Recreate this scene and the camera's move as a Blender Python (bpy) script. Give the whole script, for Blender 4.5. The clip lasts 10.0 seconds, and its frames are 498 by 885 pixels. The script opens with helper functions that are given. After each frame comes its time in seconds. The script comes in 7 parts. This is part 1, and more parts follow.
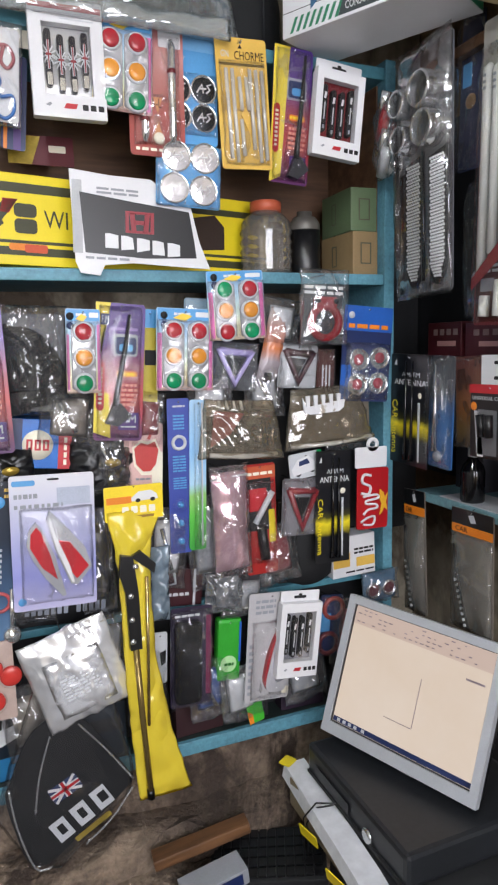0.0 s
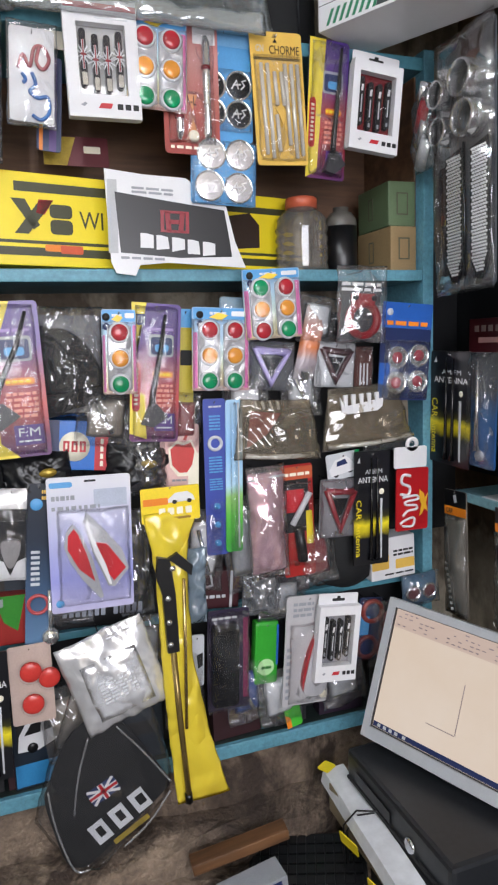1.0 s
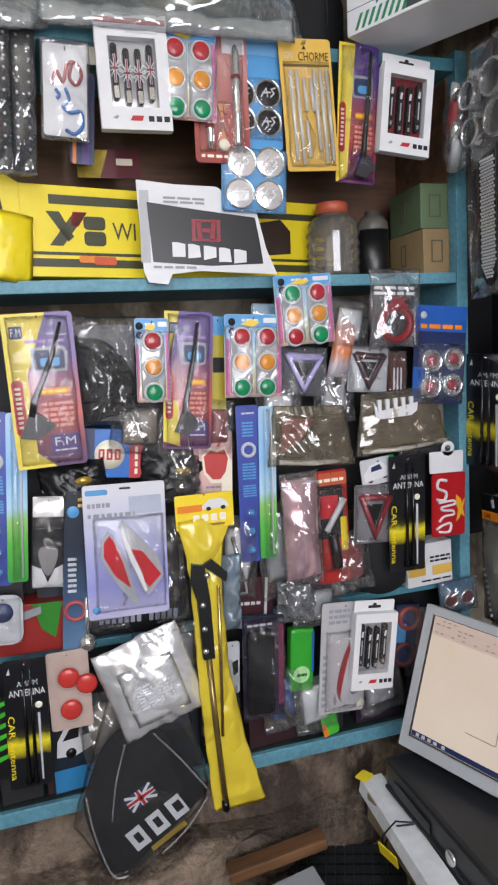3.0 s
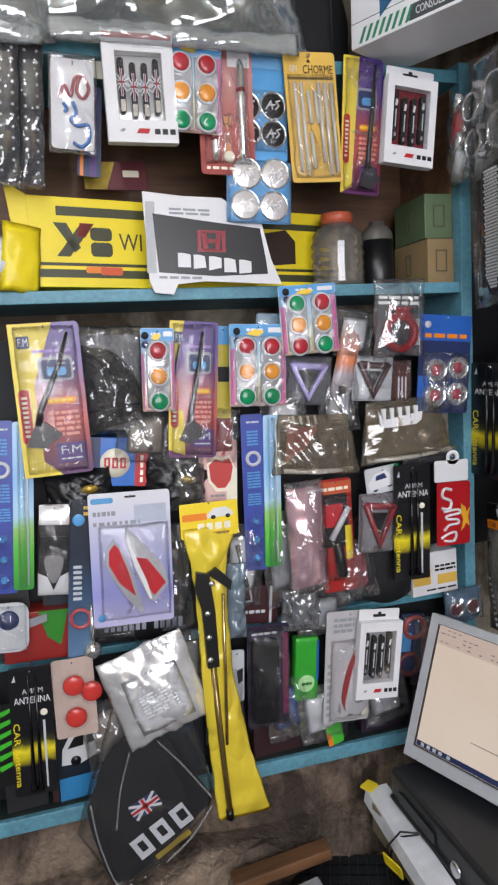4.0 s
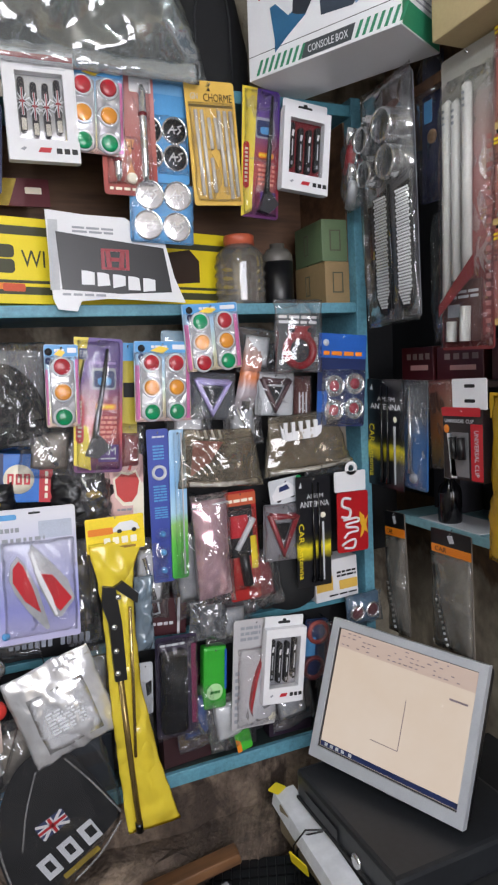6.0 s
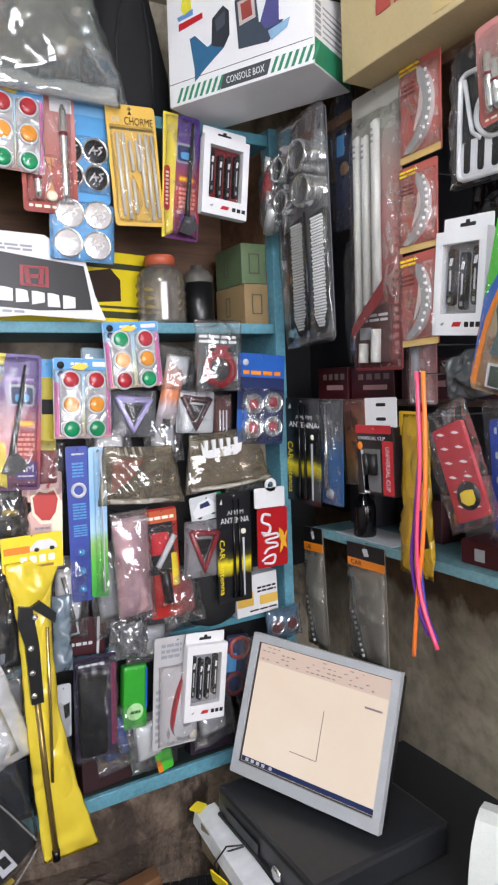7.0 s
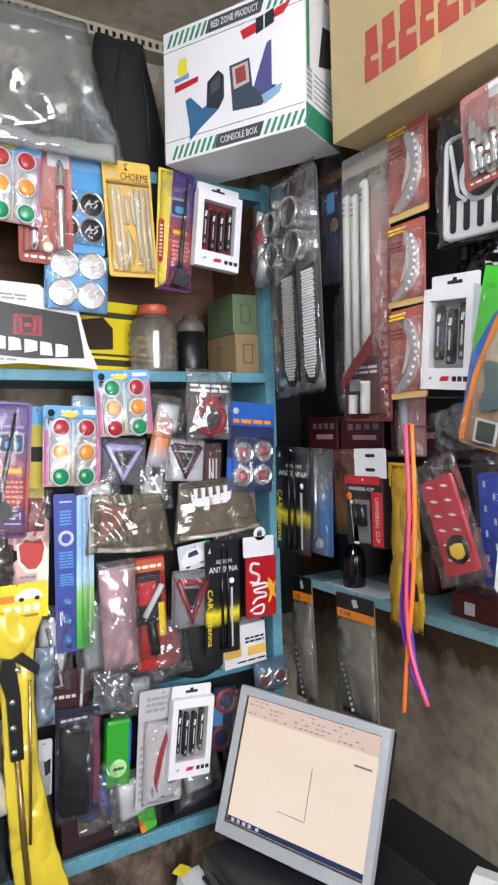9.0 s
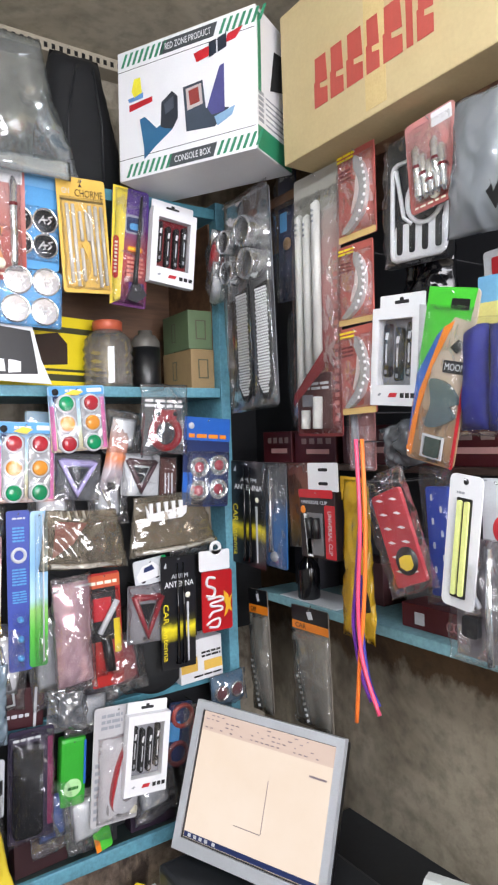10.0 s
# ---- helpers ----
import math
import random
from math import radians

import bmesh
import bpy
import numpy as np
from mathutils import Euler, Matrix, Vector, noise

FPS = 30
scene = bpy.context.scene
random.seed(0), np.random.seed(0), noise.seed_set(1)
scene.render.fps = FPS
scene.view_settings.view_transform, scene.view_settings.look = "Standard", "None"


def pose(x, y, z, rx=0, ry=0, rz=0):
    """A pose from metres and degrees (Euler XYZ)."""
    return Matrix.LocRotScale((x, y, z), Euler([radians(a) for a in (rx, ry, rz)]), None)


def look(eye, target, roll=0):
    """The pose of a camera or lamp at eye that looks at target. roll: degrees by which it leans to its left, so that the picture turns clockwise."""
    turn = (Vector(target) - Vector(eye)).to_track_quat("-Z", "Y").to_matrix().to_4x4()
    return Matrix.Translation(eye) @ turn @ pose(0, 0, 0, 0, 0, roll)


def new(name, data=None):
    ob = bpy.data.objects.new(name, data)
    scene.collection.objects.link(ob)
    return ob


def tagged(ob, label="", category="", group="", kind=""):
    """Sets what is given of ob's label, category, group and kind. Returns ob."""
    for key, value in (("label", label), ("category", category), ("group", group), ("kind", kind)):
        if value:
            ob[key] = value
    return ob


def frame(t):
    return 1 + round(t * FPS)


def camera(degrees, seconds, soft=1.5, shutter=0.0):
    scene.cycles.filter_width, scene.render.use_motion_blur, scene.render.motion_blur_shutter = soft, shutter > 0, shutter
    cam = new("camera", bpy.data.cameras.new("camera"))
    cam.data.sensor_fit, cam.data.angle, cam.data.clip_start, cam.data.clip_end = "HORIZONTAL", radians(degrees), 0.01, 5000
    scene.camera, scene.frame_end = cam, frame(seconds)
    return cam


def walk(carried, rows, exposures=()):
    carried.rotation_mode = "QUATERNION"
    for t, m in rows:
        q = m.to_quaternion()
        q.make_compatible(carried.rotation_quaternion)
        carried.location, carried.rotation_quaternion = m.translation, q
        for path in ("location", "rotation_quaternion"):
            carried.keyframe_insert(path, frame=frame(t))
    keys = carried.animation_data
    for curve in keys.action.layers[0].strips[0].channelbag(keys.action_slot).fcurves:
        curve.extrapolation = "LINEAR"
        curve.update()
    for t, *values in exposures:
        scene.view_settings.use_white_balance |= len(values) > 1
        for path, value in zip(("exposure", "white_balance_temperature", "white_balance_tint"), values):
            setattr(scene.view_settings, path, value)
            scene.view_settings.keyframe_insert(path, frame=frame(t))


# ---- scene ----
cam = camera(41.3, 10.0, 2.2)
PATH = [
    (0, (0.177, 0.202, 1.652), (0.924, 2.034, 1.358), -1.4),
    (0.5, (0.16, 0.204, 1.655), (0.879, 2.044, 1.34), -1.7),
    (1, (0.173, 0.225, 1.651), (0.832, 2.09, 1.359), -2.1),
    (1.5, (0.172, 0.223, 1.654), (0.803, 2.1, 1.376), -2.4),
    (2, (0.183, 0.237, 1.645), (0.772, 2.128, 1.366), -2.9),
    (2.5, (0.175, 0.227, 1.65), (0.758, 2.12, 1.376), -3.0),
    (3, (0.173, 0.226, 1.652), (0.739, 2.125, 1.382), -3.1),
    (3.2, (0.17, 0.227, 1.655), (0.72, 2.132, 1.399), -2.9),
    (4.5, (0.18, 0.211, 1.655), (0.729, 2.119, 1.41), -3.2),
    (5, (0.179, 0.207, 1.653), (0.798, 2.091, 1.399), -3.3),
    (5.5, (0.178, 0.196, 1.654), (0.84, 2.066, 1.4), -3.3),
    (6, (0.189, 0.173, 1.663), (0.973, 2.0, 1.439), -2.9),
    (6.2, (0.186, 0.161, 1.659), (1.027, 1.963, 1.45), -2.9),
    (7.5, (0.187, 0.146, 1.654), (1.205, 1.86, 1.491), -2.1),
    (8, (0.194, 0.161, 1.649), (1.181, 1.889, 1.455), -2.1),
    (8.5, (0.188, 0.157, 1.658), (1.2, 1.879, 1.571), -1.7),
    (9, (0.186, 0.147, 1.674), (1.213, 1.863, 1.626), -1.7),
    (9.5, (0.182, 0.136, 1.679), (1.24, 1.833, 1.644), -1.6),
    (10, (0.187, 0.127, 1.682), (1.317, 1.777, 1.664), -1.9),
]
walk(cam, [(t, look(eye, target, roll)) for t, eye, target, roll in PATH], [(0, 0.53), (3, 0.40), (5, 0.37), (6.2, 0.42), (7.5, 0.96), (8, 0.94), (8.5, 0.9), (9.5, 0.86), (10, 1.02)])

# ---- light ----
world = bpy.data.worlds.new("world")
scene.world = world
world.use_nodes = True
sky = world.node_tree.nodes.new("ShaderNodeTexSky")
sky.sky_type, sky.sun_disc, sky.sun_elevation, sky.sun_rotation = "NISHITA", False, radians(40), radians(200)
world.node_tree.links.new(sky.outputs[0], world.node_tree.nodes["Background"].inputs[0])
world.node_tree.nodes["Background"].inputs[1].default_value = 0.1


def area(name, energy, sx, sy, m, col):
    ob = new(name, bpy.data.lights.new(name, "AREA"))
    ob.data.shape, ob.data.size, ob.data.size_y = "RECTANGLE", sx, sy
    ob.data.energy, ob.data.color = energy, col
    ob.matrix_world = m
    return ob


area("doorway_daylight", 46, 1.6, 1.2, look((0.3, -1.43, 1.9), (0.8, 1.3, 1.6)), (0.93, 0.92, 1.0))


# ---- materials ----
def lin(h):
    c = [int(h[i:i + 2], 16) / 255 for i in (0, 2, 4)]
    return tuple((x / 12.92 if x < 0.04045 else ((x + 0.055) / 1.055) ** 2.4) for x in c) + (1,)


MATS = {}


def nodes_of(name):
    m = bpy.data.materials.new(name)
    m.use_nodes = True
    return m, m.node_tree.nodes, m.node_tree.links, m.node_tree.nodes["Principled BSDF"]


def grain(n, l, scale, detail=4.0, rough=0.6):
    tc = n.new("ShaderNodeTexCoord")
    t = n.new("ShaderNodeTexNoise")
    t.inputs["Scale"].default_value, t.inputs["Detail"].default_value, t.inputs["Roughness"].default_value = scale, detail, rough
    l.new(tc.outputs["Object"], t.inputs["Vector"])
    return t


def tone(n, l, fac, a, b, lo=0.3, hi=0.7):
    r = n.new("ShaderNodeValToRGB")
    r.color_ramp.elements[0].position, r.color_ramp.elements[0].color = lo, a
    r.color_ramp.elements[1].position, r.color_ramp.elements[1].color = hi, b
    l.new(fac, r.inputs[0])
    return r


def bumpy(n, l, b, fac, strength, dist=0.002):
    k = n.new("ShaderNodeBump")
    k.inputs["Strength"].default_value, k.inputs["Distance"].default_value = strength, dist
    l.new(fac, k.inputs["Height"])
    l.new(k.outputs[0], b.inputs["Normal"])


def paint(h, rough=0.45, metal=0.0, var=0.12, scale=30, bump=0.05, spec=0.5):
    """A printed, painted or moulded surface with faint unevenness at two scales."""
    key = ("p", h, rough, metal, var, scale, bump)
    if key in MATS:
        return MATS[key]
    m, n, l, b = nodes_of("surface_" + h)
    c = lin(h)
    g1, g2 = grain(n, l, scale), grain(n, l, scale * 9, 2.0)
    mix = n.new("ShaderNodeMath")
    mix.operation = "ADD"
    l.new(g1.outputs[0], mix.inputs[0])
    l.new(g2.outputs[0], mix.inputs[1])
    hf = n.new("ShaderNodeMath")
    hf.operation, hf.inputs[1].default_value = "MULTIPLY", 0.5
    l.new(mix.outputs[0], hf.inputs[0])
    r = tone(n, l, hf.outputs[0], tuple(x * (1 - var) for x in c[:3]) + (1,), tuple(min(1, x * (1 + var * 0.6)) for x in c[:3]) + (1,))
    l.new(r.outputs[0], b.inputs["Base Color"])
    b.inputs["Roughness"].default_value, b.inputs["Metallic"].default_value = rough, metal
    b.inputs["Specular IOR Level"].default_value = spec
    bumpy(n, l, b, g1.outputs[0], bump, 0.004)
    MATS[key] = m
    return m


def gradient(key, stops, axis=2, size=0.2, rough=0.3):
    """A printed colour run along one axis of the card; stops: (0..1, colour)."""
    if key in MATS:
        return MATS[key]
    m, n, l, b = nodes_of(key)
    tc, sp = n.new("ShaderNodeTexCoord"), n.new("ShaderNodeSeparateXYZ")
    l.new(tc.outputs["Object"], sp.inputs[0])
    mp = n.new("ShaderNodeMapRange")
    mp.inputs[1].default_value, mp.inputs[2].default_value = -size / 2, size / 2
    nz = grain(n, l, 25)
    ad = n.new("ShaderNodeMath")
    ad.operation, ad.inputs[1].default_value = "MULTIPLY_ADD", 0.03
    l.new(nz.outputs[0], ad.inputs[0])
    l.new(sp.outputs[axis], ad.inputs[2])
    l.new(ad.outputs[0], mp.inputs[0])
    r = n.new("ShaderNodeValToRGB")
    while len(r.color_ramp.elements) < len(stops):
        r.color_ramp.elements.new(0.5)
    for e, (p, h) in zip(r.color_ramp.elements, stops):
        e.position, e.color = p, lin(h)
    l.new(mp.outputs[0], r.inputs[0])
    l.new(r.outputs[0], b.inputs["Base Color"])
    b.inputs["Roughness"].default_value = rough
    bumpy(n, l, b, nz.outputs[0], 0.05, 0.004)
    MATS[key] = m
    return m


def film(key, tint="ffffff", haze=0.06, wrinkle=0.5, scale=22, gloss=0.08, hazecol="d8d8dc", veil=0.07, fine=0.05, crease=0.9, top=0.55):
    """Clear plastic: lets light through, with a thin veil, glossy wrinkles and sharp folds."""
    if key in MATS:
        return MATS[key]
    m, n, l, b = nodes_of(key)
    n.remove(b)
    out = n["Material Output"]
    tr, gl, di = n.new("ShaderNodeBsdfTransparent"), n.new("ShaderNodeBsdfGlossy"), n.new("ShaderNodeBsdfDiffuse")
    tr.inputs[0].default_value, di.inputs[0].default_value = lin(tint), lin(hazecol)
    gl.inputs["Roughness"].default_value = gloss
    g = grain(n, l, scale, 1.0, 0.5)
    g.inputs["Distortion"].default_value = 0.6
    k = n.new("ShaderNodeBump")
    k.inputs["Strength"].default_value, k.inputs["Distance"].default_value = wrinkle, 0.03
    g2 = grain(n, l, scale * 4.5, 2.0, 0.5)
    g2.inputs["Distortion"].default_value = 2.0
    hs = n.new("ShaderNodeMath")
    hs.operation, hs.inputs[1].default_value = "MULTIPLY_ADD", fine
    l.new(g2.outputs[0], hs.inputs[0])
    l.new(g.outputs[0], hs.inputs[2])
    g3 = grain(n, l, scale * 0.8, 1.0, 0.5)
    g3.inputs["Distortion"].default_value = 1.0
    sub, ab, cr = n.new("ShaderNodeMath"), n.new("ShaderNodeMath"), n.new("ShaderNodeMath")
    sub.operation, sub.inputs[1].default_value = "SUBTRACT", 0.5
    ab.operation = "ABSOLUTE"
    cr.operation, cr.inputs[1].default_value = "MULTIPLY_ADD", crease
    l.new(g3.outputs[0], sub.inputs[0])
    l.new(sub.outputs[0], ab.inputs[0])
    l.new(ab.outputs[0], cr.inputs[0])
    l.new(hs.outputs[0], cr.inputs[2])
    l.new(cr.outputs[0], k.inputs["Height"])
    l.new(k.outputs[0], gl.inputs["Normal"])
    l.new(k.outputs[0], di.inputs["Normal"])
    lw = n.new("ShaderNodeLayerWeight")
    lw.inputs[0].default_value = 0.35
    l.new(k.outputs[0], lw.inputs["Normal"])
    mp = n.new("ShaderNodeMapRange")
    mp.inputs[3].default_value, mp.inputs[4].default_value = veil, top
    l.new(lw.outputs["Fresnel"], mp.inputs[0])
    a, c = n.new("ShaderNodeMixShader"), n.new("ShaderNodeMixShader")
    a.inputs[0].default_value = haze
    l.new(tr.outputs[0], a.inputs[1])
    l.new(di.outputs[0], a.inputs[2])
    l.new(mp.outputs[0], c.inputs[0])
    l.new(a.outputs[0], c.inputs[1])
    l.new(gl.outputs[0], c.inputs[2])
    l.new(c.outputs[0], out.inputs[0])
    MATS[key] = m
    return m


def rough_wall(key, a, b_, c_, scale=3.0, bump=0.5, stretch=1.0):
    """Old plaster or mud wall: large patches, grit, dark stains."""
    m, n, l, b = nodes_of(key)
    g1, g2, g3 = grain(n, l, scale, 6, 0.65), grain(n, l, scale * 14, 4), grain(n, l, scale * 0.5, 5, 0.7)
    g3.inputs["Distortion"].default_value = 0.8
    tc, mp = n.new("ShaderNodeTexCoord"), n.new("ShaderNodeMapping")
    mp.inputs["Scale"].default_value = (1.6, 1.6, stretch)
    l.new(tc.outputs["Object"], mp.inputs[0])
    l.new(mp.outputs[0], g3.inputs["Vector"])
    r1 = tone(n, l, g1.outputs[0], lin(a), lin(b_), 0.38, 0.62)
    r3 = tone(n, l, g3.outputs[0], (0, 0, 0, 1), (1, 1, 1, 1), 0.47, 0.58)
    mx = n.new("ShaderNodeMixRGB")
    mx.inputs[2].default_value = lin(c_)
    l.new(r3.outputs[0], mx.inputs[0])
    l.new(r1.outputs[0], mx.inputs[1])
    r2 = tone(n, l, g2.outputs[0], (0.6, 0.6, 0.6, 1), (1, 1, 1, 1), 0.3, 0.55)
    m2 = n.new("ShaderNodeMixRGB")
    m2.blend_type, m2.inputs[0].default_value = "MULTIPLY", 0.7
    l.new(mx.outputs[0], m2.inputs[1])
    l.new(r2.outputs[0], m2.inputs[2])
    l.new(m2.outputs[0], b.inputs["Base Color"])
    b.inputs["Roughness"].default_value = 0.9
    ad = n.new("ShaderNodeMath")
    l.new(g1.outputs[0], ad.inputs[0])
    l.new(g2.outputs[0], ad.inputs[1])
    bumpy(n, l, b, ad.outputs[0], bump, 0.012)
    return m


def wood(key, a, b_, scale=6, rough=0.6, stretch=(1, 6, 8)):
    m, n, l, b = nodes_of(key)
    tc, mp = n.new("ShaderNodeTexCoord"), n.new("ShaderNodeMapping")
    mp.inputs["Scale"].default_value = stretch
    l.new(tc.outputs["Object"], mp.inputs[0])
    t = n.new("ShaderNodeTexNoise")
    t.inputs["Scale"].default_value, t.inputs["Detail"].default_value = scale, 6
    l.new(mp.outputs[0], t.inputs["Vector"])
    r = tone(n, l, t.outputs[0], lin(a), lin(b_), 0.32, 0.68)
    l.new(r.outputs[0], b.inputs["Base Color"])
    b.inputs["Roughness"].default_value = rough
    bumpy(n, l, b, t.outputs[0], 0.2, 0.003)
    return m


def foil(key, h, rough=0.18, metal=0.85, scale=9, strength=0.8):
    """Crumpled metallised plastic, with sharp folds between smooth facets."""
    m, n, l, b = nodes_of(key)
    v = n.new("ShaderNodeTexVoronoi")
    v.inputs["Scale"].default_value, v.inputs["Randomness"].default_value = scale, 1.0
    g, f = grain(n, l, scale * 0.8, 3.0, 0.55), grain(n, l, scale * 5, 2.0)
    warp = n.new("ShaderNodeMixRGB")
    warp.inputs[0].default_value = 0.12
    tc = n.new("ShaderNodeTexCoord")
    l.new(tc.outputs["Object"], warp.inputs[1])
    l.new(g.outputs[1], warp.inputs[2])
    l.new(warp.outputs[0], v.inputs["Vector"])
    ad, a2 = n.new("ShaderNodeMath"), n.new("ShaderNodeMath")
    ad.operation, ad.inputs[1].default_value = "MULTIPLY_ADD", 0.9
    l.new(v.outputs["Distance"], ad.inputs[0])
    l.new(g.outputs[0], ad.inputs[2])
    a2.operation, a2.inputs[1].default_value = "MULTIPLY_ADD", 0.015
    l.new(f.outputs[0], a2.inputs[0])
    l.new(ad.outputs[0], a2.inputs[2])
    c = lin(h)
    r = tone(n, l, g.outputs[0], tuple(x * 0.82 for x in c[:3]) + (1,), c)
    l.new(r.outputs[0], b.inputs["Base Color"])
    b.inputs["Roughness"].default_value, b.inputs["Metallic"].default_value = rough, metal
    bumpy(n, l, b, a2.outputs[0], strength, 0.03)
    return m


WHITE = paint("d6d6d8", 0.35, var=0.04)
CREAM = paint("e6e0cc", 0.5, var=0.06)
BLACK = paint("121214", 0.35, var=0.2)
MATT = paint("17181a", 0.75, var=0.25, bump=0.2)
GREY = paint("8d9096", 0.4)
LGREY = paint("bfc2c6", 0.4)
RED = paint("b3202a", 0.35)
DRED = paint("6c1820", 0.4)
MAROON = paint("5a2028", 0.45)
ORANGE = paint("e07f1e", 0.35)
GREEN = paint("119a55", 0.35)
LIME = paint("3fae2e", 0.3)
YELLOW = paint("e6cf22", 0.4, var=0.06)
AMBER = paint("d6ae50", 0.4, var=0.08)
BLUE = paint("2358a8", 0.35)
NAVY = paint("1c2a55", 0.4)
SKY = paint("4f94c9", 0.4)
PURPLE = paint("4a2b72", 0.35)
PINK = paint("d46aa8", 0.4)
ROSE = paint("b5544f", 0.45)
TEAL = paint("5a8fa0", 0.5, var=0.4, scale=11, bump=0.35)
TEALD = paint("47808f", 0.5, var=0.3, scale=7, bump=0.25)
CHROME = paint("eceef0", 0.1, 0.9, var=0.05, bump=0.2)
STEEL = paint("cfd0d2", 0.17, 0.9, var=0.1)
DSTEEL = paint("3a3c40", 0.3, 1.0, var=0.2)
GLOSSB = paint("0d0d10", 0.12, var=0.1, bump=0.02)
FOIL = foil("silver_foil", "f4f4f6", 0.24, 0.62, 5.5, 0.9)
PFOIL = foil("pink_foil", "f4ccd8", 0.2, 0.7, 4, 0.35)
LENSES = {"r": paint("a82a34", 0.16, bump=0.02), "o": paint("dd9334", 0.16, bump=0.02), "g": paint("178a58", 0.16, bump=0.02)}
SILVERY = film("silvery_blister", "e6e6e8", haze=0.42, wrinkle=0.6, scale=22, hazecol="d6d6da", veil=0.1, fine=0.02)
CLEAR = film("clear_blister", haze=0.015, wrinkle=0.7, scale=14, gloss=0.06, veil=0.022, fine=0.015, top=0.4, crease=1.1)
BAG = film("clear_bag", haze=0.045, wrinkle=0.8, scale=11, gloss=0.09, veil=0.12, fine=0.02, crease=1.3)
SMOKE = film("grey_bag", "b4b7bb", haze=0.3, wrinkle=0.9, scale=10, gloss=0.14, hazecol="8b8e93", veil=0.14, fine=0.02)
BROWNBAG = film("brown_bag", "ece5d8", haze=0.11, wrinkle=0.5, scale=5, gloss=0.14, hazecol="c0b7a6", veil=0.1, fine=0.01)
YBAG = film("yellow_bag", "f8e45c", haze=0.62, wrinkle=0.8, scale=9, gloss=0.16, hazecol="f8e24a", veil=0.045, fine=0.015, top=0.4)
PANE = film("window_film", haze=0.0, wrinkle=0.2, scale=14, gloss=0.06, veil=0.012, top=0.2)


# ---- shapes ----
def rr(w, h, t, r=0.004, x=0.0, z=0.0, y=0.0, bm=None, seg=3):
    """Upright slab with rounded corners; its front lies t before y."""
    bm = bm or bmesh.new()
    r = min(r, w / 2.01, h / 2.01)
    loop = []
    for cx, cz, a0 in ((w / 2 - r, h / 2 - r, 0), (-w / 2 + r, h / 2 - r, 90), (-w / 2 + r, -h / 2 + r, 180), (w / 2 - r, -h / 2 + r, 270)):
        for i in range(seg + 1):
            a = radians(a0 + 90 * i / seg)
            loop.append((x + cx + r * math.cos(a), z + cz + r * math.sin(a)))
    return prism(loop, t, y, bm)


def prism(loop, t, y=0.0, bm=None):
    bm = bm or bmesh.new()
    f = [bm.verts.new((px, y - t, pz)) for px, pz in loop]
    k = [bm.verts.new((px, y, pz)) for px, pz in loop]
    n = len(loop)
    fr, bk = bm.faces.new(f), bm.faces.new(k[::-1])
    for i in range(n):
        bm.faces.new((f[i], k[i], k[(i + 1) % n], f[(i + 1) % n]))
    bmesh.ops.recalc_face_normals(bm, faces=bm.faces[:])
    return bm


def ring_slab(w, h, t, wl, wr, wt, wb, y=0.0):
    """Frame: a slab with a rectangular opening, its borders given."""
    bm = bmesh.new()
    o = [(-w / 2, -h / 2), (w / 2, -h / 2), (w / 2, h / 2), (-w / 2, h / 2)]
    i = [(-w / 2 + wl, -h / 2 + wb), (w / 2 - wr, -h / 2 + wb), (w / 2 - wr, h / 2 - wt), (-w / 2 + wl, h / 2 - wt)]
    v = [[bm.verts.new((px, yy, pz)) for px, pz in q] for yy in (y - t, y) for q in (o, i)]
    of, jf, ob, jb = v
    for a in range(4):
        b = (a + 1) % 4
        bm.faces.new((of[a], of[b], jf[b], jf[a]))
        bm.faces.new((ob[b], ob[a], jb[a], jb[b]))
        bm.faces.new((of[b], of[a], ob[a], ob[b]))
        bm.faces.new((jf[a], jf[b], jb[b], jb[a]))
    bmesh.ops.recalc_face_normals(bm, faces=bm.faces[:])
    return bm


def lathe(profile, n=20, m=None, bm=None):
    """Round body about the y axis, from (radius, y) pairs."""
    bm = bm or bmesh.new()
    m = m or Matrix()
    rings = []
    for r, y in profile:
        rings.append([bm.verts.new(m @ Vector((r * math.cos(2 * math.pi * i / n), y, r * math.sin(2 * math.pi * i / n)))) for i in range(n)] if r > 1e-6 else [bm.verts.new(m @ Vector((0, y, 0)))])
    for a, b in zip(rings, rings[1:]):
        for i in range(n):
            j = (i + 1) % n
            q = [a[i % len(a)], a[j % len(a)], b[j % len(b)], b[i % len(b)]]
            q = [v for k, v in enumerate(q) if v not in q[:k]]
            if len(q) > 2:
                bm.faces.new(q)
    bmesh.ops.recalc_face_normals(bm, faces=bm.faces[:])
    for f in bm.faces:
        f.smooth = True
    return bm


UP = Matrix.Rotation(radians(90), 4, "X")


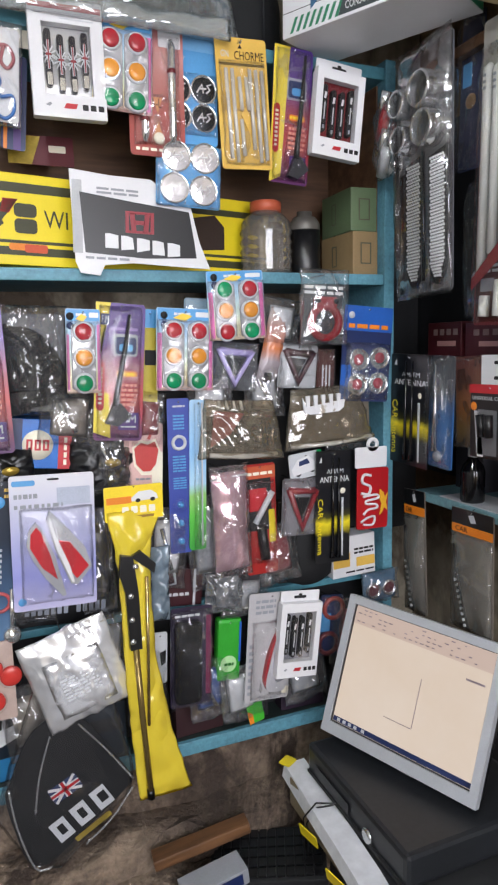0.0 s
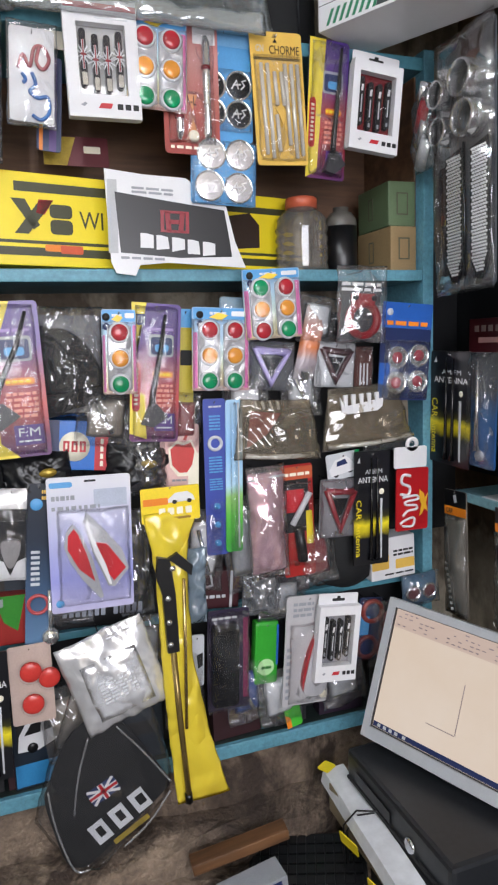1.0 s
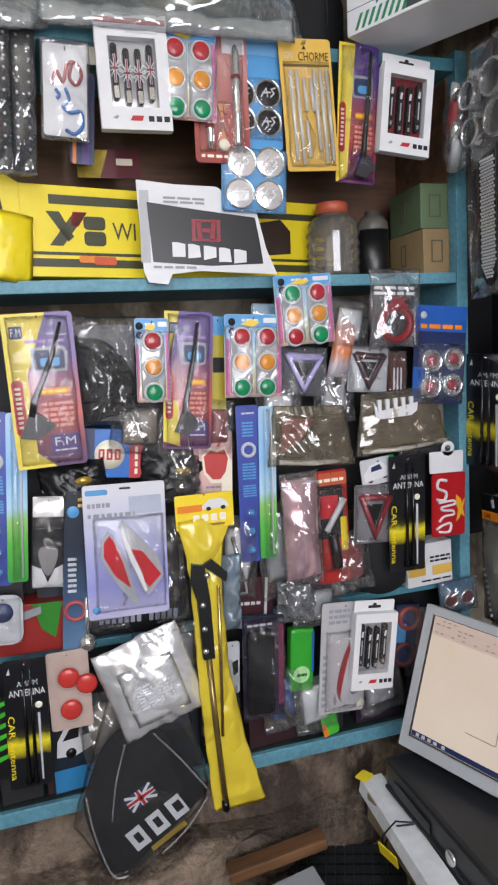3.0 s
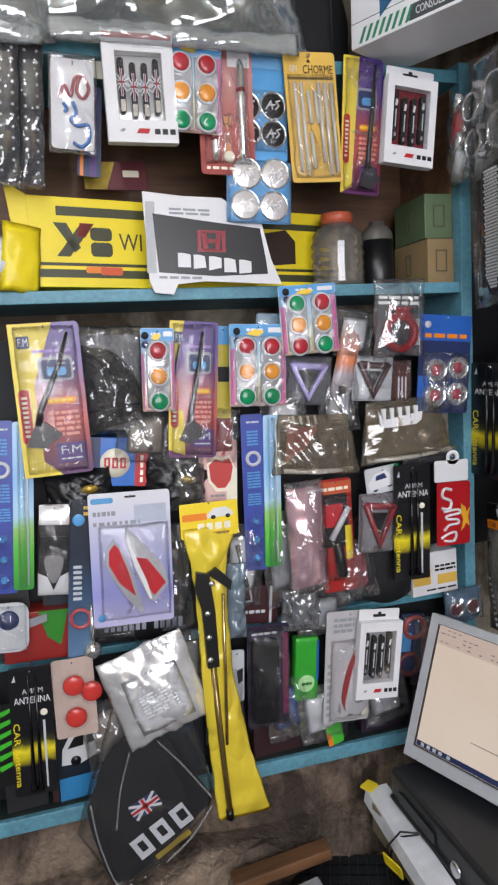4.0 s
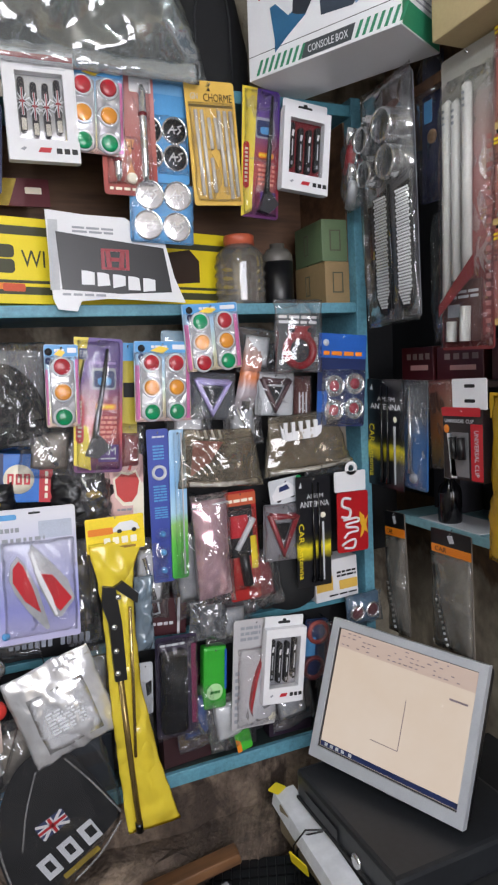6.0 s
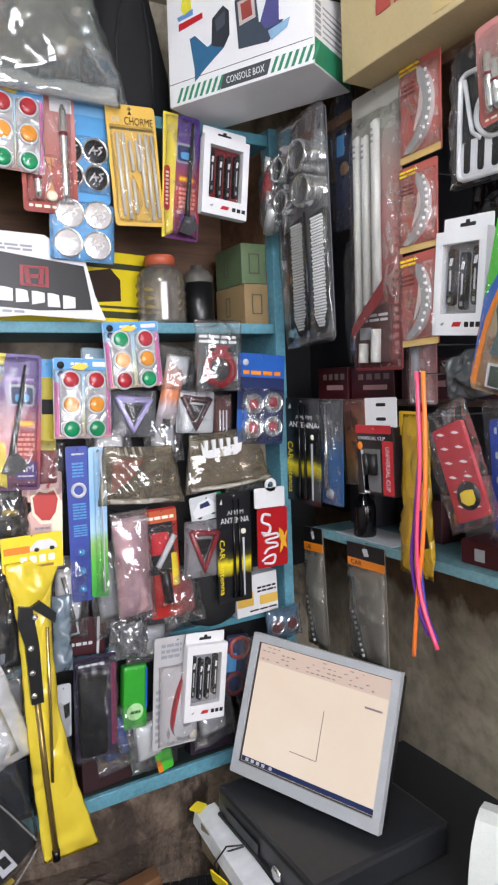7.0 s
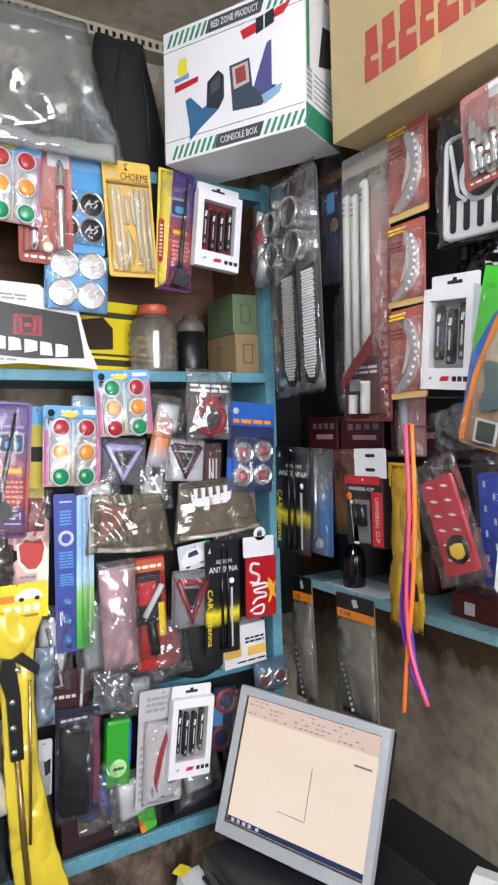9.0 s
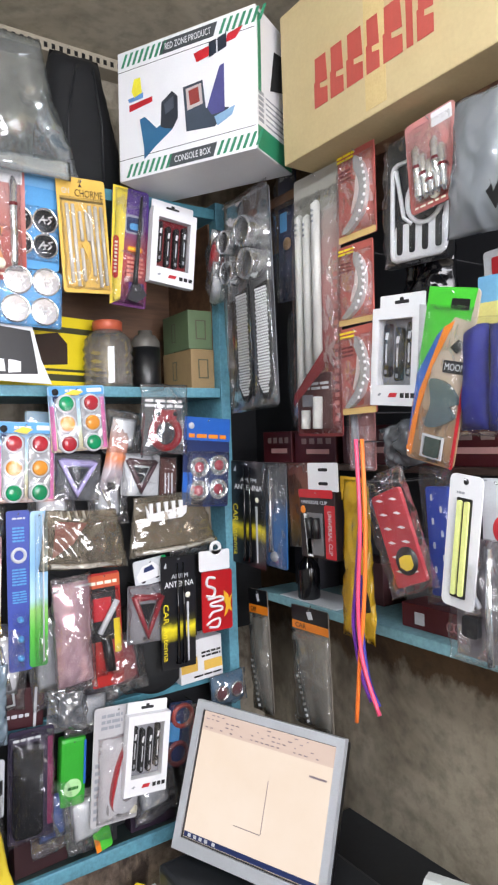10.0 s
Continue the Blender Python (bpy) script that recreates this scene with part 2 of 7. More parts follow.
def tube(path, rad, n=8, bm=None):
    """Rod along a path; rad: one radius or one for each point."""
    bm = bm or bmesh.new()
    path = [Vector(p) for p in path]
    rads = rad if isinstance(rad, (list, tuple)) else [rad] * len(path)
    rings = []
    for k, p in enumerate(path):
        d = (path[min(k + 1, len(path) - 1)] - path[max(k - 1, 0)]).normalized()
        s = d.cross(Vector((0, 1, 0.01))).normalized()
        u = s.cross(d)
        rings.append([bm.verts.new(p + rads[k] * (math.cos(2 * math.pi * i / n) * s + math.sin(2 * math.pi * i / n) * u)) for i in range(n)])
    for a, b in zip(rings, rings[1:]):
        for i in range(n):
            bm.faces.new((a[i], a[(i + 1) % n], b[(i + 1) % n], b[i]))
    bm.faces.new(rings[0][::-1])
    bm.faces.new(rings[-1])
    bmesh.ops.recalc_face_normals(bm, faces=bm.faces[:])
    for f in bm.faces:
        f.smooth = True
    return bm


def block(x0, x1, y0, y1, z0, z1, bev=0.003, bm=None, m=None):
    bm = bm or bmesh.new()
    r = bmesh.ops.create_cube(bm, size=1, matrix=(m or Matrix()) @ Matrix.Translation(((x0 + x1) / 2, (y0 + y1) / 2, (z0 + z1) / 2)) @ Matrix.Diagonal((x1 - x0, y1 - y0, z1 - z0, 1)))
    if bev:
        e = list({e for v in r["verts"] for e in v.link_edges})
        bmesh.ops.bevel(bm, geom=e, offset=bev, segments=2, affect="EDGES", profile=0.6)
    return bm


def pillow(w, h, d, seed=0, nx=16, nz=20, crumple=0.004, taper=None, back=0.25, x=0.0, z=0.0, y=0.0, edge=3.0, freq=1.0):
    """A sealed bag: two crumpled sheets that meet at the rim. taper(v) gives the half width and middle at v from 0 (top) to 1."""
    bm = bmesh.new()
    grid = {}
    for side in (0, 1):
        for j in range(nz + 1):
            for i in range(nx + 1):
                a, b = 2 * i / nx - 1, j / nz
                if side and (i in (0, nx) or j in (0, nz)):
                    grid[side, i, j] = grid[0, i, j]
                    continue
                hw, mid = taper(b) if taper else (w / 2, 0.0)
                fat = (1 - abs(a) ** edge) * (1 - abs(2 * b - 1) ** (edge * 1.4))
                px, pz = mid + a * hw, h / 2 - b * h
                k = noise.noise(Vector((px * 22 * freq + seed * 7, pz * 22 * freq, seed * 3.1))) + 0.9 * (1 - 2 * abs(noise.noise(Vector(((px * 34 + pz * 12) * freq, pz * 26 * freq + seed, 2.0 + seed))))) + 0.35 * (1 - 2 * abs(noise.noise(Vector((px * 80 * freq, (pz * 66 - px * 30) * freq, 5.0 + seed)))))
                rim = 0.0025 * noise.noise(Vector((px * 30, pz * 30, seed + 9.0)))
                py = -d * fat - crumple * k if not side else d * back * fat + 0.4 * crumple * k
                grid[side, i, j] = bm.verts.new((x + px + rim, y + py, z + pz + rim))
    for side in (0, 1):
        for j in range(nz):
            for i in range(nx):
                q = [grid[side, i, j], grid[side, i + 1, j], grid[side, i + 1, j + 1], grid[side, i, j + 1]]
                f = bm.faces.new(q if side else q[::-1])
                f.smooth = True
    return bm


def curve_through(pts, steps=5):
    """Points of a smooth line through pts."""
    out = []
    for i in range(len(pts) - 1):
        p0, p1 = Vector(pts[i]), Vector(pts[i + 1])
        pm, pn = Vector(pts[max(i - 1, 0)]), Vector(pts[min(i + 2, len(pts) - 1)])
        for q in range(steps):
            f = q / steps
            out.append(0.5 * (2 * p0 + (p1 - pm) * f + (2 * pm - 5 * p0 + 4 * p1 - pn) * f * f + (3 * p0 - pm - 3 * p1 + pn) * f ** 3))
    return [tuple(p) for p in out] + [tuple(pts[-1])]


def smooth_loop(pts, steps=4):
    """A closed outline rounded through its corners."""
    n, out = len(pts), []
    for i in range(n):
        pm, p0, p1, pn = (Vector(pts[(i + d) % n]) for d in (-1, 0, 1, 2))
        for q in range(steps):
            f = q / steps
            out.append(tuple(0.5 * (2 * p0 + (p1 - pm) * f + (2 * pm - 5 * p0 + 4 * p1 - pn) * f * f + (3 * p0 - pm - 3 * p1 + pn) * f ** 3)))
    return out


def part(name, bm, material, parent, label=""):
    me = bpy.data.meshes.new(name)
    bm.to_mesh(me)
    bm.free()
    me.materials.append(material)
    ob = new(name, me)
    ob.parent = parent
    if label:
        tagged(ob, label)
    return ob


def thing(name, m, label, category, group="", kind=""):
    ob = new(name)
    ob.matrix_world = m
    ob.empty_display_size = 0.05
    return tagged(ob, label, category, group, kind)


def letters(s, w, h, thick=0.0004):
    """Raised lettering fitted into a width and height, as a mesh about its middle, upright and facing -y."""
    cu = bpy.data.curves.new("lettering", "FONT")
    cu.body, cu.size, cu.resolution_u = s, 1.0, 2
    cu.extrude = 0.001
    ob = bpy.data.objects.new("lettering", cu)
    me = bpy.data.meshes.new_from_object(ob)
    bpy.data.objects.remove(ob)
    xs, ys = [v.co.x for v in me.vertices], [v.co.y for v in me.vertices]
    sx, sy = w / (max(xs) - min(xs)), h / (max(ys) - min(ys))
    mx, my = (max(xs) + min(xs)) / 2, (max(ys) + min(ys)) / 2
    for v in me.vertices:
        v.co = ((v.co.x - mx) * sx, -thick if v.co.z > 0 else 0.0, (v.co.y - my) * sy)
    return me


class Item:
    """Something that hangs on the north (N) or east (E) side: u to the right, v up, tilt in the plane. Positions inside run from 0 to 1 from its top left."""

    def __init__(s, name, wall, off, u, v, w, h, roll, label, category, group="", t=0.003, mat=None, r=0.006, hook=True, base="card"):
        s.w, s.h, s.t = w, h, t
        m = pose(u, off, v, 0, -roll, 0) if wall == "N" else pose(off, -u, v, 0, -roll, -90)
        s.e = thing(name, m, label, category, group)
        s.k = 1
        if mat:
            part(base, rr(w, h, t, r, y=t), mat, s.e)
        if hook:
            depth = (1.655 if v + h / 2 < 1.8 else 1.585) - off if wall == "N" else 1.375 - off
            part("hook", tube([(0, -0.006, h / 2 - 0.006), (0, 0.004, h / 2 - 0.012), (0, depth, h / 2 - 0.012)], 0.0014, 6), STEEL, s.e, "thin steel display hook")

    def p(s, a, b):
        return (a - 0.5) * s.w, (0.5 - b) * s.h

    def lay(s, k):
        return -0.0005 * (k if k is not None else 1)

    def panel(s, mat, a0, b0, a1, b1, k=1, d=0.0005, r=0.002, name="printed_panel", label=""):
        x0, z0 = s.p(a0, b0)
        x1, z1 = s.p(a1, b1)
        return part(name, rr(abs(x1 - x0), abs(z1 - z0), d, r, (x0 + x1) / 2, (z0 + z1) / 2, s.lay(k) + 0.0005), mat, s.e, label)

    def poly(s, mat, pts, k=1, d=0.0005, y=None, name="printed_shape", label=""):
        return part(name, prism([s.p(a, b) for a, b in pts], d, s.lay(k) + 0.0005 if y is None else y), mat, s.e, label)

    def word(s, text, mat, a0, b0, a1, b1, k=2, rot=0, name="lettering"):
        x0, z0 = s.p(a0, b0)
        x1, z1 = s.p(a1, b1)
        w, h = abs(x1 - x0), abs(z1 - z0)
        me = letters(text, *((w, h) if not rot else (h, w)))
        me.materials.append(mat)
        ob = new(name, me)
        ob.parent = s.e
        ob.matrix_basis = pose((x0 + x1) / 2, s.lay(k), (z0 + z1) / 2, 0, -rot, 0)
        return ob

    def bars(s, mat, a0, b0, a1, b1, rows=3, k=2, seed=1, cols=3, name="small_print"):
        rnd = random.Random(seed)
        bm = bmesh.new()
        for i in range(rows):
            b = b0 + (b1 - b0) * (i + 0.5) / rows
            a = a0
            while a < a1 - 0.02:
                le = (a1 - a0) / cols * rnd.uniform(0.5, 1.1)
                e = min(a + le, a1)
                x0, z0 = s.p(a, b)
                x1, _ = s.p(e, b)
                rr(x1 - x0, (b1 - b0) / rows * s.h * 0.55, 0.0004, 0.0005, (x0 + x1) / 2, z0, s.lay(k), bm, 1)
                a = e + (a1 - a0) * 0.05
        return part(name, bm, mat, s.e)

    def dome(s, mat, a, b, r, hgt, name="lens", base=0.0, y=0.0, flat=False, n=20, label=""):
        x, z = s.p(a, b)
        pr = [(r, y), (r, y - base)] if base else [(r, y)]
        pr += [(r * math.cos(q), y - base - hgt * math.sin(q)) for q in (0.3, 0.6, 0.9, 1.2)] + [(0, y - base - hgt)]
        return part(name, lathe(pr, n, Matrix.Translation((x, 0, z))), mat, s.e, label)

    def turned(s, mat, a, b, profile, name="cap", n=22, label=""):
        x, z = s.p(a, b)
        return part(name, lathe(profile, n, Matrix.Translation((x, 0, z))), mat, s.e, label)

    def rod(s, mat, pts, rad, name="rod", n=8, label=""):
        return part(name, tube([(*s.p(a, b)[:1], y, s.p(a, b)[1]) for a, b, y in pts], rad, n), mat, s.e, label)

    def blister(s, mat, a0, b0, a1, b1, d, seed=1, edge=5.0, crumple=0.0012, name="blister"):
        x0, z0 = s.p(a0, b0)
        x1, z1 = s.p(a1, b1)
        return part(name, pillow(abs(x1 - x0), abs(z1 - z0), d, seed, 16, 22, crumple, None, 0.0, (x0 + x1) / 2, (z0 + z1) / 2, -0.0012, edge), mat, s.e)

    def sack(s, mat, seed=1, d=0.012, crumple=0.005, over=0.0, name="bag", edge=3.0, taper=None, freq=0.8):
        return part(name, pillow(s.w * (1 + over), s.h * (1 + over), d, seed, 28, 36, crumple, taper, 0.25, edge=edge, freq=freq), mat, s.e)


# ---- the room ----
WALL_N = rough_wall("old_plaster_north", "8a8172", "b4ab9a", "5e5347")
WALL_E = rough_wall("stained_plaster_east", "877d6c", "a19683", "6c6253", 2.0, 0.4, stretch=1.2)
MUD = rough_wall("mud_masonry", "5f5146", "8e7c6a", "3e322a", 5.0, 1.0)
CEIL = rough_wall("ceiling_board", "b8ae98", "c6bca6", "a89d88", 1.6, 0.1)
FLOOR = rough_wall("dirty_concrete_floor", "3d3a37", "55514c", "2b2927", 2.0)
PLY = wood("brown_plywood", "4a3324", "6e4f38")
# near black for added boards: shade between the goods put into colour
GAP_DARK = paint("15171b", 0.7, var=0.3, scale=8)
PLANKWOOD = wood("worn_plank", "3d2716", "6e4a2a", 5)
CARTON = paint("ad9a72", 0.7, var=0.08, scale=14, bump=0.12)


def structure(name, bm, mat, label=""):
    ob = part(name, bm, mat, None)
    return tagged(ob, label, "", "", "structure")


structure("floor", block(-1.6, 1.6, -1.6, 2.0, -0.1, 0, 0), FLOOR)
structure("ceiling", block(-1.6, 1.6, -1.6, 2.0, 2.72, 2.8, 0), CEIL)
structure("wall_north", block(-1.6, 1.6, 1.86, 2.0, 0, 2.72, 0), WALL_N)
structure("wall_east", block(1.40, 1.6, -1.6, 1.86, 0, 2.72, 0), WALL_E)
def damp(m, level, brown, rise):
    """Adds a brown damp stain with a ragged lower edge and drips to a plaster material."""
    n, l = m.node_tree.nodes, m.node_tree.links
    b = n["Principled BSDF"]
    old = b.inputs["Base Color"].links[0].from_socket
    tc, sp = n.new("ShaderNodeTexCoord"), n.new("ShaderNodeSeparateXYZ")
    l.new(tc.outputs["Object"], sp.inputs[0])
    mp = n.new("ShaderNodeMapping")
    mp.inputs["Scale"].default_value = (1, 3.2, 2.2)
    l.new(tc.outputs["Object"], mp.inputs[0])
    g = n.new("ShaderNodeTexNoise")
    g.inputs["Scale"].default_value, g.inputs["Detail"].default_value, g.inputs["Roughness"].default_value = 1.6, 6.0, 0.62
    l.new(mp.outputs[0], g.inputs["Vector"])
    ad = n.new("ShaderNodeMath")
    ad.operation, ad.inputs[1].default_value = "MULTIPLY_ADD", rise
    l.new(g.outputs[0], ad.inputs[0])
    l.new(sp.outputs[2], ad.inputs[2])
    rg = n.new("ShaderNodeMapRange")
    rg.inputs[1].default_value, rg.inputs[2].default_value = level + rise * 0.5 - 0.012, level + rise * 0.5 + 0.02
    rg.inputs[4].default_value = 0.95
    l.new(ad.outputs[0], rg.inputs[0])
    mx = n.new("ShaderNodeMixRGB")
    mx.blend_type, mx.inputs[2].default_value = "MULTIPLY", lin(brown)
    l.new(rg.outputs[0], mx.inputs[0])
    l.new(old, mx.inputs[1])
    l.new(mx.outputs[0], b.inputs["Base Color"])


damp(WALL_E, 1.10, "96795a", 0.3)
PALE = rough_wall("pale_plaster", "b5b0a6", "cdc9c0", "a39d92", 2.0, 0.2)
structure("wall_west", block(-1.6, -1.45, -1.6, 1.86, 0, 2.72, 0), PALE)
structure("wall_south", block(1.12, 1.40, -1.6, -1.45, 0, 2.72, 0), PALE)
structure("wall_south", block(-0.52, 1.12, -1.6, -1.45, 2.55, 2.72, 0), PALE)
structure("wall_south", block(-1.45, -0.52, -1.6, -1.45, 0, 2.72, 0), PALE)
trim = structure("trim", block(-1.45, 1.40, 1.80, 1.86, 2.685, 2.718, 0.003), paint("a39a88", 0.6, var=0.2))
bm = bmesh.new()
for i in range(60):
    block(0.2 + i * 0.02, 0.209 + i * 0.02, 1.7985, 1.802, 2.693, 2.706, 0, bm)
structure("trim", bm, BLACK)
GLOW, n_, l_, b_ = nodes_of("fluorescent_tube")
b_.inputs["Emission Color"].default_value, b_.inputs["Emission Strength"].default_value = (0.9, 0.97, 1.06, 1), 145
tube_lamp = thing("tube_lamp", pose(-0.05, 0.12, 2.66, 0, 0, 80), "white fluorescent batten lamp fixed under the ceiling", "lamp")
part("batten", block(-0.6, 0.6, -0.03, 0.03, 0.02, 0.06), WHITE, tube_lamp)
part("tube", tube([(-0.58, 0, -0.01), (0.58, 0, -0.01)], 0.013, 12), GLOW, tube_lamp, "lit fluorescent tube")
for x in (-0.59, 0.59):
    part("end_cap", block(x - 0.012, x + 0.012, -0.02, 0.02, -0.03, 0.02, 0.002), WHITE, tube_lamp)

# low masonry bench under the shelves, with broken edges
random.seed(4)


def masonry(name, x0, x1, y0, y1, z0, z1, seed, n=60, amp=0.012):
    bm = bmesh.new()
    prof = [(y0 + 0.004, z0), (y0, z0 + (z1 - z0) * 0.5), (y0, z1 - 0.03), (y0 + 0.012, z1 - 0.006), (y0 + 0.05, z1), (y1, z1)]
    rows = []
    for i in range(n + 1):
        x = x0 + (x1 - x0) * i / n
        rows.append([bm.verts.new((x, y + amp * noise.noise(Vector((x * 9, y * 8 + z * 7, seed))) * (2.2 if k in (2, 3) else 1), z + amp * 0.9 * noise.noise(Vector((x * 14, k * 2.3, seed + 5))) * (1.6 if k in (2, 3, 4) else 0.4))) for k, (y, z) in enumerate(prof)])
    for a, b in zip(rows, rows[1:]):
        for k in range(len(prof) - 1):
            bm.faces.new((a[k], b[k], b[k + 1], a[k + 1]))
    bmesh.ops.recalc_face_normals(bm, faces=bm.faces[:])
    return structure(name, bm, MUD)


masonry("wall_bench", -1.45, 1.39, 1.60, 1.86, 0.0, 0.70, 1)
masonry("wall_ledge", -1.45, 1.39, 1.50, 1.70, 0.0, 0.575, 7, amp=0.018)
masonry("wall_ledge", -1.45, 1.39, 1.40, 1.60, 0.0, 0.505, 11, amp=0.02)
pl = thing("plank", pose(0.557, 1.47, 0.566, 0, -9, -4), "worn brown wooden plank lying on the masonry ledge", "plank")
part("board", block(-0.11, 0.11, -0.02, 0.02, -0.013, 0.013, 0.004), PLANKWOOD, pl)
bk = thing("box", pose(0.56, 1.40, 0.525, 0, -6, 4), "small pale grey printed carton lying on the lower ledge", "box")
part("carton", block(-0.07, 0.07, -0.03, 0.03, -0.018, 0.018, 0.002), GREY, bk)
part("printed_panel", block(-0.055, 0.055, -0.0325, -0.0305, -0.012, 0.012, 0), NAVY, bk)
kb = thing("keyboard", pose(0.70, 1.43, 0.512, 8, -4, -25), "dusty black computer keyboard lying on the ledge", "keyboard")
part("body", block(-0.13, 0.13, -0.07, 0.07, -0.012, 0.006, 0.003), MATT, kb)
bm = bmesh.new()
for i in range(12):
    for j in range(5):
        block(-0.122 + i * 0.0205, -0.105 + i * 0.0205, -0.06 + j * 0.025, -0.04 + j * 0.025, 0.006, 0.012, 0, bm)
part("keys", bm, BLACK, kb)

# shelf unit on the north side
unit = thing("shelf_unit", pose(0, 1.58, 0), "teal painted wooden shelf unit, paint scuffed, full of goods", "shelf")
part("side_panel", block(1.10, 1.128, 0.0, 0.27, 0.70, 2.29, 0.002), TEAL, unit)
part("side_panel", block(-1.40, -1.37, 0.0, 0.27, 0.70, 2.29, 0.002), TEAL, unit)
part("shelf_board", block(-1.368, 1.098, 0.0, 0.27, 1.785, 1.81, 0.003), TEAL, unit)
part("shelf_board", block(-1.368, 1.14, -0.004, 0.27, 0.705, 0.738, 0.003), TEAL, unit)
part("shelf_board", block(-1.368, 1.14, 0.01, 0.27, 1.055, 1.072, 0.002), TEALD, unit)
part("shelf_liner", block(-1.36, 1.09, 0.008, 0.265, 0.738, 0.7384, 0), paint("27312f", 0.4, var=0.3), unit, "dark plastic liner")
# brown lining added over the teal inner face to make it darker
part("added_lining", block(1.094, 1.0985, 0.03, 0.26, 1.813, 2.242, 0), PLY, unit, "brown lining board added to darken the inner face")
part("top_board", block(-1.368, 1.098, 0.0, 0.27, 2.245, 2.272, 0.003), TEALD, unit)
part("back_panel", block(-1.368, 1.098, 0.262, 0.276, 1.812, 2.243, 0), PLY, unit, "brown plywood back")
# added boards, painted near black so gaps between cards look shaded
part("back_panel", block(-1.368, 1.098, 0.075, 0.085, 1.074, 1.72, 0), GAP_DARK, unit, "near-black board added to darken the gaps between goods")
part("back_panel", block(-1.368, 1.098, 0.075, 0.085, 0.74, 1.053, 0), GAP_DARK, unit, "near-black board added to darken the gaps between goods")

# shelf unit on the east side
east = thing("shelf_unit", pose(1.39, 0, 0), "teal edged wall shelves full of goods, with added dark boards behind", "shelf")
part("shelf_board", block(-0.198, 0.0, -1.2, 1.575, 1.252, 1.275, 0.003), paint("6d959d", 0.55, var=0.35, scale=9, bump=0.3), east)
part("shelf_board", block(-0.19, -0.013, -1.2, 1.575, 1.598, 1.612, 0.003), paint("3a2a22", 0.6, var=0.3), east)
part("top_board", block(-0.25, 0.0, -1.2, 1.42, 2.222, 2.245, 0.003), PLY, east, "brown wooden top board")
# two added boards whose near-black colour stands for the shelf's deep shade
part("back_panel", block(-0.012, 0.008, -1.2, 1.84, 1.277, 2.22, 0), GAP_DARK, east, "near-black board added behind the goods as painted shade")
part("end_panel", block(-0.262, -0.014, 1.82, 1.84, 1.1, 2.3, 0), GAP_DARK, east, "near-black board added to keep the corner dark")

# desk with the computer
desk = thing("desk", pose(0, 0, 0), "dark desk with a torn white paper edge", "desk")
part("desk_top", block(0.80, 1.39, -0.3, 1.46, 0.645, 0.670, 0.003), MATT, desk)
part("side_panel", block(0.83, 0.85, -0.3, 1.38, 0.0, 0.644, 0.002), MATT, desk)
bm = bmesh.new()
rng = random.Random(3)
top = [(0.778 - 0.007 * i + 0.004 * rng.uniform(-1, 1), 1.50 - i * 0.09) for i in range(20)]
vs = [(bm.verts.new((x + 0.052, y, 0.6735)), bm.verts.new((x, y, 0.6715)), bm.verts.new((x - 0.006, y, 0.64 + 0.006 * rng.random())), bm.verts.new((x + 0.05, y, 0.6705))) for x, y in top]
for a, b in zip(vs, vs[1:]):
    bm.faces.new((a[0], b[0], b[1], a[1]))
    bm.faces.new((a[1], b[1], b[2], a[2]))
part("paper_edge", bm, paint("d4d6da", 0.45, var=0.22, scale=4), desk, "white peeling laminate edge")
part("tape", rr(0.035, 0.03, 0.002, 0.004), YELLOW, desk, "yellow tape").matrix_basis = pose(0.785, 1.50, 0.678, 90, 0, 30)
for y, x in ((1.33, 0.752), (1.2, 0.744)):
    part("tape", rr(0.05, 0.04, 0.002, 0.004), YELLOW, desk, "yellow tape").matrix_basis = pose(x, y, 0.62, 20, 10, -70)
part("board_edge", block(0.77, 0.80, -0.2, 1.46, 0.60, 0.668, 0.004), paint("7d7058", 0.7, var=0.4), desk, "bare board under the laminate")

pc = thing("computer_case", pose(0, 0, 0), "black desktop computer case lying flat on the desk", "computer")
part("case", block(0.815, 1.16, 1.075, 1.455, 0.674, 0.745, 0.010), paint("202225", 0.4, var=0.35, scale=9, bump=0.12), pc)
part("power_button", lathe([(0.016, 0), (0.016, -0.003), (0.012, -0.005), (0, -0.005)], 20, pose(0.8135, 1.20, 0.695, 0, 0, -90)), STEEL, pc, "round silver button")
part("drive_slot", block(0.8115, 0.8135, 1.27, 1.41, 0.69, 0.715, 0), BLACK, pc)
part("front_panel", block(0.809, 0.8145, 1.085, 1.445, 0.68, 0.686, 0), MATT, pc)

mon = thing("monitor", pose(0.9727, 1.2918, 0.9152, -19.1, 2, -67), "silver framed flat computer monitor, switched on, standing on the case", "monitor")
part("housing", block(-0.183, 0.183, 0.012, 0.045, -0.15, 0.15, 0.01), BLACK, mon, "black back housing")
part("bezel", ring_slab(0.374, 0.314, 0.018, 0.0175, 0.0175, 0.018, 0.026, 0.011), paint("a3a6aa", 0.35, 0.0, var=0.08), mon, "silver plastic bezel")
part("inner_rim", ring_slab(0.341, 0.272, 0.006, 0.003, 0.003, 0.003, 0.003, 0.004), BLACK, mon).location.z = 0.004
SCREEN, n_, l_, b_ = nodes_of("lit_screen")
b_.inputs["Base Color"].default_value, b_.inputs["Roughness"].default_value = (0.02, 0.02, 0.02, 1), 0.25
gs = grain(n_, l_, 5)
rs = tone(n_, l_, gs.outputs[0], lin("ecd6c2"), lin("f2e0d0"))
l_.new(rs.outputs[0], b_.inputs["Emission Color"])
b_.inputs["Emission Strength"].default_value = 0.54
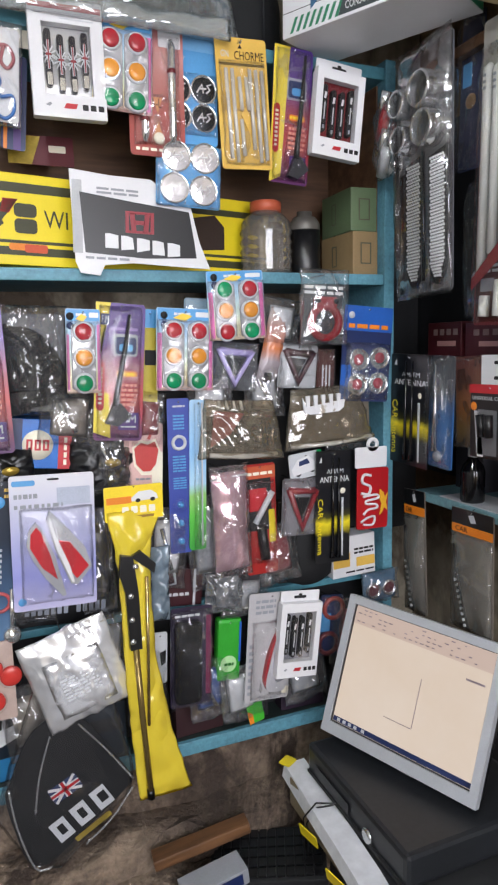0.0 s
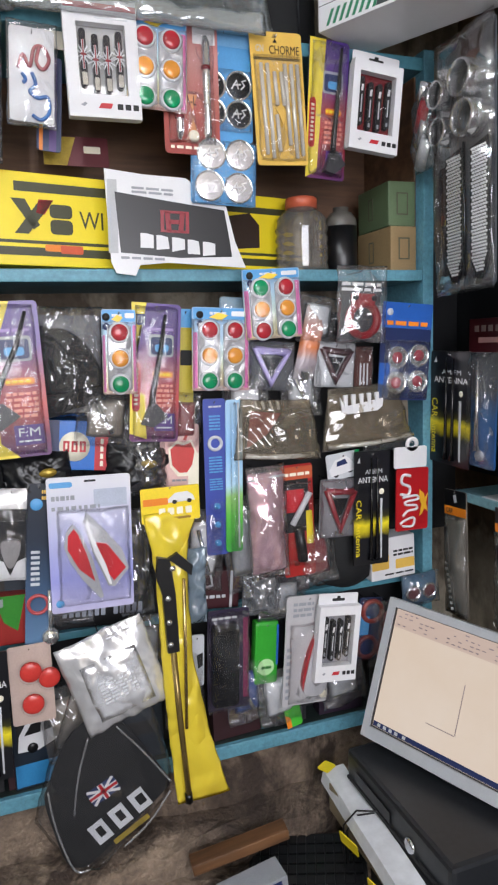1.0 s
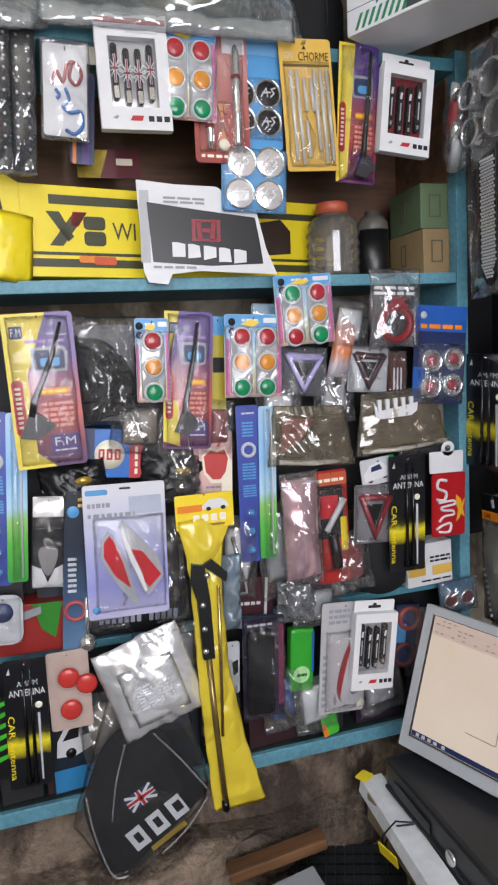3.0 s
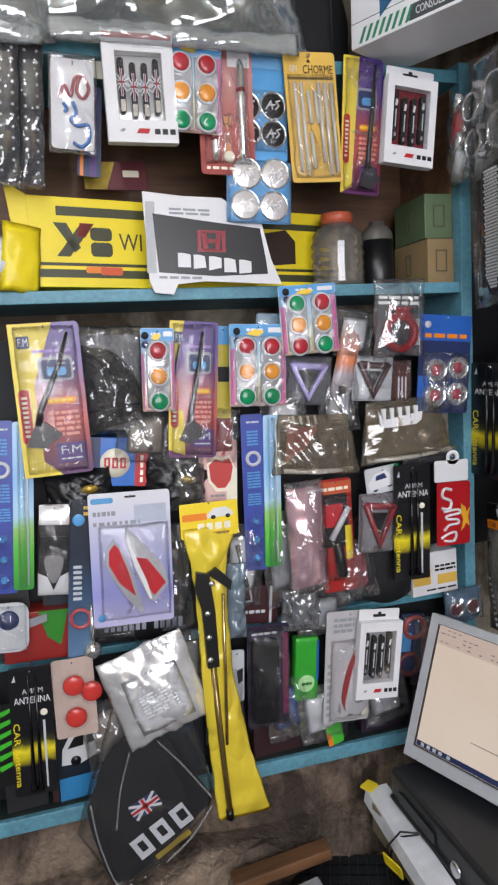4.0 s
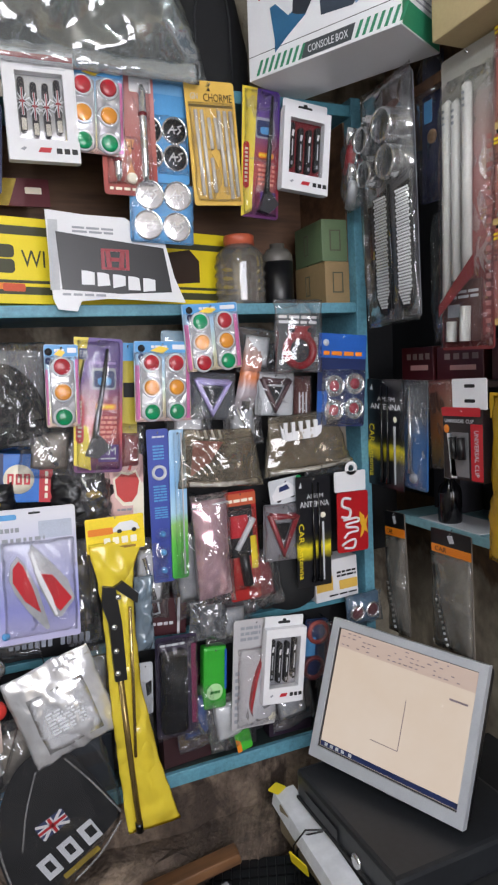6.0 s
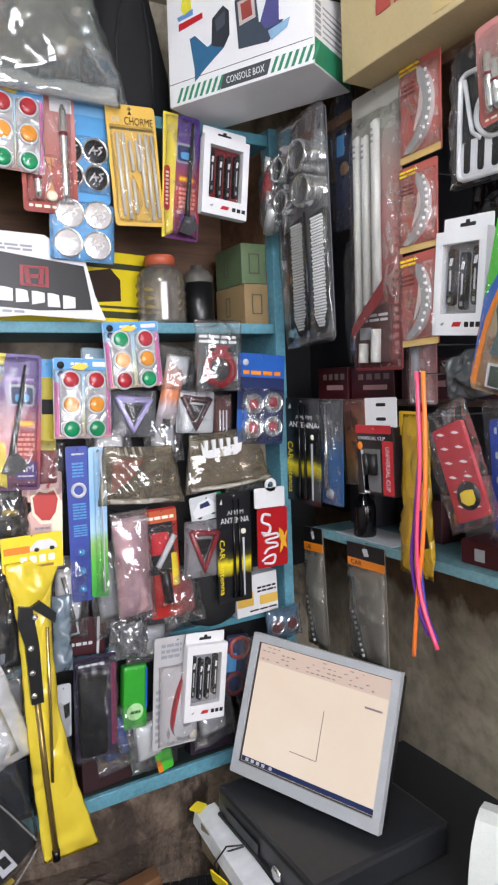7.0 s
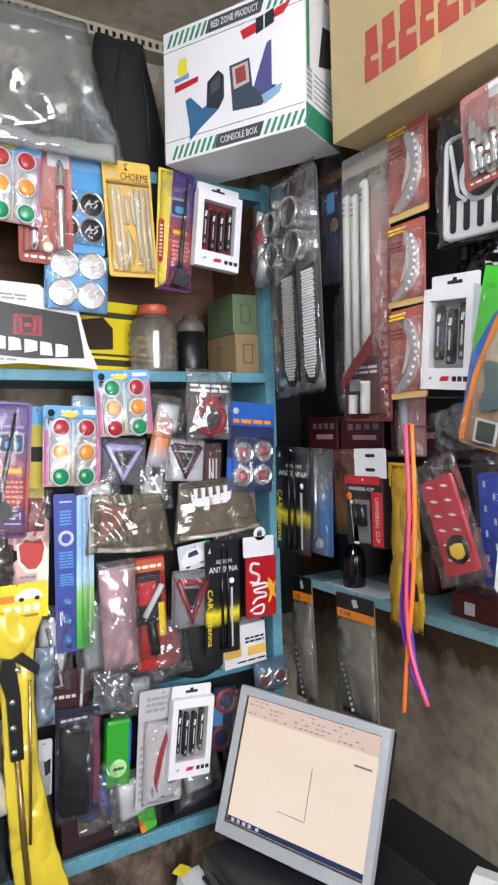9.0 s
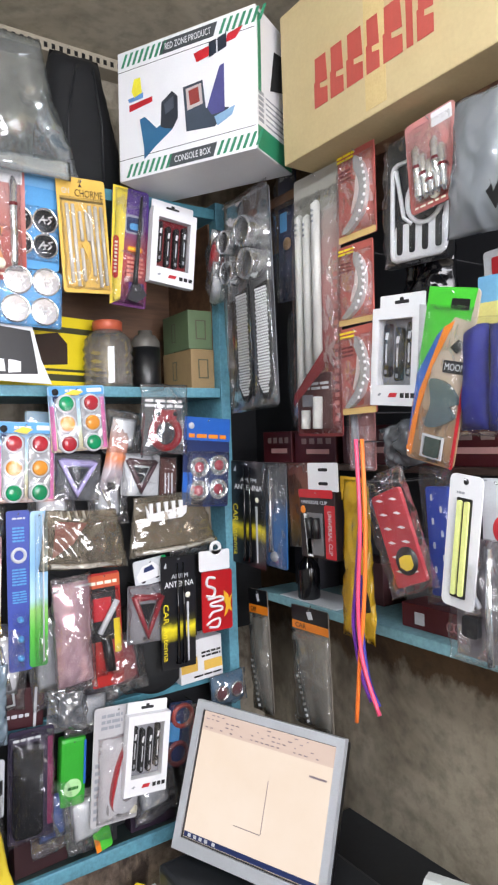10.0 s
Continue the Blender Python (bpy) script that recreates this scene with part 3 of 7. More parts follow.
scr = part("screen", rr(0.336, 0.267, 0.001, 0.001, z=0.004, y=0.004), SCREEN, mon, "bright cream drawing window")


def on_screen(name, mat, x0, x1, z0, z1, k=1):
    part(name, rr(x1 - x0, z1 - z0, 0.0004, 0.0005, (x0 + x1) / 2, (z0 + z1) / 2 + 0.004, 0.0025 - 0.0004 * k), mat, mon)


DIM = paint("7d7078", 0.3)
SOFT, n_, l_, b_ = nodes_of("lit_toolbar")
b_.inputs["Emission Color"].default_value, b_.inputs["Emission Strength"].default_value = lin("e2c8ba"), 0.49
b_.inputs["Base Color"].default_value = (0.02, 0.02, 0.02, 1)
on_screen("toolbar", SOFT, -0.166, 0.166, 0.092, 0.132)
on_screen("task_bar", NAVY, -0.166, 0.166, -0.132, -0.121)
for x in (-0.155, -0.14, -0.125, -0.11, -0.09):
    on_screen("task_icon", LGREY, x, x + 0.008, -0.130, -0.123, 2)
bm = bmesh.new()
for j in range(4):
    for i in range(22):
        if rng.random() < 0.5:
            rr(rng.uniform(0.004, 0.010), 0.0022, 0.0004, 0.0003, -0.155 + i * 0.0135, 0.130 - j * 0.009, 0.0012, bm, 1)
tagged(part("menu_print", bm, DIM, mon), kind="stuff")
on_screen("drawn_line", DIM, 0.022, 0.0235, -0.075, 0.030)
on_screen("drawn_line", DIM, -0.045, 0.022, -0.0765, -0.075)
on_screen("side_marks", DIM, 0.115, 0.155, 0.062, 0.066)
part("stand_neck", block(-0.04, 0.04, 0.046, 0.085, -0.13, 0.02, 0.006), BLACK, mon)
ft = part("stand_foot", lathe([(0, 0.0), (0.095, 0.0), (0.095, -0.008), (0.05, -0.014), (0, -0.014)], 24, pose(0, 0, 0, -90, 0, 0)), BLACK, mon)
ft.matrix_basis = mon.matrix_world.inverted() @ pose(1.035, 1.30, 0.746)
part("cable", tube([(0.05, 0.05, -0.12), (0.09, 0.07, -0.16), (0.16, 0.10, -0.2), (0.2, 0.12, -0.25)], 0.003), BLACK, mon)

sheet = thing("folded_sheet", pose(1.16, 0.87, 0.671, 0, 0, 24), "folded off-white plastic sheet standing on the desk", "sheet")
bm = bmesh.new()
prof = [(-0.06, 0.0), (-0.04, 0.08), (-0.025, 0.12), (0.005, 0.152), (0.03, 0.162), (0.06, 0.158), (0.10, 0.13)]
rows = [[bm.verts.new((x, y, z)) for x, z in prof] + [bm.verts.new((x + 0.004, y, z - 0.004)) for x, z in prof[::-1]] for y in (-0.11, 0.11)]
for i in range(len(rows[0])):
    j = (i + 1) % len(rows[0])
    bm.faces.new((rows[0][i], rows[0][j], rows[1][j], rows[1][i]))
bm.faces.new(rows[0][::-1])
bm.faces.new(rows[1])
bmesh.ops.recalc_face_normals(bm, faces=bm.faces[:])
part("sheet", bm, paint("c9ccc8", 0.45, var=0.08), sheet)
wb_ = part("wooden_block", block(-0.005, 0.09, -0.1, 0.1, 0.0, 0.12, 0.004), PLANKWOOD, sheet)

lead = thing("cable", pose(0, 0, 0), "thin black cable looped over the desk edge", "cable")
part("cable", tube([(0.80, 1.30, 0.70), (0.77, 1.33, 0.69), (0.755, 1.36, 0.64), (0.76, 1.37, 0.57), (0.77, 1.38, 0.47)], 0.002), BLACK, lead)
part("cable", tube([(0.80, 1.31, 0.69), (0.775, 1.34, 0.67), (0.765, 1.365, 0.62), (0.77, 1.37, 0.56), (0.78, 1.39, 0.47)], 0.002), BLACK, lead)


# ---- goods on the north side ----
def handle_box(wall, off, u, v, w, h, roll, ground, label, stripe=False, n=4, tab=0.0, body=MATT):
    it = Item("handle_cover_box", wall, off, u, v, w, h, roll, label, "box", "boxed handle covers")
    it.e["group"] = "boxed handle covers"
    bl, bt, bb = (0.17 if stripe else 0.135) * w, (0.20 if stripe else 0.12) * h, 0.21 * h
    if stripe:
        bb = 0.20 * h
    part("box_front", ring_slab(w, h, 0.018, bl, bl, bt, bb, 0.007), WHITE, it.e, "white card front with a window")
    part("backing", rr(w - 0.004, h - 0.004, 0.002, 0.002, y=0.016), WHITE, it.e)
    part("insert", rr(w - 2 * bl + 0.004, h - bt - bb + 0.004, 0.002, 0.001, z=(bb - bt) / 2, y=0.0125), ground, it.e)
    it.t = 0
    iw = w - 2 * bl
    for i in range(n):
        x = -iw / 2 + iw * (i + 0.5) / n
        zc = (bb - bt) / 2 + (0.004 if i in (0, n - 1) else -0.004)
        hh = (h - bt - bb) * 0.82
        g = rr(iw / n * 0.55, hh, 0.012, iw / n * 0.25, x, zc, 0.011)
        hd = part("handle_cover", g, body, it.e)
        if stripe:
            for q, ww in ((28, 0.1), (-28, 0.1), (62, 0.1), (-62, 0.1), (0, 0.2)):
                part("flag_band", rr(iw / n * ww, hh * (0.34 if q else 0.5), 0.0012, 0.0005), LGREY, hd).matrix_basis = pose(x, -0.0012 - 0.0002 * ww * 10, zc + 0.05 * hh, 0, q, 0)
            part("flag_stripe", rr(iw / n * 0.1, hh * 0.5, 0.0012, 0.0005, x, zc + 0.05 * hh, -0.0022), paint("8e3038", 0.35), hd)
            part("flag_stripe", rr(iw / n * 0.42, hh * 0.04, 0.0012, 0.0005, x, zc + 0.05 * hh, -0.0024), paint("8e3038", 0.35), hd)
            part("chrome_tip", rr(iw / n * 0.42, hh * 0.22, 0.003, 0.002, x, zc - 0.37 * hh, -0.0015), CHROME, hd, "chrome end")
            continue
        part("chrome_band", rr(iw / n * 0.1, hh * 0.36, 0.0015, 0.001, x, zc - 0.06 * hh, -0.0012), LGREY, hd)
        part("badge", prism([(x - iw / n * 0.14, zc + 0.2 * hh), (x + iw / n * 0.08, zc + 0.2 * hh), (x + iw / n * 0.16, zc + 0.33 * hh), (x - iw / n * 0.06, zc + 0.33 * hh)], 0.0015, -0.0012), WHITE, hd)
        part("keyhole", rr(iw / n * 0.2, hh * 0.08, 0.0015, 0.001, x, zc - 0.4 * hh, -0.0012), GREY, hd)
    part("window_film", rr(iw + 0.006, h - bt - bb + 0.006, 0.0004, 0.001, z=(bb - bt) / 2, y=-0.0095), PANE, it.e)
    zf = -h / 2 + bb * 0.5
    part("logo", prism([(-0.1 * w, zf - 0.02 * h), (-0.06 * w, zf + 0.025 * h), (0.1 * w, zf + 0.025 * h), (0.07 * w, zf - 0.02 * h)], 0.0005, -0.011), RED, it.e, "slanted red mark")
    part("logo_mark", prism([(-0.34 * w, zf), (-0.28 * w, zf + 0.025 * h), (-0.25 * w, zf + 0.012 * h), (-0.29 * w, zf - 0.012 * h)], 0.0005, -0.011), GREY, it.e)
    for i in range(3):
        part("symbol", rr(0.08 * w, 0.05 * h, 0.0005, 0.001, (0.2 + i * 0.11) * w, zf, -0.011), BLACK, it.e)
    if stripe:
        part("stripe", rr(w * 0.98, 0.05 * h, 0.0005, 0.001, 0, h / 2 - 0.065 * h, -0.011), RED, it.e, "red stripe")
        part("text_bars", rr(w * 0.45, 0.012 * h, 0.0004, 0.0005, 0.15 * w, h / 2 - 0.16 * h, -0.011), LGREY, it.e)
    if tab:
        part("hang_tab", rr(w * 0.96, tab, 0.002, 0.003, 0, h / 2 + tab / 2 - 0.001, 0.008), WHITE, it.e)
        part("tab_slot", rr(w * 0.3, tab * 0.25, 0.0006, 0.002, 0, h / 2 + tab * 0.4, 0.006), MATT, it.e)
        part("tab_slot", rr(w * 0.08, tab * 0.42, 0.0006, 0.002, 0, h / 2 + tab * 0.52, 0.0055), MATT, it.e)
    return it


handle_box("N", 1.53, 0.376, 2.173, 0.132, 0.201, 0.6, FOIL, "white card box with four flag-printed handle covers and a red stripe", True, 4, 0, paint("1d1a22", 0.3))
handle_box("N", 1.535, 0.945, 2.137, 0.117, 0.178, -5.9, DRED, "white card box of black handle covers on a dark red insert", False, 4, 0.024)
handle_box("N", 1.515, 0.823, 0.969, 0.104, 0.178, -6.5, paint("8a8a90", 0.4), "white card box of black handle covers with a hanging tab", False, 4, 0.026)
handle_box("E", 1.125, -0.992, 1.823, 0.116, 0.184, -5.0, paint("8a8a90", 0.4), "white card box of black handle covers beside the crescent lamps", False, 3, 0.026)

RAINBOW = gradient("rainbow_card", ((0, "d29ab2"), (0.25, "dccf98"), (0.5, "c0d4c6"), (0.75, "a2c2d8"), (1, "7ca4cc")), 2, 0.17)


def light_card(off, u, v, w, h, roll, grid, label, pink=True):
    """grid: rows of lens colours, r, o or g."""
    it = Item("reflector_card", "N", off, u, v, w, h, roll, label, "car accessory", "round reflector cards", mat=RAINBOW, r=0.004)
    it.panel(PINK, 0.9, 0.18, 0.985, 0.97)
    it.panel(PINK, 0.015, 0.3, 0.09, 0.97)
    it.panel(SKY, 0.02, 0.01, 0.98, 0.14)
    it.turned(MATT, 0.13, 0.09, [(0.0075, 0), (0.0075, -0.0008), (0, -0.0008)], "hang_hole")
    it.panel(WHITE, 0.68, 0.04, 0.95, 0.10, 2)
    it.bars(WHITE, 0.3, 0.04, 0.6, 0.1, 1)
    cols, rows = len(grid[0]), len(grid)
    rad = min(0.0162, w / cols * 0.36)
    for j, row in enumerate(grid):
        for i, cc in enumerate(row):
            a = 0.5 if cols == 1 else (0.29, 0.73)[i]
            b = 0.27 + 0.61 * j / (rows - 1)
            it.turned(LGREY, a, b, [(rad * 1.3, 0), (rad * 1.24, -0.005), (rad * 1.1, -0.0075), (rad * 1.0, -0.006)], "blister_cup")
            it.dome(LENSES[cc], a, b, rad, 0.005, "lens", 0.008)
    for i in range(cols):
        a = 0.5 if cols == 1 else (0.29, 0.73)[i]
        x, _ = it.p(a, 0)
        part("blister_strip", rr(rad * 2.7, h * 0.8, 0.0012, 0.012, x, -h * 0.07, -0.0006), SILVERY, it.e)
        part("strip_rim", tube([(x + q * rad * 1.36, -0.001, -h * 0.07 + zz * h * 0.37) for q, zz in ((-1, -1), (-1, 1), (-0.6, 1.06), (0.6, 1.06), (1, 1), (1, -1), (0.6, -1.06), (-0.6, -1.06), (-1, -1))], 0.0016, 6), SILVERY, it.e)
    it.blister(CLEAR, 0.0, 0.14, 1.0, 1.0, 0.016, int(u * 70), 3.0, 0.002)
    it.poly(paint("e6c23a", 0.4), [(0.28, 0.12), (0.45, 0.06), (0.62, 0.09), (0.5, 0.15)], 3)
    it.turned(NAVY, 0.13, 0.2, [(0.007, -0.001), (0.007, -0.0018), (0, -0.0018)], "printed_disc")
    return it


light_card(1.53, 0.479, 2.183, 0.114, 0.171, -2.5, ("rr", "oo", "gg"), "colourful card with red, orange and green round reflectors")
light_card(1.535, 0.375, 1.646, 0.066, 0.164, -2.0, ("r", "o", "g"), "narrow pink card with three round reflectors")
light_card(1.53, 0.581, 1.644, 0.122, 0.168, -2.5, ("rr", "oo", "gg"), "pink edged card with six round reflectors on two strips")
light_card(1.525, 0.696, 1.734, 0.127, 0.142, 2.6, ("gr", "oo", "rg"), "pink edged reflector card with mixed colours, hung at the shelf edge")

# name plate in script
it = Item("script_plate", "N", 1.56, 0.253, 2.149, 0.078, 0.162, -4, "white plate with red and blue raised script in a clear bag", "sign", mat=WHITE)
for col, pts in ((paint("9a3a46", 0.3), [(0.2, 0.45), (0.3, 0.3), (0.45, 0.42), (0.55, 0.22), (0.75, 0.2), (0.88, 0.32), (0.75, 0.43), (0.6, 0.36), (0.66, 0.2)]), (paint("3a72b8", 0.3), [(0.5, 0.48), (0.58, 0.6), (0.45, 0.68), (0.62, 0.74), (0.85, 0.72), (0.88, 0.88), (0.7, 0.97), (0.5, 0.93)]), (paint("3a72b8", 0.3), [(0.28, 0.5), (0.36, 0.56), (0.3, 0.6)])):
    it.rod(col, curve_through([(a, b, -0.004) for a, b in pts]), 0.0034, "raised_script")
it.sack(BAG, 4, 0.010, 0.002, 0.12)

# pens on a red card
REDCARD = gradient("rose_card", ((0, "8e3a36"), (0.4, "a8544c"), (0.8, "b8807c"), (1, "b06a68")), 2, 0.24)


def pen_card(wall, off, u, v, w, h, roll, n, label):
    it = Item("pen_card", wall, off, u, v, w, h, roll, label, "car accessory", "red pen cards", mat=REDCARD, r=0.008)
    it.panel(WHITE, 0.55, 0.02, 0.95, 0.17, 2)
    it.bars(CREAM, 0.1, 0.93, 0.9, 0.97, 1, cols=7)
    it.poly(paint("c8875a"), [(0.42, 0.55), (0.6, 0.55), (0.51, 0.67)], 2)
    it.poly(paint("c8875a"), [(0.42, 0.85), (0.6, 0.85), (0.51, 0.72)], 2)
    it.word("A-L", BLACK, 0.38, 0.56, 0.58, 0.63, 3)
    for i in range(n):
        a = 0.26 + 0.5 * i / max(1, n - 1)
        b0 = 0.12 if i % 2 else 0.5
        if n > 2:
            b0 = 0.3 + 0.1 * (i % 3)
        it.rod(CHROME, [(a, b0, -0.007), (a, b0 + 0.05, -0.008), (a, 0.84, -0.008), (a, 0.9, -0.006)], [0.004, 0.0085, 0.0082, 0.004], "chrome_pen")
        it.rod(DRED, [(a, b0 + 0.22, -0.008), (a, b0 + 0.25, -0.008)], 0.0092, "pen_band")
    it.dome(CREAM, 0.52, 0.86, 0.011, 0.004, "round_tag", 0.002)
    it.blister(CLEAR, 0.08, 0.08, 0.92, 0.92, 0.017, int(u * 50))
    return it


pen_card("N", 1.545, 0.547, 2.148, 0.112, 0.246, -0.6, 2, "rose red card with two chrome pens under clear plastic")
pen_card("E", 1.10, -0.878, 2.146, 0.108, 0.160, 3.5, 5, "rose red blister card with a row of chrome pens")


def cap_card(off, u, v, w, h, roll, spots, rad, face, label, mark=True, card=None, small=0.88):
    it = Item("wheel_cap_card", "N", off, u, v, w, h, roll, label, "car accessory", "wheel cap cards", mat=card or SKY, hook=True)
    for i, (a, b) in enumerate(spots):
        it.turned(CHROME, a, b, [(rad * 0.86, -0.0035), (rad * 0.94, -0.0085), (rad, -0.0075), (rad * 1.02, 0)], "cap_rim")
        it.turned(face, a, b, [(0, -0.006), (rad * 0.5, -0.0055), (rad * small, -0.0038)], "cap_face")
        if small < 0.8:
            it.turned(CHROME, a, b, [(rad * small, -0.0036), (rad * 0.88, -0.0032)], "cap_plate")
        if mark:
            x, z = it.p(a, b)
            q = rad * 0.55
            bm = tube([(x - q, -0.0068, z - q * 0.5), (x - q * 0.3, -0.0075, z + q * 0.6), (x - q * 0.1, -0.0075, z - q * 0.5)], 0.0016, 6)
            tube([(x - q * 0.8, -0.0072, z), (x + q * 0.3, -0.0075, z + 0.1 * q)], 0.0016, 6, bm)
            tube([(x + q, -0.0068, z + q * 0.7), (x + q * 0.4, -0.0075, z + q * 0.5), (x + q * 0.8, -0.0072, z), (x + q * 0.3, -0.0075, z - q * 0.5)], 0.0016, 6, bm)
            part("script_mark", bm, WHITE, it.e)
    return it


c1 = cap_card(1.56, 0.62, 2.165, 0.118, 0.212, -1.2, ((0.28, 0.52), (0.74, 0.5), (0.28, 0.76), (0.74, 0.76)), 0.0275, DSTEEL, "blue card with four dark wheel caps with white script")
c1.panel(paint("6aa2cf"), 0.0, 0.0, 1, 0.16)
c1.word("Alloy", LGREY, 0.08, 0.2, 0.42, 0.28)
c1.blister(CLEAR, 0.02, 0.36, 0.98, 0.92, 0.016, 3)
c2 = cap_card(1.548, 0.608, 1.993, 0.136, 0.122, -2.5, ((0.3, 0.22), (0.74, 0.2), (0.27, 0.72), (0.72, 0.72)), 0.030, paint("efecee", 0.16, 0.6, bump=0.9, scale=22), "blue card with four bright silver wheel caps")
c2.blister(CLEAR, 0.0, 0.0, 1, 1, 0.016, 5, crumple=0.004)
c3 = cap_card(1.545, 1.028, 1.622, 0.132, 0.221, -4.4, ((0.33, 0.56), (0.76, 0.53), (0.33, 0.82), (0.76, 0.8)), 0.0255, paint("8e3a44", 0.25), "blue headed card with four chrome caps with red centres", False, NAVY, 0.5)
c3.panel(BLUE, 0, 0, 1, 0.26)
c3.bars(ORANGE, 0.1, 0.17, 0.95, 0.25, 1, cols=4)
c3.turned(LGREY, 0.15, 0.1, [(0.008, 0), (0.008, -0.001), (0, -0.001)], "badge")
c3.panel(BLUE, 0, 0.62, 0.2, 0.98)
c3.blister(CLEAR, 0.08, 0.38, 1.0, 0.98, 0.022, 8)

# chrome strips on a yellow card
it = Item("chrome_strip_card", "N", 1.54, 0.730, 2.140, 0.112, 0.253, 2.6, "amber yellow card with chrome trim strips under a blister", "car accessory", mat=AMBER, r=0.007)
it.word("CHORME", BLACK, 0.36, 0.10, 0.94, 0.165)
it.word("GN", LGREY, 0.1, 0.1, 0.25, 0.15)
it.poly(BLACK, [(0.44, 0.08), (0.52, 0.08), (0.48, 0.05)], 2)
it.panel(paint("6f5a20"), 0.05, 0.19, 0.95, 0.21, 2)
for a, b0, b1 in ((0.17, 0.24, 0.92), (0.29, 0.24, 0.95), (0.42, 0.3, 0.55), (0.55, 0.3, 0.55), (0.42, 0.62, 0.9), (0.63, 0.24, 0.85), (0.75, 0.24, 0.95), (0.87, 0.24, 0.93)):
    it.rod(paint("cfcac0", 0.25, 0.2), [(a, b0, -0.004), (a + 0.02, b1, -0.005)], 0.0042, "chrome_strip")
it.poly(AMBER, [(0.42, 0.58), (0.52, 0.52), (0.6, 0.6), (0.54, 0.7)], 2, 0.004)
it.blister(CLEAR, 0.05, 0.17, 0.95, 0.97, 0.013, 11)

# narrow aerial card
FMCARD = gradient("aerial_card", ((0, "4a2a5e"), (0.16, "6a2440"), (0.38, "a8322f"), (0.58, "8a3046"), (0.78, "523078"), (1, "4a2f7a")), 2, 0.27)


def aerial_card(off, u, v, w, h, roll, yellow, label, tip, foot, narrow=False):
    it = Item("aerial_card", "N", off, u, v, w, h, roll, label, "car accessory", "yellow and purple aerial cards", mat=FMCARD, r=0.008)
    it.poly(paint("d9c33c", 0.4, var=0.15, scale=60), yellow, 1)
    it.panel(RED, 0.04, 0.42, 0.2, 0.78, 2, r=0.008)
    it.bars(CREAM, 0.08, 0.46, 0.16, 0.74, 9, 3, 2, 1)
    it.panel(GREY, 0.36, 0.22, 0.86, 0.38, 2, r=0.006, name="picture")
    it.panel(NAVY, 0.39, 0.24, 0.83, 0.365, 3, r=0.006, name="picture")
    it.panel(SKY, 0.48, 0.29, 0.76, 0.345, 4, r=0.006, name="car_picture")
    it.panel(ORANGE, 0.44, 0.485, 0.86, 0.53, 2, r=0.005)
    it.bars(YELLOW, 0.46, 0.49, 0.84, 0.525, 1, 3, 3, 4)
    it.bars(paint("d98a7a"), 0.44, 0.57, 0.88, 0.75, 5, 2, 4, 4)
    it.panel(PURPLE, 0.5, 0.79, 0.92, 0.92, 2)
    it.word("F.M", LGREY, 0.56, 0.81, 0.86, 0.865, 3)
    it.bars(LGREY, 0.55, 0.885, 0.88, 0.905, 1, 3)
    if not narrow:
        it.panel(NAVY, 0.1, 0.08, 0.28, 0.16, 2)
        it.word("F.M", LGREY, 0.12, 0.095, 0.26, 0.145, 3)
        it.bars(paint("8a6fae"), 0.3, 0.165, 0.85, 0.2, 1, 2, 2, 2)
    (a0, b0), (a1, b1) = tip, foot
    it.rod(BLACK, [(a0, b0, -0.010), (a0 + (a1 - a0) * 0.3, b0 + (b1 - b0) * 0.35, -0.012), (a1 + (a0 - a1) * 0.1, b1 - 0.1, -0.012), (a1, b1, -0.012)], [0.003, 0.0045, 0.006, 0.007], "aerial_mast")
    it.poly(paint("2b2c30", 0.35), [(a1 - 0.2, b1 + 0.13), (a1 - 0.05, b1 - 0.01), (a1 + 0.1, b1 - 0.02), (a1 + 0.33, b1 + 0.07), (a1 + 0.05, b1 + 0.15)], 1, 0.016, 0.0, "aerial_foot")
    it.blister(CLEAR, 0.06, 0.02, 0.94, 0.98, 0.02, int(u * 100))
    return it


aerial_card(1.555, 0.845, 2.133, 0.091, 0.278, -4, [(0, 0), (0.4, 0), (0.28, 0.95), (0, 1)], "narrow yellow and purple blister card with a black aerial", (0.75, 0.06), (0.62, 0.82), True)
aerial_card(1.53, 0.167, 1.601, 0.128, 0.290, 1.5, [(0, 0), (0.62, 0), (0.28, 0.4), (0.3, 0.9), (0.55, 1), (0, 1)], "yellow, red and purple blister card with a black aerial", (0.82, 0.07), (0.28, 0.66))
aerial_card(1.55, 0.446, 1.601, 0.100, 0.278, -4.5, [(0, 0), (0.3, 0), (0.1, 0.3), (0, 0.5), (0, 0.94), (0.35, 0.98), (0.3, 0.66), (0, 0.6)], "purple and red blister card with a tilted black aerial", (0.66, 0.08), (0.42, 0.74))

# long sunshade box with a torn end
box8 = thing("visor_box", pose(0.492, 1.655, 1.905, 0, 1.0, 8.5), "long yellow cardboard box with black stripes, torn open at one end", "box")
part("carton", block(-0.345, 0.366, 0.0, 0.09, -0.09, 0.085, 0.002), YELLOW, box8)
part("stripe", rr(0.36, 0.018, 0.0006, 0.001, -0.11, 0.058), paint("3a3a22"), box8)
part("stripe", rr(0.71, 0.016, 0.0006, 0.001, 0.012, -0.063), paint("3a3a22"), box8)
part("stripe", rr(0.71, 0.006, 0.0006, 0.001, 0.012, -0.045), paint("3a3a22"), box8)
part("stripe", rr(0.30, 0.014, 0.0006, 0.001, 0.2, 0.052), paint("3a3a22"), box8)
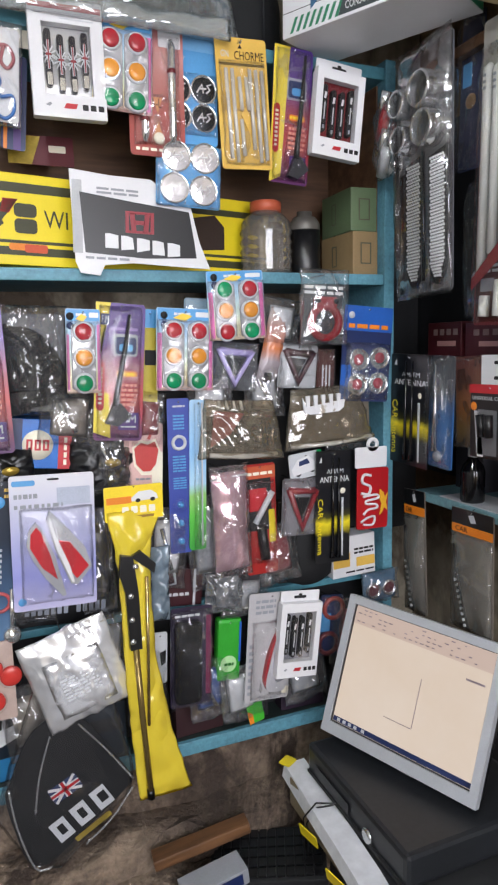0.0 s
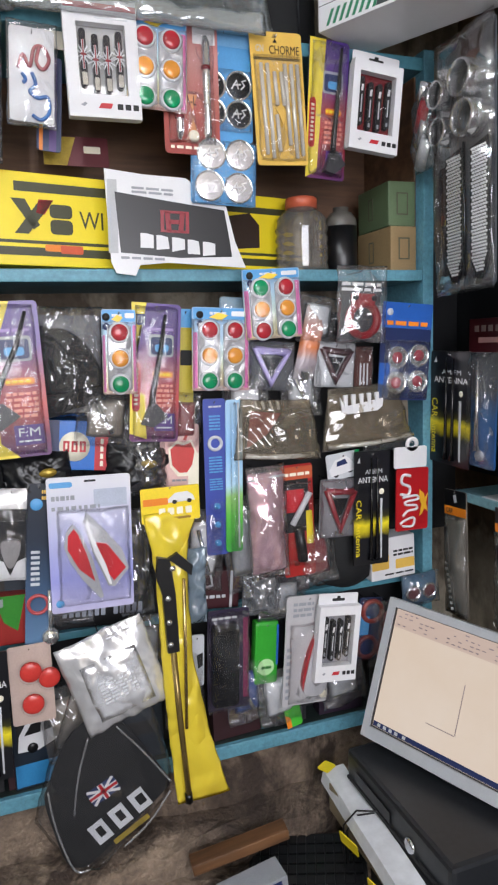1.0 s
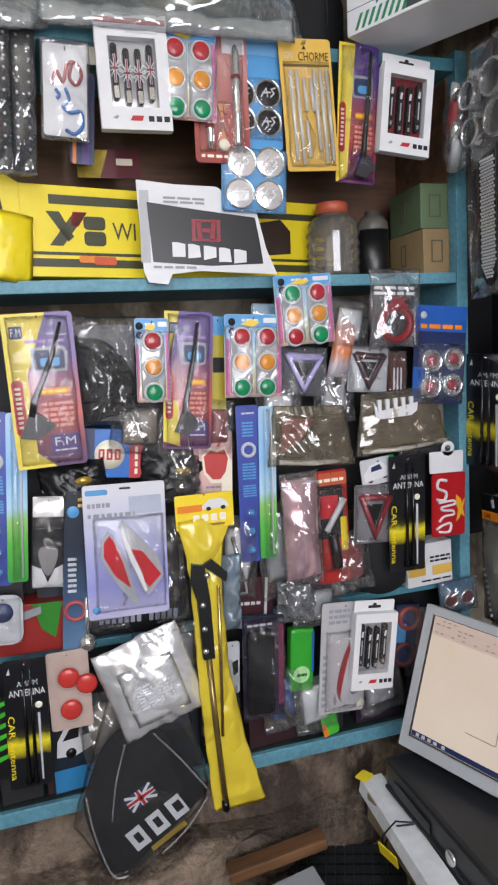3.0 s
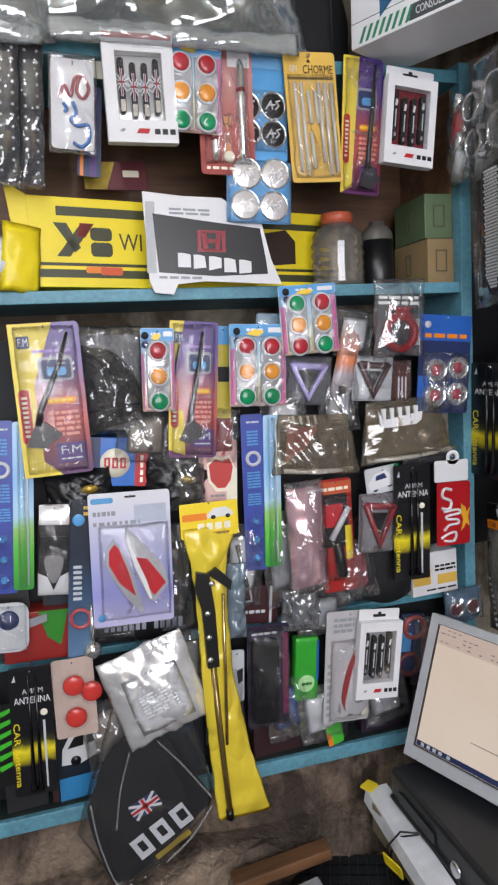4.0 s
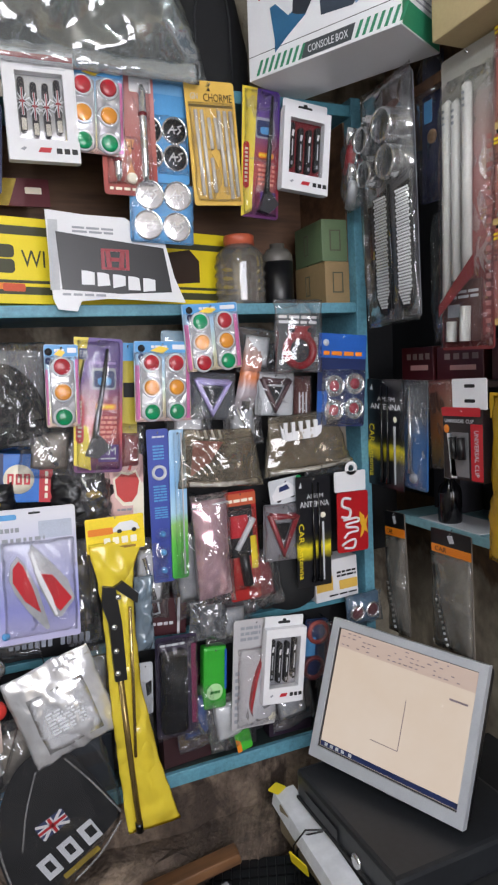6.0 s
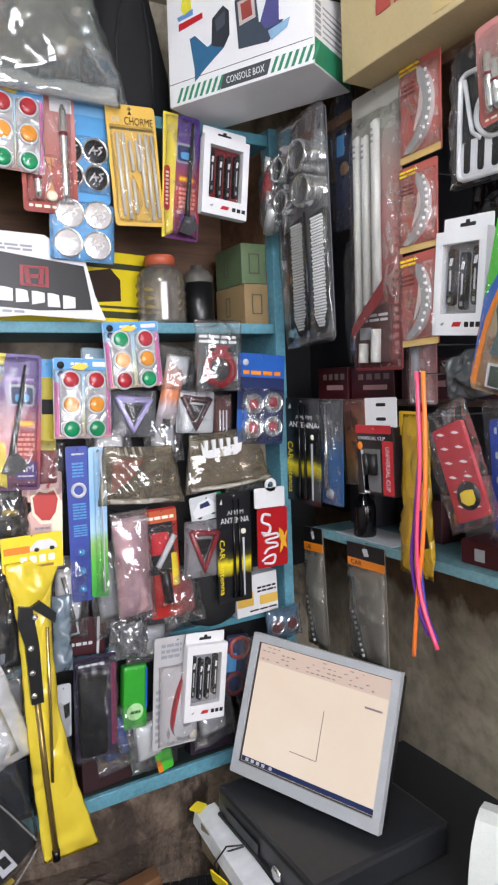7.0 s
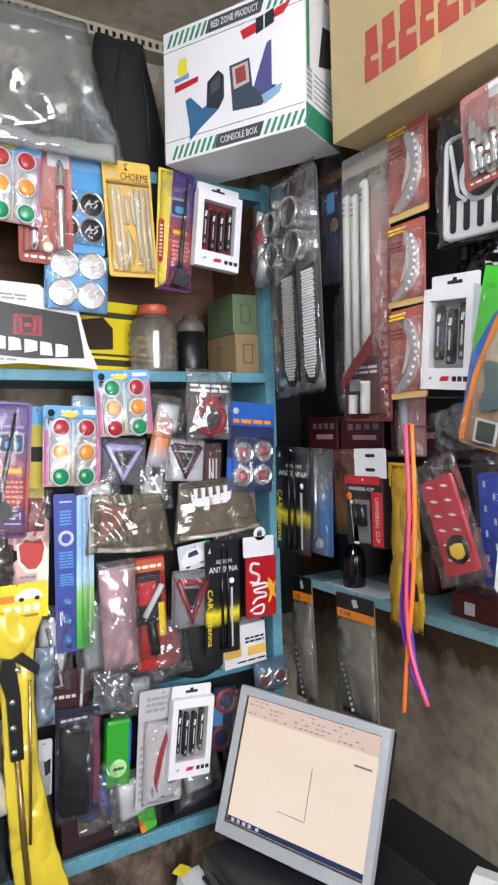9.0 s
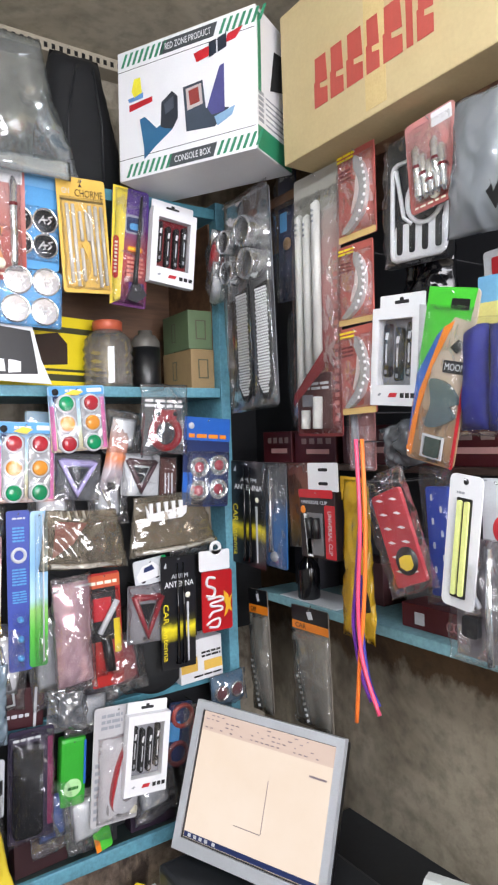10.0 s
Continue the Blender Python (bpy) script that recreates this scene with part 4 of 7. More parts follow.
for pts, mm in (([(-0.297, 0.035), (-0.271, 0.035), (-0.245, -0.012), (-0.257, -0.022)], paint("3a3a22")), ([(-0.293, -0.03), (-0.267, -0.03), (-0.217, 0.035), (-0.243, 0.035)], paint("3a3a22")), ([(-0.245, 0.036), (-0.217, 0.036), (-0.235, 0.008), (-0.251, 0.01)], RED)):
    part("logo", prism(pts, 0.0006, -0.0006), mm, box8)
part("logo", rr(0.044, 0.026, 0.0006, 0.008), paint("3a3a22"), box8).location = (-0.203, -0.0006, 0.0155)
part("logo", rr(0.044, 0.028, 0.0006, 0.008), paint("3a3a22"), box8).location = (-0.203, -0.0006, -0.0145)
me = letters("WI", 0.048, 0.034)
me.materials.append(paint("3a3a22"))
ob = new("lettering", me)
ob.parent, ob.location = box8, (-0.143, -0.0006, 0.002)
part("logo", rr(0.045, 0.013, 0.0006, 0.004, -0.215, -0.055, -0.0006), ORANGE, box8)
part("logo", rr(0.045, 0.016, 0.0006, 0.004, -0.185, -0.057, -0.0008), paint("c8502a"), box8)
part("picture", prism([(0.14, 0.03), (0.22, 0.045), (0.245, 0.02), (0.245, -0.03), (0.13, -0.04), (0.128, 0.0)], 0.0006, -0.0006), paint("33241c", 0.3), box8, "dark printed picture of a car")
part("flap", prism([(-0.345, 0.085), (-0.385, 0.105), (-0.375, 0.03), (-0.345, -0.01)], 0.002, 0.0), YELLOW, box8)
fl = part("flap", pillow(0.075, 0.13, 0.012, 4, 8, 10, 0.006, None, 0.1), YELLOW, box8, "creased yellow end flap")
fl.matrix_basis = pose(-0.365, -0.015, -0.04, 0, 6, 14)
fl = part("flap", pillow(0.05, 0.08, 0.01, 9, 8, 10, 0.006, None, 0.1), LGREY, box8, "torn grey board end")
fl.matrix_basis = pose(-0.392, -0.012, -0.045, 0, 20, 20)

# printed sunshade bag
it = Item("sunshade_bag", "N", 1.562, 0.490, 1.902, 0.235, 0.172, -2, "white printed bag with a black panel and a red emblem", "bag", hook=False)
it.poly(WHITE, [(-0.02, -0.01), (0.30, 0.02), (0.66, 0.02), (0.86, 0.2), (1.02, 0.3), (1.10, 0.7), (1.20, 1.0), (0.5, 0.98), (0.26, 1.02), (0.22, 1.14), (0.06, 1.12), (0.02, 1.0), (0.0, 0.5)], 1, 0.004, name="bag_front")
it.poly(paint("141418", 0.35), [(0.06, 0.23), (0.5, 0.29), (1.0, 0.35), (1.05, 0.7), (1.07, 0.88), (0.6, 0.92), (0.10, 0.89)], 2, 0.0008, -0.0042, "black_panel")
it.panel(paint("b0b2b4", 0.6), 0.0, 0.1, 0.08, 0.9, 9, r=0.001, name="dotted_edge")
for (a, b) in ((0.42, 0.6), ):
    x, z = it.p(a + 0.14, b - 0.08)
    em = part("emblem", ring_slab(0.058, 0.042, 0.002, 0.007, 0.007, 0.005, 0.005), paint("8d2430", 0.3), it.e, "red emblem")
    em.location = (x, -0.005, z)
    for dx in (-0.012, 0.012):
        part("emblem_bar", prism([(dx * 1.3 - 0.005, 0.018), (dx * 1.3 + 0.005, 0.018), (dx + 0.005, -0.018), (dx - 0.005, -0.018)], 0.002), paint("8d2430", 0.3), em)
    part("emblem_bar", rr(0.022, 0.008, 0.002, 0.001), paint("8d2430", 0.3), em)
for i in range(5):
    x, z = it.p(0.32 + i * 0.135, 0.745 + 0.015 * i)
    lt = part("white_block", prism([(-0.013, -0.014), (-0.013, 0.014), (-0.002, 0.014), (0.013 - 0.003 * (i % 2), 0.011), (0.013, -0.014 + 0.003 * (i % 3))], 0.0008), WHITE, it.e)
    lt.location = (x, -0.0052, z)
it.bars(GREY, 0.2, 0.15, 0.55, 0.24, 2, 10, 5)
it.bars(GREY, 0.1, 0.92, 0.5, 0.97, 1, 10, 5, 5)

# things on the upper shelf board
jar = thing("jar", pose(0.82, 1.645, 1.81), "ribbed clear plastic jar with an orange screw lid", "jar")
part("body", lathe([(0.0, 0.0), (0.055, 0.0), (0.06, 0.01)] + [(0.056 + 0.005 * (k % 2), 0.02 + 0.0105 * k) for k in range(9)] + [(0.056, 0.117), (0.045, 0.13), (0.034, 0.137), (0.032, 0.142)], 28, UP), film("jar_plastic", "c2bcb4", haze=0.2, wrinkle=0.1, scale=8, hazecol="b0aaa2"), jar)
part("lid", lathe([(0.0, 0.163), (0.033, 0.163), (0.036, 0.160), (0.036, 0.140), (0, 0.140)], 28, UP), paint("b5573c", 0.45), jar, "orange red lid")
jar = thing("jar", pose(0.925, 1.655, 1.81), "dark jar with a clear lid", "jar")
part("body", lathe([(0, 0), (0.034, 0), (0.037, 0.006), (0.037, 0.105), (0, 0.105)], 24, UP), BLACK, jar)
part("lid", lathe([(0.037, 0.105), (0.036, 0.12), (0.026, 0.135), (0.018, 0.138), (0.018, 0.148), (0, 0.149)], 24, UP), paint("57544f", 0.35), jar)
# both carton colours are darkened for the shade inside the shelf
for z0, z1, mat, lab, rz in ((1.811, 1.912, paint("8a7350", 0.7), "plain brown carton standing on the shelf", 1), (1.9125, 2.012, paint("56684a", 0.55), "green carton stacked on a brown one", -2)):
    bx = thing("box", pose(1.062, 1.69, z0, 0, 0, rz), lab, "box")
    hgt = z1 - z0
    part("carton", block(-0.036, 0.034, -0.085, 0.065, 0, hgt, 0.002), mat, bx)
    part("flap_line", block(-0.0365, 0.0345, -0.001, 0.001, hgt - 0.001, hgt + 0.0008, 0), MATT, bx)
    part("printed_mark", ring_slab(0.03, 0.05, 0.0006, 0.003, 0.003, 0.003, 0.003), paint("4a4a38"), bx).matrix_basis = pose(0.0, -0.0854, hgt * 0.5)
    part("printed_mark", ring_slab(0.022, 0.05, 0.0006, 0.003, 0.003, 0.003, 0.003), paint("4a4a38"), bx).matrix_basis = pose(-0.0364, 0.0, hgt * 0.5, 0, 0, -90)
zc = thing("card", pose(0.335, 1.68, 2.054, -8, 0, 0), "maroon and yellow card leaning behind the long box", "card")
part("card", rr(0.13, 0.06, 0.003, 0.003), MAROON, zc)
part("printed_panel", prism([(-0.065, 0.028), (0.0, 0.028), (-0.02, -0.03), (-0.065, -0.03)], 0.0006, -0.003), paint("b59b3a", 0.5, var=0.4, scale=90), zc)
part("pale_bar", rr(0.034, 0.014, 0.0006, 0.002, 0.032, 0.004, -0.003), CREAM, zc)
st = thing("stand", pose(0.357, 1.71, 1.811), "stack of small dark cartons behind the long box", "box")
part("carton", block(-0.07, 0.07, -0.03, 0.03, 0, 0.19, 0.003), MATT, st)
aw = Item("sachet", "N", 1.60, 0.283, 2.115, 0.045, 0.17, -5, "purple and orange sachet behind the script plate", "packet", mat=NAVY)
aw.panel(ORANGE, 0.1, 0, 0.25, 1)
aw.panel(PURPLE, 0.5, 0, 0.8, 1)
for i, (uu, ll) in enumerate(((0.135, "strip of clear and black beaded plastic, hanging"), (0.178, "strip of black beaded plastic, hanging"))):
    it = Item("bead_strip", "N", 1.555 + 0.01 * i, uu, 2.14, 0.042, 0.27, -4, ll, "car accessory", "bead strips", mat=MATT)
    for j in range(13):
        for a in (0.25, 0.75):
            it.dome(LGREY if i else WHITE, a, 0.05 + j * 0.073, 0.0026, 0.003, "bead", n=8)
    it.sack(BAG, 20 + i, 0.012, 0.003, 0.08)


# ---- goods below the upper shelf board ----
it = Item("mirror_bag", "N", 1.565, 0.285, 1.631, 0.125, 0.212, -2, "black half-round mirror cover in a crumpled clear bag", "car accessory")
it.panel(paint("5e5e62", 0.5, var=0.5, scale=10), 0.02, 0.08, 0.96, 0.97, 0, name="backing")
it.poly(paint("08080a", 0.75, var=0.2), smooth_loop([(0.0, 0.24), (0.2, 0.2), (0.42, 0.21), (0.64, 0.29), (0.83, 0.43), (0.95, 0.6), (1.0, 0.77), (0.92, 0.87), (0.5, 0.93), (0.0, 0.97)]), 4, 0.012, 0.002, "mirror_cover")
it.rod(DSTEEL, [(0.0, 0.8, -0.013), (0.45, 0.77, -0.014), (0.93, 0.72, -0.013)], 0.0015, "rim")
it.sack(film("mirror_film", haze=0.02, wrinkle=1.0, scale=14, gloss=0.08, veil=0.09, fine=0.03, crease=2.0), 6, 0.026, 0.007, freq=1.6)
it = Item("ring_bag", "N", 1.515, 0.898, 1.728, 0.120, 0.165, -2.4, "red bottle holder ring in a clear bag with a white header", "car accessory")
part("backing", rr(0.10, 0.12, 0.002, 0.004, z=-0.02, y=0.006), paint("3b3f44", 0.5), it.e)
part("ring", lathe([(0.026, -0.004), (0.028, -0.014), (0.040, -0.014), (0.043, -0.004), (0.040, 0.003), (0.028, 0.003), (0.026, -0.004)], 28, Matrix.Translation((0.002, 0, -0.032))), paint("8e1720", 0.3), it.e, "dark red plastic ring")
part("inner_plate", lathe([(0, 0.002), (0.029, 0.002)], 24, Matrix.Translation((0.002, 0, -0.032))), paint("2c2f33", 0.4), it.e)
part("clamp", rr(0.052, 0.022, 0.014, 0.004, 0.002, 0.012, 0.003), paint("8e1720", 0.3), it.e)
for x in (-0.022, 0.024):
    part("screw", lathe([(0.006, -0.012), (0.006, -0.018), (0, -0.018)], 12, Matrix.Translation((x, 0, 0.014))), DSTEEL, it.e)
it.bars(WHITE, 0.1, 0.2, 0.9, 0.34, 2, 1, 3, 3)
it.bars(LGREY, 0.85, 0.5, 0.93, 0.85, 12, 1, 2, 1)
it.sack(BAG, 2, 0.02, 0.004)


def triangle_pack(off, u, v, w, h, roll, mat, ground, label, up=False):
    it = Item("triangle_pack", "N", off, u, v, w, h, roll, label, "car accessory", "triangle emblem packs", mat=ground)
    s = -1 if up else 1
    pts = [(0.14, 0.5 - s * 0.3), (0.84, 0.5 - s * 0.28), (0.5, 0.5 + s * 0.36)]
    xy = [it.p(a, b) for a, b in pts]
    part("triangle", tube([(x, -0.008, z) for x, z in (xy[0], xy[1], xy[2], xy[0], xy[1])], 0.0095, 10), mat, it.e, "plastic triangle frame")
    it.poly(DSTEEL, [(a * 0.6 + 0.2, b * 0.6 + 0.2) for a, b in pts], 1, 0.004, 0.0, "triangle_centre")
    it.blister(CLEAR, 0.0, 0.0, 1, 1, 0.018, int(u * 90), crumple=0.003)
    return it


triangle_pack(1.56, 0.700, 1.605, 0.108, 0.105, -5, paint("a9a0cf", 0.35), paint("4a4d52", 0.4), "pale lilac triangle emblem in a clear blister pack")
triangle_pack(1.562, 0.856, 1.600, 0.096, 0.100, -5, paint("40262c", 0.35), LGREY, "dark plum triangle emblem on a pale card")
tp = triangle_pack(1.545, 0.852, 1.275, 0.098, 0.135, -3, paint("7c1c26", 0.3), paint("77757a", 0.5), "dark red triangle emblem in a clear bag")
it = Item("car_card", "N", 1.55, 0.868, 1.372, 0.085, 0.06, 6, "white card with a small car picture above the red triangle", "card", mat=LGREY)
it.panel(GREEN, 0.86, 0.0, 1, 1)
it.poly(WHITE, [(0.05, 0.6), (0.25, 0.25), (0.6, 0.15), (0.8, 0.45), (0.8, 0.75), (0.1, 0.85)], 2, name="car_picture")
it.poly(NAVY, [(0.3, 0.32), (0.55, 0.25), (0.62, 0.45), (0.28, 0.5)], 3, name="car_window")
it.dome(BLACK, 0.25, 0.8, 0.007, 0.001, "car_wheel")
it.dome(BLACK, 0.68, 0.72, 0.007, 0.001, "car_wheel")
it = Item("foil_sachet", "N", 1.568, 0.796, 1.643, 0.05, 0.175, -14, "orange and silver foil sachet hanging askew", "packet")
it.sack(gradient("foil_orange", ((0, "6a6a72"), (0.4, "9a8f94"), (0.6, "c9784a"), (0.75, "c98a7a"), (1, "b8a8a4")), 2, 0.17, 0.25), 12, 0.008, 0.004)
it.panel(BLACK, 0.3, 0.8, 0.7, 0.95, 18, name="label")
it = Item("brown_pack", "N", 1.567, 0.930, 1.575, 0.045, 0.125, -2.5, "brown strip pack with white stripes in clear plastic", "packet", mat=paint("4e2a26"))
for a in (0.3, 0.5, 0.7):
    it.panel(LGREY, a, 0.3, a + 0.08, 0.7)
it.blister(CLEAR, 0, 0, 1, 1, 0.012, 41, crumple=0.004)
it = Item("grille_bag", "N", 1.55, 0.935, 1.482, 0.235, 0.14, 2, "large brownish clear bag with a white grille emblem", "bag")
gx = -0.04
bm = bmesh.new()
prism([(gx - 0.062, 0.05), (gx - 0.058, 0.005), (gx - 0.04, -0.004), (gx + 0.05, -0.002), (gx + 0.066, 0.01), (gx + 0.07, 0.035), (gx - 0.05, 0.02)], 0.004, -0.020, bm)
for i in range(5):
    prism([(gx - 0.052 + i * 0.024, 0.055), (gx - 0.040 + i * 0.024, 0.055), (gx - 0.042 + i * 0.024, 0.01), (gx - 0.05 + i * 0.024, 0.01)], 0.005, -0.020, bm)
part("grille_emblem", bm, WHITE, it.e, "white bar grille emblem").matrix_basis = Matrix.Translation((0.0, 0, 0.014)) @ Matrix.Diagonal((0.82, 1, 0.72, 1))
it.sack(BROWNBAG, 15, 0.02, 0.006, taper=lambda v: (0.09 + 0.03 * v, -0.015 + 0.008 * v), freq=0.8)
it.rod(film("seam", haze=0.5, wrinkle=0.8, hazecol="d8d2c6", veil=0.25), [(0.03, 0.93, -0.006), (0.5, 0.95, -0.012), (0.97, 0.9, -0.006)], 0.006, "seam")
it.panel(paint("625b4f", 0.5, var=0.2, scale=8), 0.06, 0.12, 0.94, 0.9, 0, name="dark_pad")
it = Item("emblem_bag", "N", 1.542, 0.712, 1.467, 0.17, 0.13, -4, "brownish clear bag with a dark red emblem card", "bag")
part("content", prism([(-0.07, 0.04), (0.0, 0.035), (-0.03, -0.01), (-0.075, -0.04)], 0.003, 0.004), paint("8a4a48", 0.5), it.e)
for a in (0.12, 0.22, 0.32, 0.42):
    it.rod(LGREY, [(a, 0.02, -0.006), (a + 0.03, 0.16, -0.008)], 0.003, "chrome_bar")
it.sack(BROWNBAG, 17, 0.018, 0.008, taper=lambda v: (0.08 + 0.022 * v, -0.016 + 0.012 * v), freq=0.8)
it.rod(film("seam"), [(0.03, 0.93, -0.006), (0.5, 0.95, -0.012), (0.97, 0.92, -0.006)], 0.006, "seam")

SKYGRASS = gradient("sky_and_grass", ((0, "2f8a3a"), (0.28, "58b043"), (0.42, "8cc06a"), (0.5, "a9cfe4"), (0.7, "86b4dc"), (1, "9fc2de")), 2, 0.33)


def hose_strip(u, v, roll, off):
    it = Item("suction_cap_strip", "N", off, u, v, 0.049, 0.339, roll, "long blue strip card with clear suction caps", "car accessory", "blue strip cards", mat=paint("3a4a9a", 0.35))
    it.turned(LGREY, 0.5, 0.28, [(0.010, -0.001), (0.011, -0.005), (0.016, -0.005), (0.017, -0.001)], "white_ring")
    it.bars(LGREY, 0.25, 0.04, 0.8, 0.06, 1, 1, 3, 2)
    it.bars(SKY, 0.25, 0.10, 0.75, 0.2, 5, 1, 4, 2)
    it.bars(SKY, 0.2, 0.36, 0.8, 0.47, 6, 1, 5, 2)
    it.bars(SKY, 0.2, 0.5, 0.8, 0.58, 5, 1, 5, 2)
    for b in (0.68, 0.8, 0.92):
        it.dome(CLEAR, 0.5, b, 0.018, 0.012, "suction_cap")
        it.dome(SKY, 0.5, b, 0.007, 0.014, "suction_nub", n=12)
    g = Item("window_strip", "N", off - 0.006, u + 0.039, v, 0.038, 0.33, roll - 1.2, "narrow clear strip pack printed with sky and grass", "car accessory", "sky and grass strips", mat=SKYGRASS)
    g.rod(CLEAR, [(0.4, 0.02, -0.006), (0.45, 0.98, -0.006)], 0.007, "clear_tube")
    g.rod(LGREY, [(0.7, 0.02, -0.004), (0.75, 0.97, -0.004)], 0.002, "white_line")
    return it


hose_strip(0.565, 1.373, -0.8, 1.553)
hose_strip(0.058, 1.398, -3.5, 1.553)
it = Item("sticker_card", "N", 1.568, 0.49, 1.39, 0.083, 0.205, -3, "pale pink card with a red fruit shaped sticker", "sticker", mat=paint("d6b0aa", 0.45))
it.panel(CREAM, 0.72, 0.3, 1, 1)
it.poly(CREAM, [(0.2, 0.25), (0.42, 0.17), (0.6, 0.19), (0.8, 0.16), (0.95, 0.3), (0.88, 0.46), (0.7, 0.54), (0.45, 0.54), (0.25, 0.44)], 2)
it.poly(paint("b8403e", 0.3), [(0.25, 0.26), (0.42, 0.2), (0.6, 0.22), (0.78, 0.19), (0.88, 0.28), (0.82, 0.42), (0.68, 0.5), (0.48, 0.5), (0.3, 0.42)], 3, 0.002, name="round_sticker")
it.poly(paint("b8403e", 0.3), [(0.58, 0.16), (0.68, 0.08), (0.72, 0.1), (0.66, 0.17)], 3)
it.bars(GREY, 0.3, 0.56, 0.7, 0.6, 1)
it.poly(BLACK, [(0.7, 0.68), (0.9, 0.66), (0.98, 0.72), (0.85, 0.78), (0.68, 0.75)], 3)
bx = thing("box", pose(0.258, 1.575, 1.467, 0, 5.9, 0), "blue carton with a red end and a round white badge", "box")
part("carton", block(-0.088, 0.088, 0.0, 0.075, -0.05, 0.05, 0.002), paint("1f66b8", 0.3), bx)
part("end_panel", rr(0.026, 0.1, 0.0006, 0.001, 0.075, 0), RED, bx)
part("shade_panel", rr(0.08, 0.1, 0.0005, 0.001, -0.048, 0), NAVY, bx)
part("badge", lathe([(0.03, 0), (0.03, -0.0012), (0, -0.0012)], 28, Matrix.Translation((0.022, 0, -0.002))), CREAM, bx)
for dx in (-0.016, 0.0, 0.016):
    part("badge_bar", ring_slab(0.012, 0.022, 0.0006, 0.004, 0.004, 0.004, 0.004), RED, bx).location = (0.022 + dx, -0.0012, -0.002)
for i in range(6):
    part("end_bar", rr(0.006, 0.011, 0.0005, 0.0005, 0.076, -0.036 + i * 0.015, -0.0006), CREAM, bx)

WINGCARD = gradient("lilac_card", ((0, "b9b4cc"), (0.3, "8f92cc"), (0.6, "a9abcf"), (1, "cfcfd6")), 2, 0.27)
it = Item("wing_reflector_card", "N", 1.525, 0.294, 1.274, 0.161, 0.272, -1.7, "lilac card with two wing shaped red and chrome reflectors", "car accessory", mat=WINGCARD, r=0.006)
it.panel(MATT, 0.44, 0.028, 0.58, 0.043, 2)
it.panel(SKY, 0.03, 0.035, 0.3, 0.075, 2, r=0.004)
it.bars(GREY, 0.05, 0.12, 0.35, 0.18, 1, 2, 7, 5)
it.bars(GREY, 0.05, 0.2, 0.62, 0.25, 1, 2, 8, 9)
it.panel(paint("a9b0c0"), 0.55, 0.1, 0.95, 0.23, 2, name="picture")
for pts, inner, inm in (([(0.28, 0.34), (0.2, 0.4), (0.17, 0.5), (0.24, 0.62), (0.38, 0.76), (0.58, 0.91), (0.62, 0.9), (0.5, 0.6), (0.36, 0.4)], [(0.29, 0.37), (0.22, 0.42), (0.21, 0.52), (0.34, 0.67), (0.52, 0.77), (0.44, 0.58), (0.34, 0.41)], RED),
                        ([(0.45, 0.26), (0.41, 0.33), (0.5, 0.55), (0.68, 0.82), (0.76, 0.83), (0.94, 0.7), (0.86, 0.55), (0.66, 0.4)], [(0.52, 0.48), (0.68, 0.5), (0.9, 0.69), (0.75, 0.78), (0.66, 0.7)], RED)):
    it.poly(paint("d4d6da", 0.16, 0.45), pts, 1, 0.010, 0.0, "chrome_wing")
    it.poly(inm, inner, 1, 0.004, -0.0105, "red_lens")
it.poly(WHITE, [(0.45, 0.3), (0.5, 0.42), (0.66, 0.66), (0.72, 0.8), (0.69, 0.8), (0.52, 0.55), (0.43, 0.34)], 1, 0.003, -0.0148, "white_lens")
it.dome(SKY, 0.1, 0.93, 0.008, 0.002, "round_mark")
it.blister(CLEAR, 0.1, 0.24, 0.97, 0.95, 0.016, 31, 2.0)

# long aerial in a yellow bag
it = Item("aerial_bag", "N", 1.485, 0.448, 1.075, 0.116, 0.62, 0, "long yellow bag with a black and chrome telescopic aerial", "car accessory")
part("header", rr(0.118, 0.07, 0.003, 0.003, 0.0, 0.27), paint("e8cb25", 0.35), it.e, "yellow printed card header")
part("header_panel", rr(0.05, 0.014, 0.0006, 0.002, -0.03, 0.277, -0.003), ORANGE, it.e)
part("car_picture", prism([(-0.005, 0.28), (0.01, 0.292), (0.035, 0.293), (0.046, 0.285), (0.05, 0.274), (-0.005, 0.273)], 0.0006, -0.003), WHITE, it.e)
part("picture_wheel", rr(0.010, 0.008, 0.0006, 0.004, 0.008, 0.274, -0.0036), BLACK, it.e)
part("picture_wheel", rr(0.010, 0.008, 0.0006, 0.004, 0.038, 0.274, -0.0036), BLACK, it.e)
for i in range(4):
    part("text_bar", rr(0.013, 0.014, 0.0006, 0.002, -0.018 + i * 0.018, 0.256, -0.003), CREAM, it.e)
part("text_bar", rr(0.075, 0.005, 0.0006, 0.001, 0.002, 0.241, -0.003), paint("8a6a20"), it.e)


def long_taper(v):
    """Half width and middle of the long bag: narrow under the header, flared at its foot."""
    rows = ((0, -0.056, 0.056), (0.1, -0.046, 0.031), (0.2, -0.038, 0.026), (0.5, -0.036, 0.03), (0.75, -0.03, 0.056), (1, -0.02, 0.096))
    for (v0, a0, b0), (v1, a1, b1) in zip(rows, rows[1:]):
        if v <= v1:
            f = (v - v0) / (v1 - v0)
            le, ri = a0 + (a1 - a0) * f, b0 + (b1 - b0) * f
            return (ri - le) / 2, (ri + le) / 2
    return 0.058, 0.038


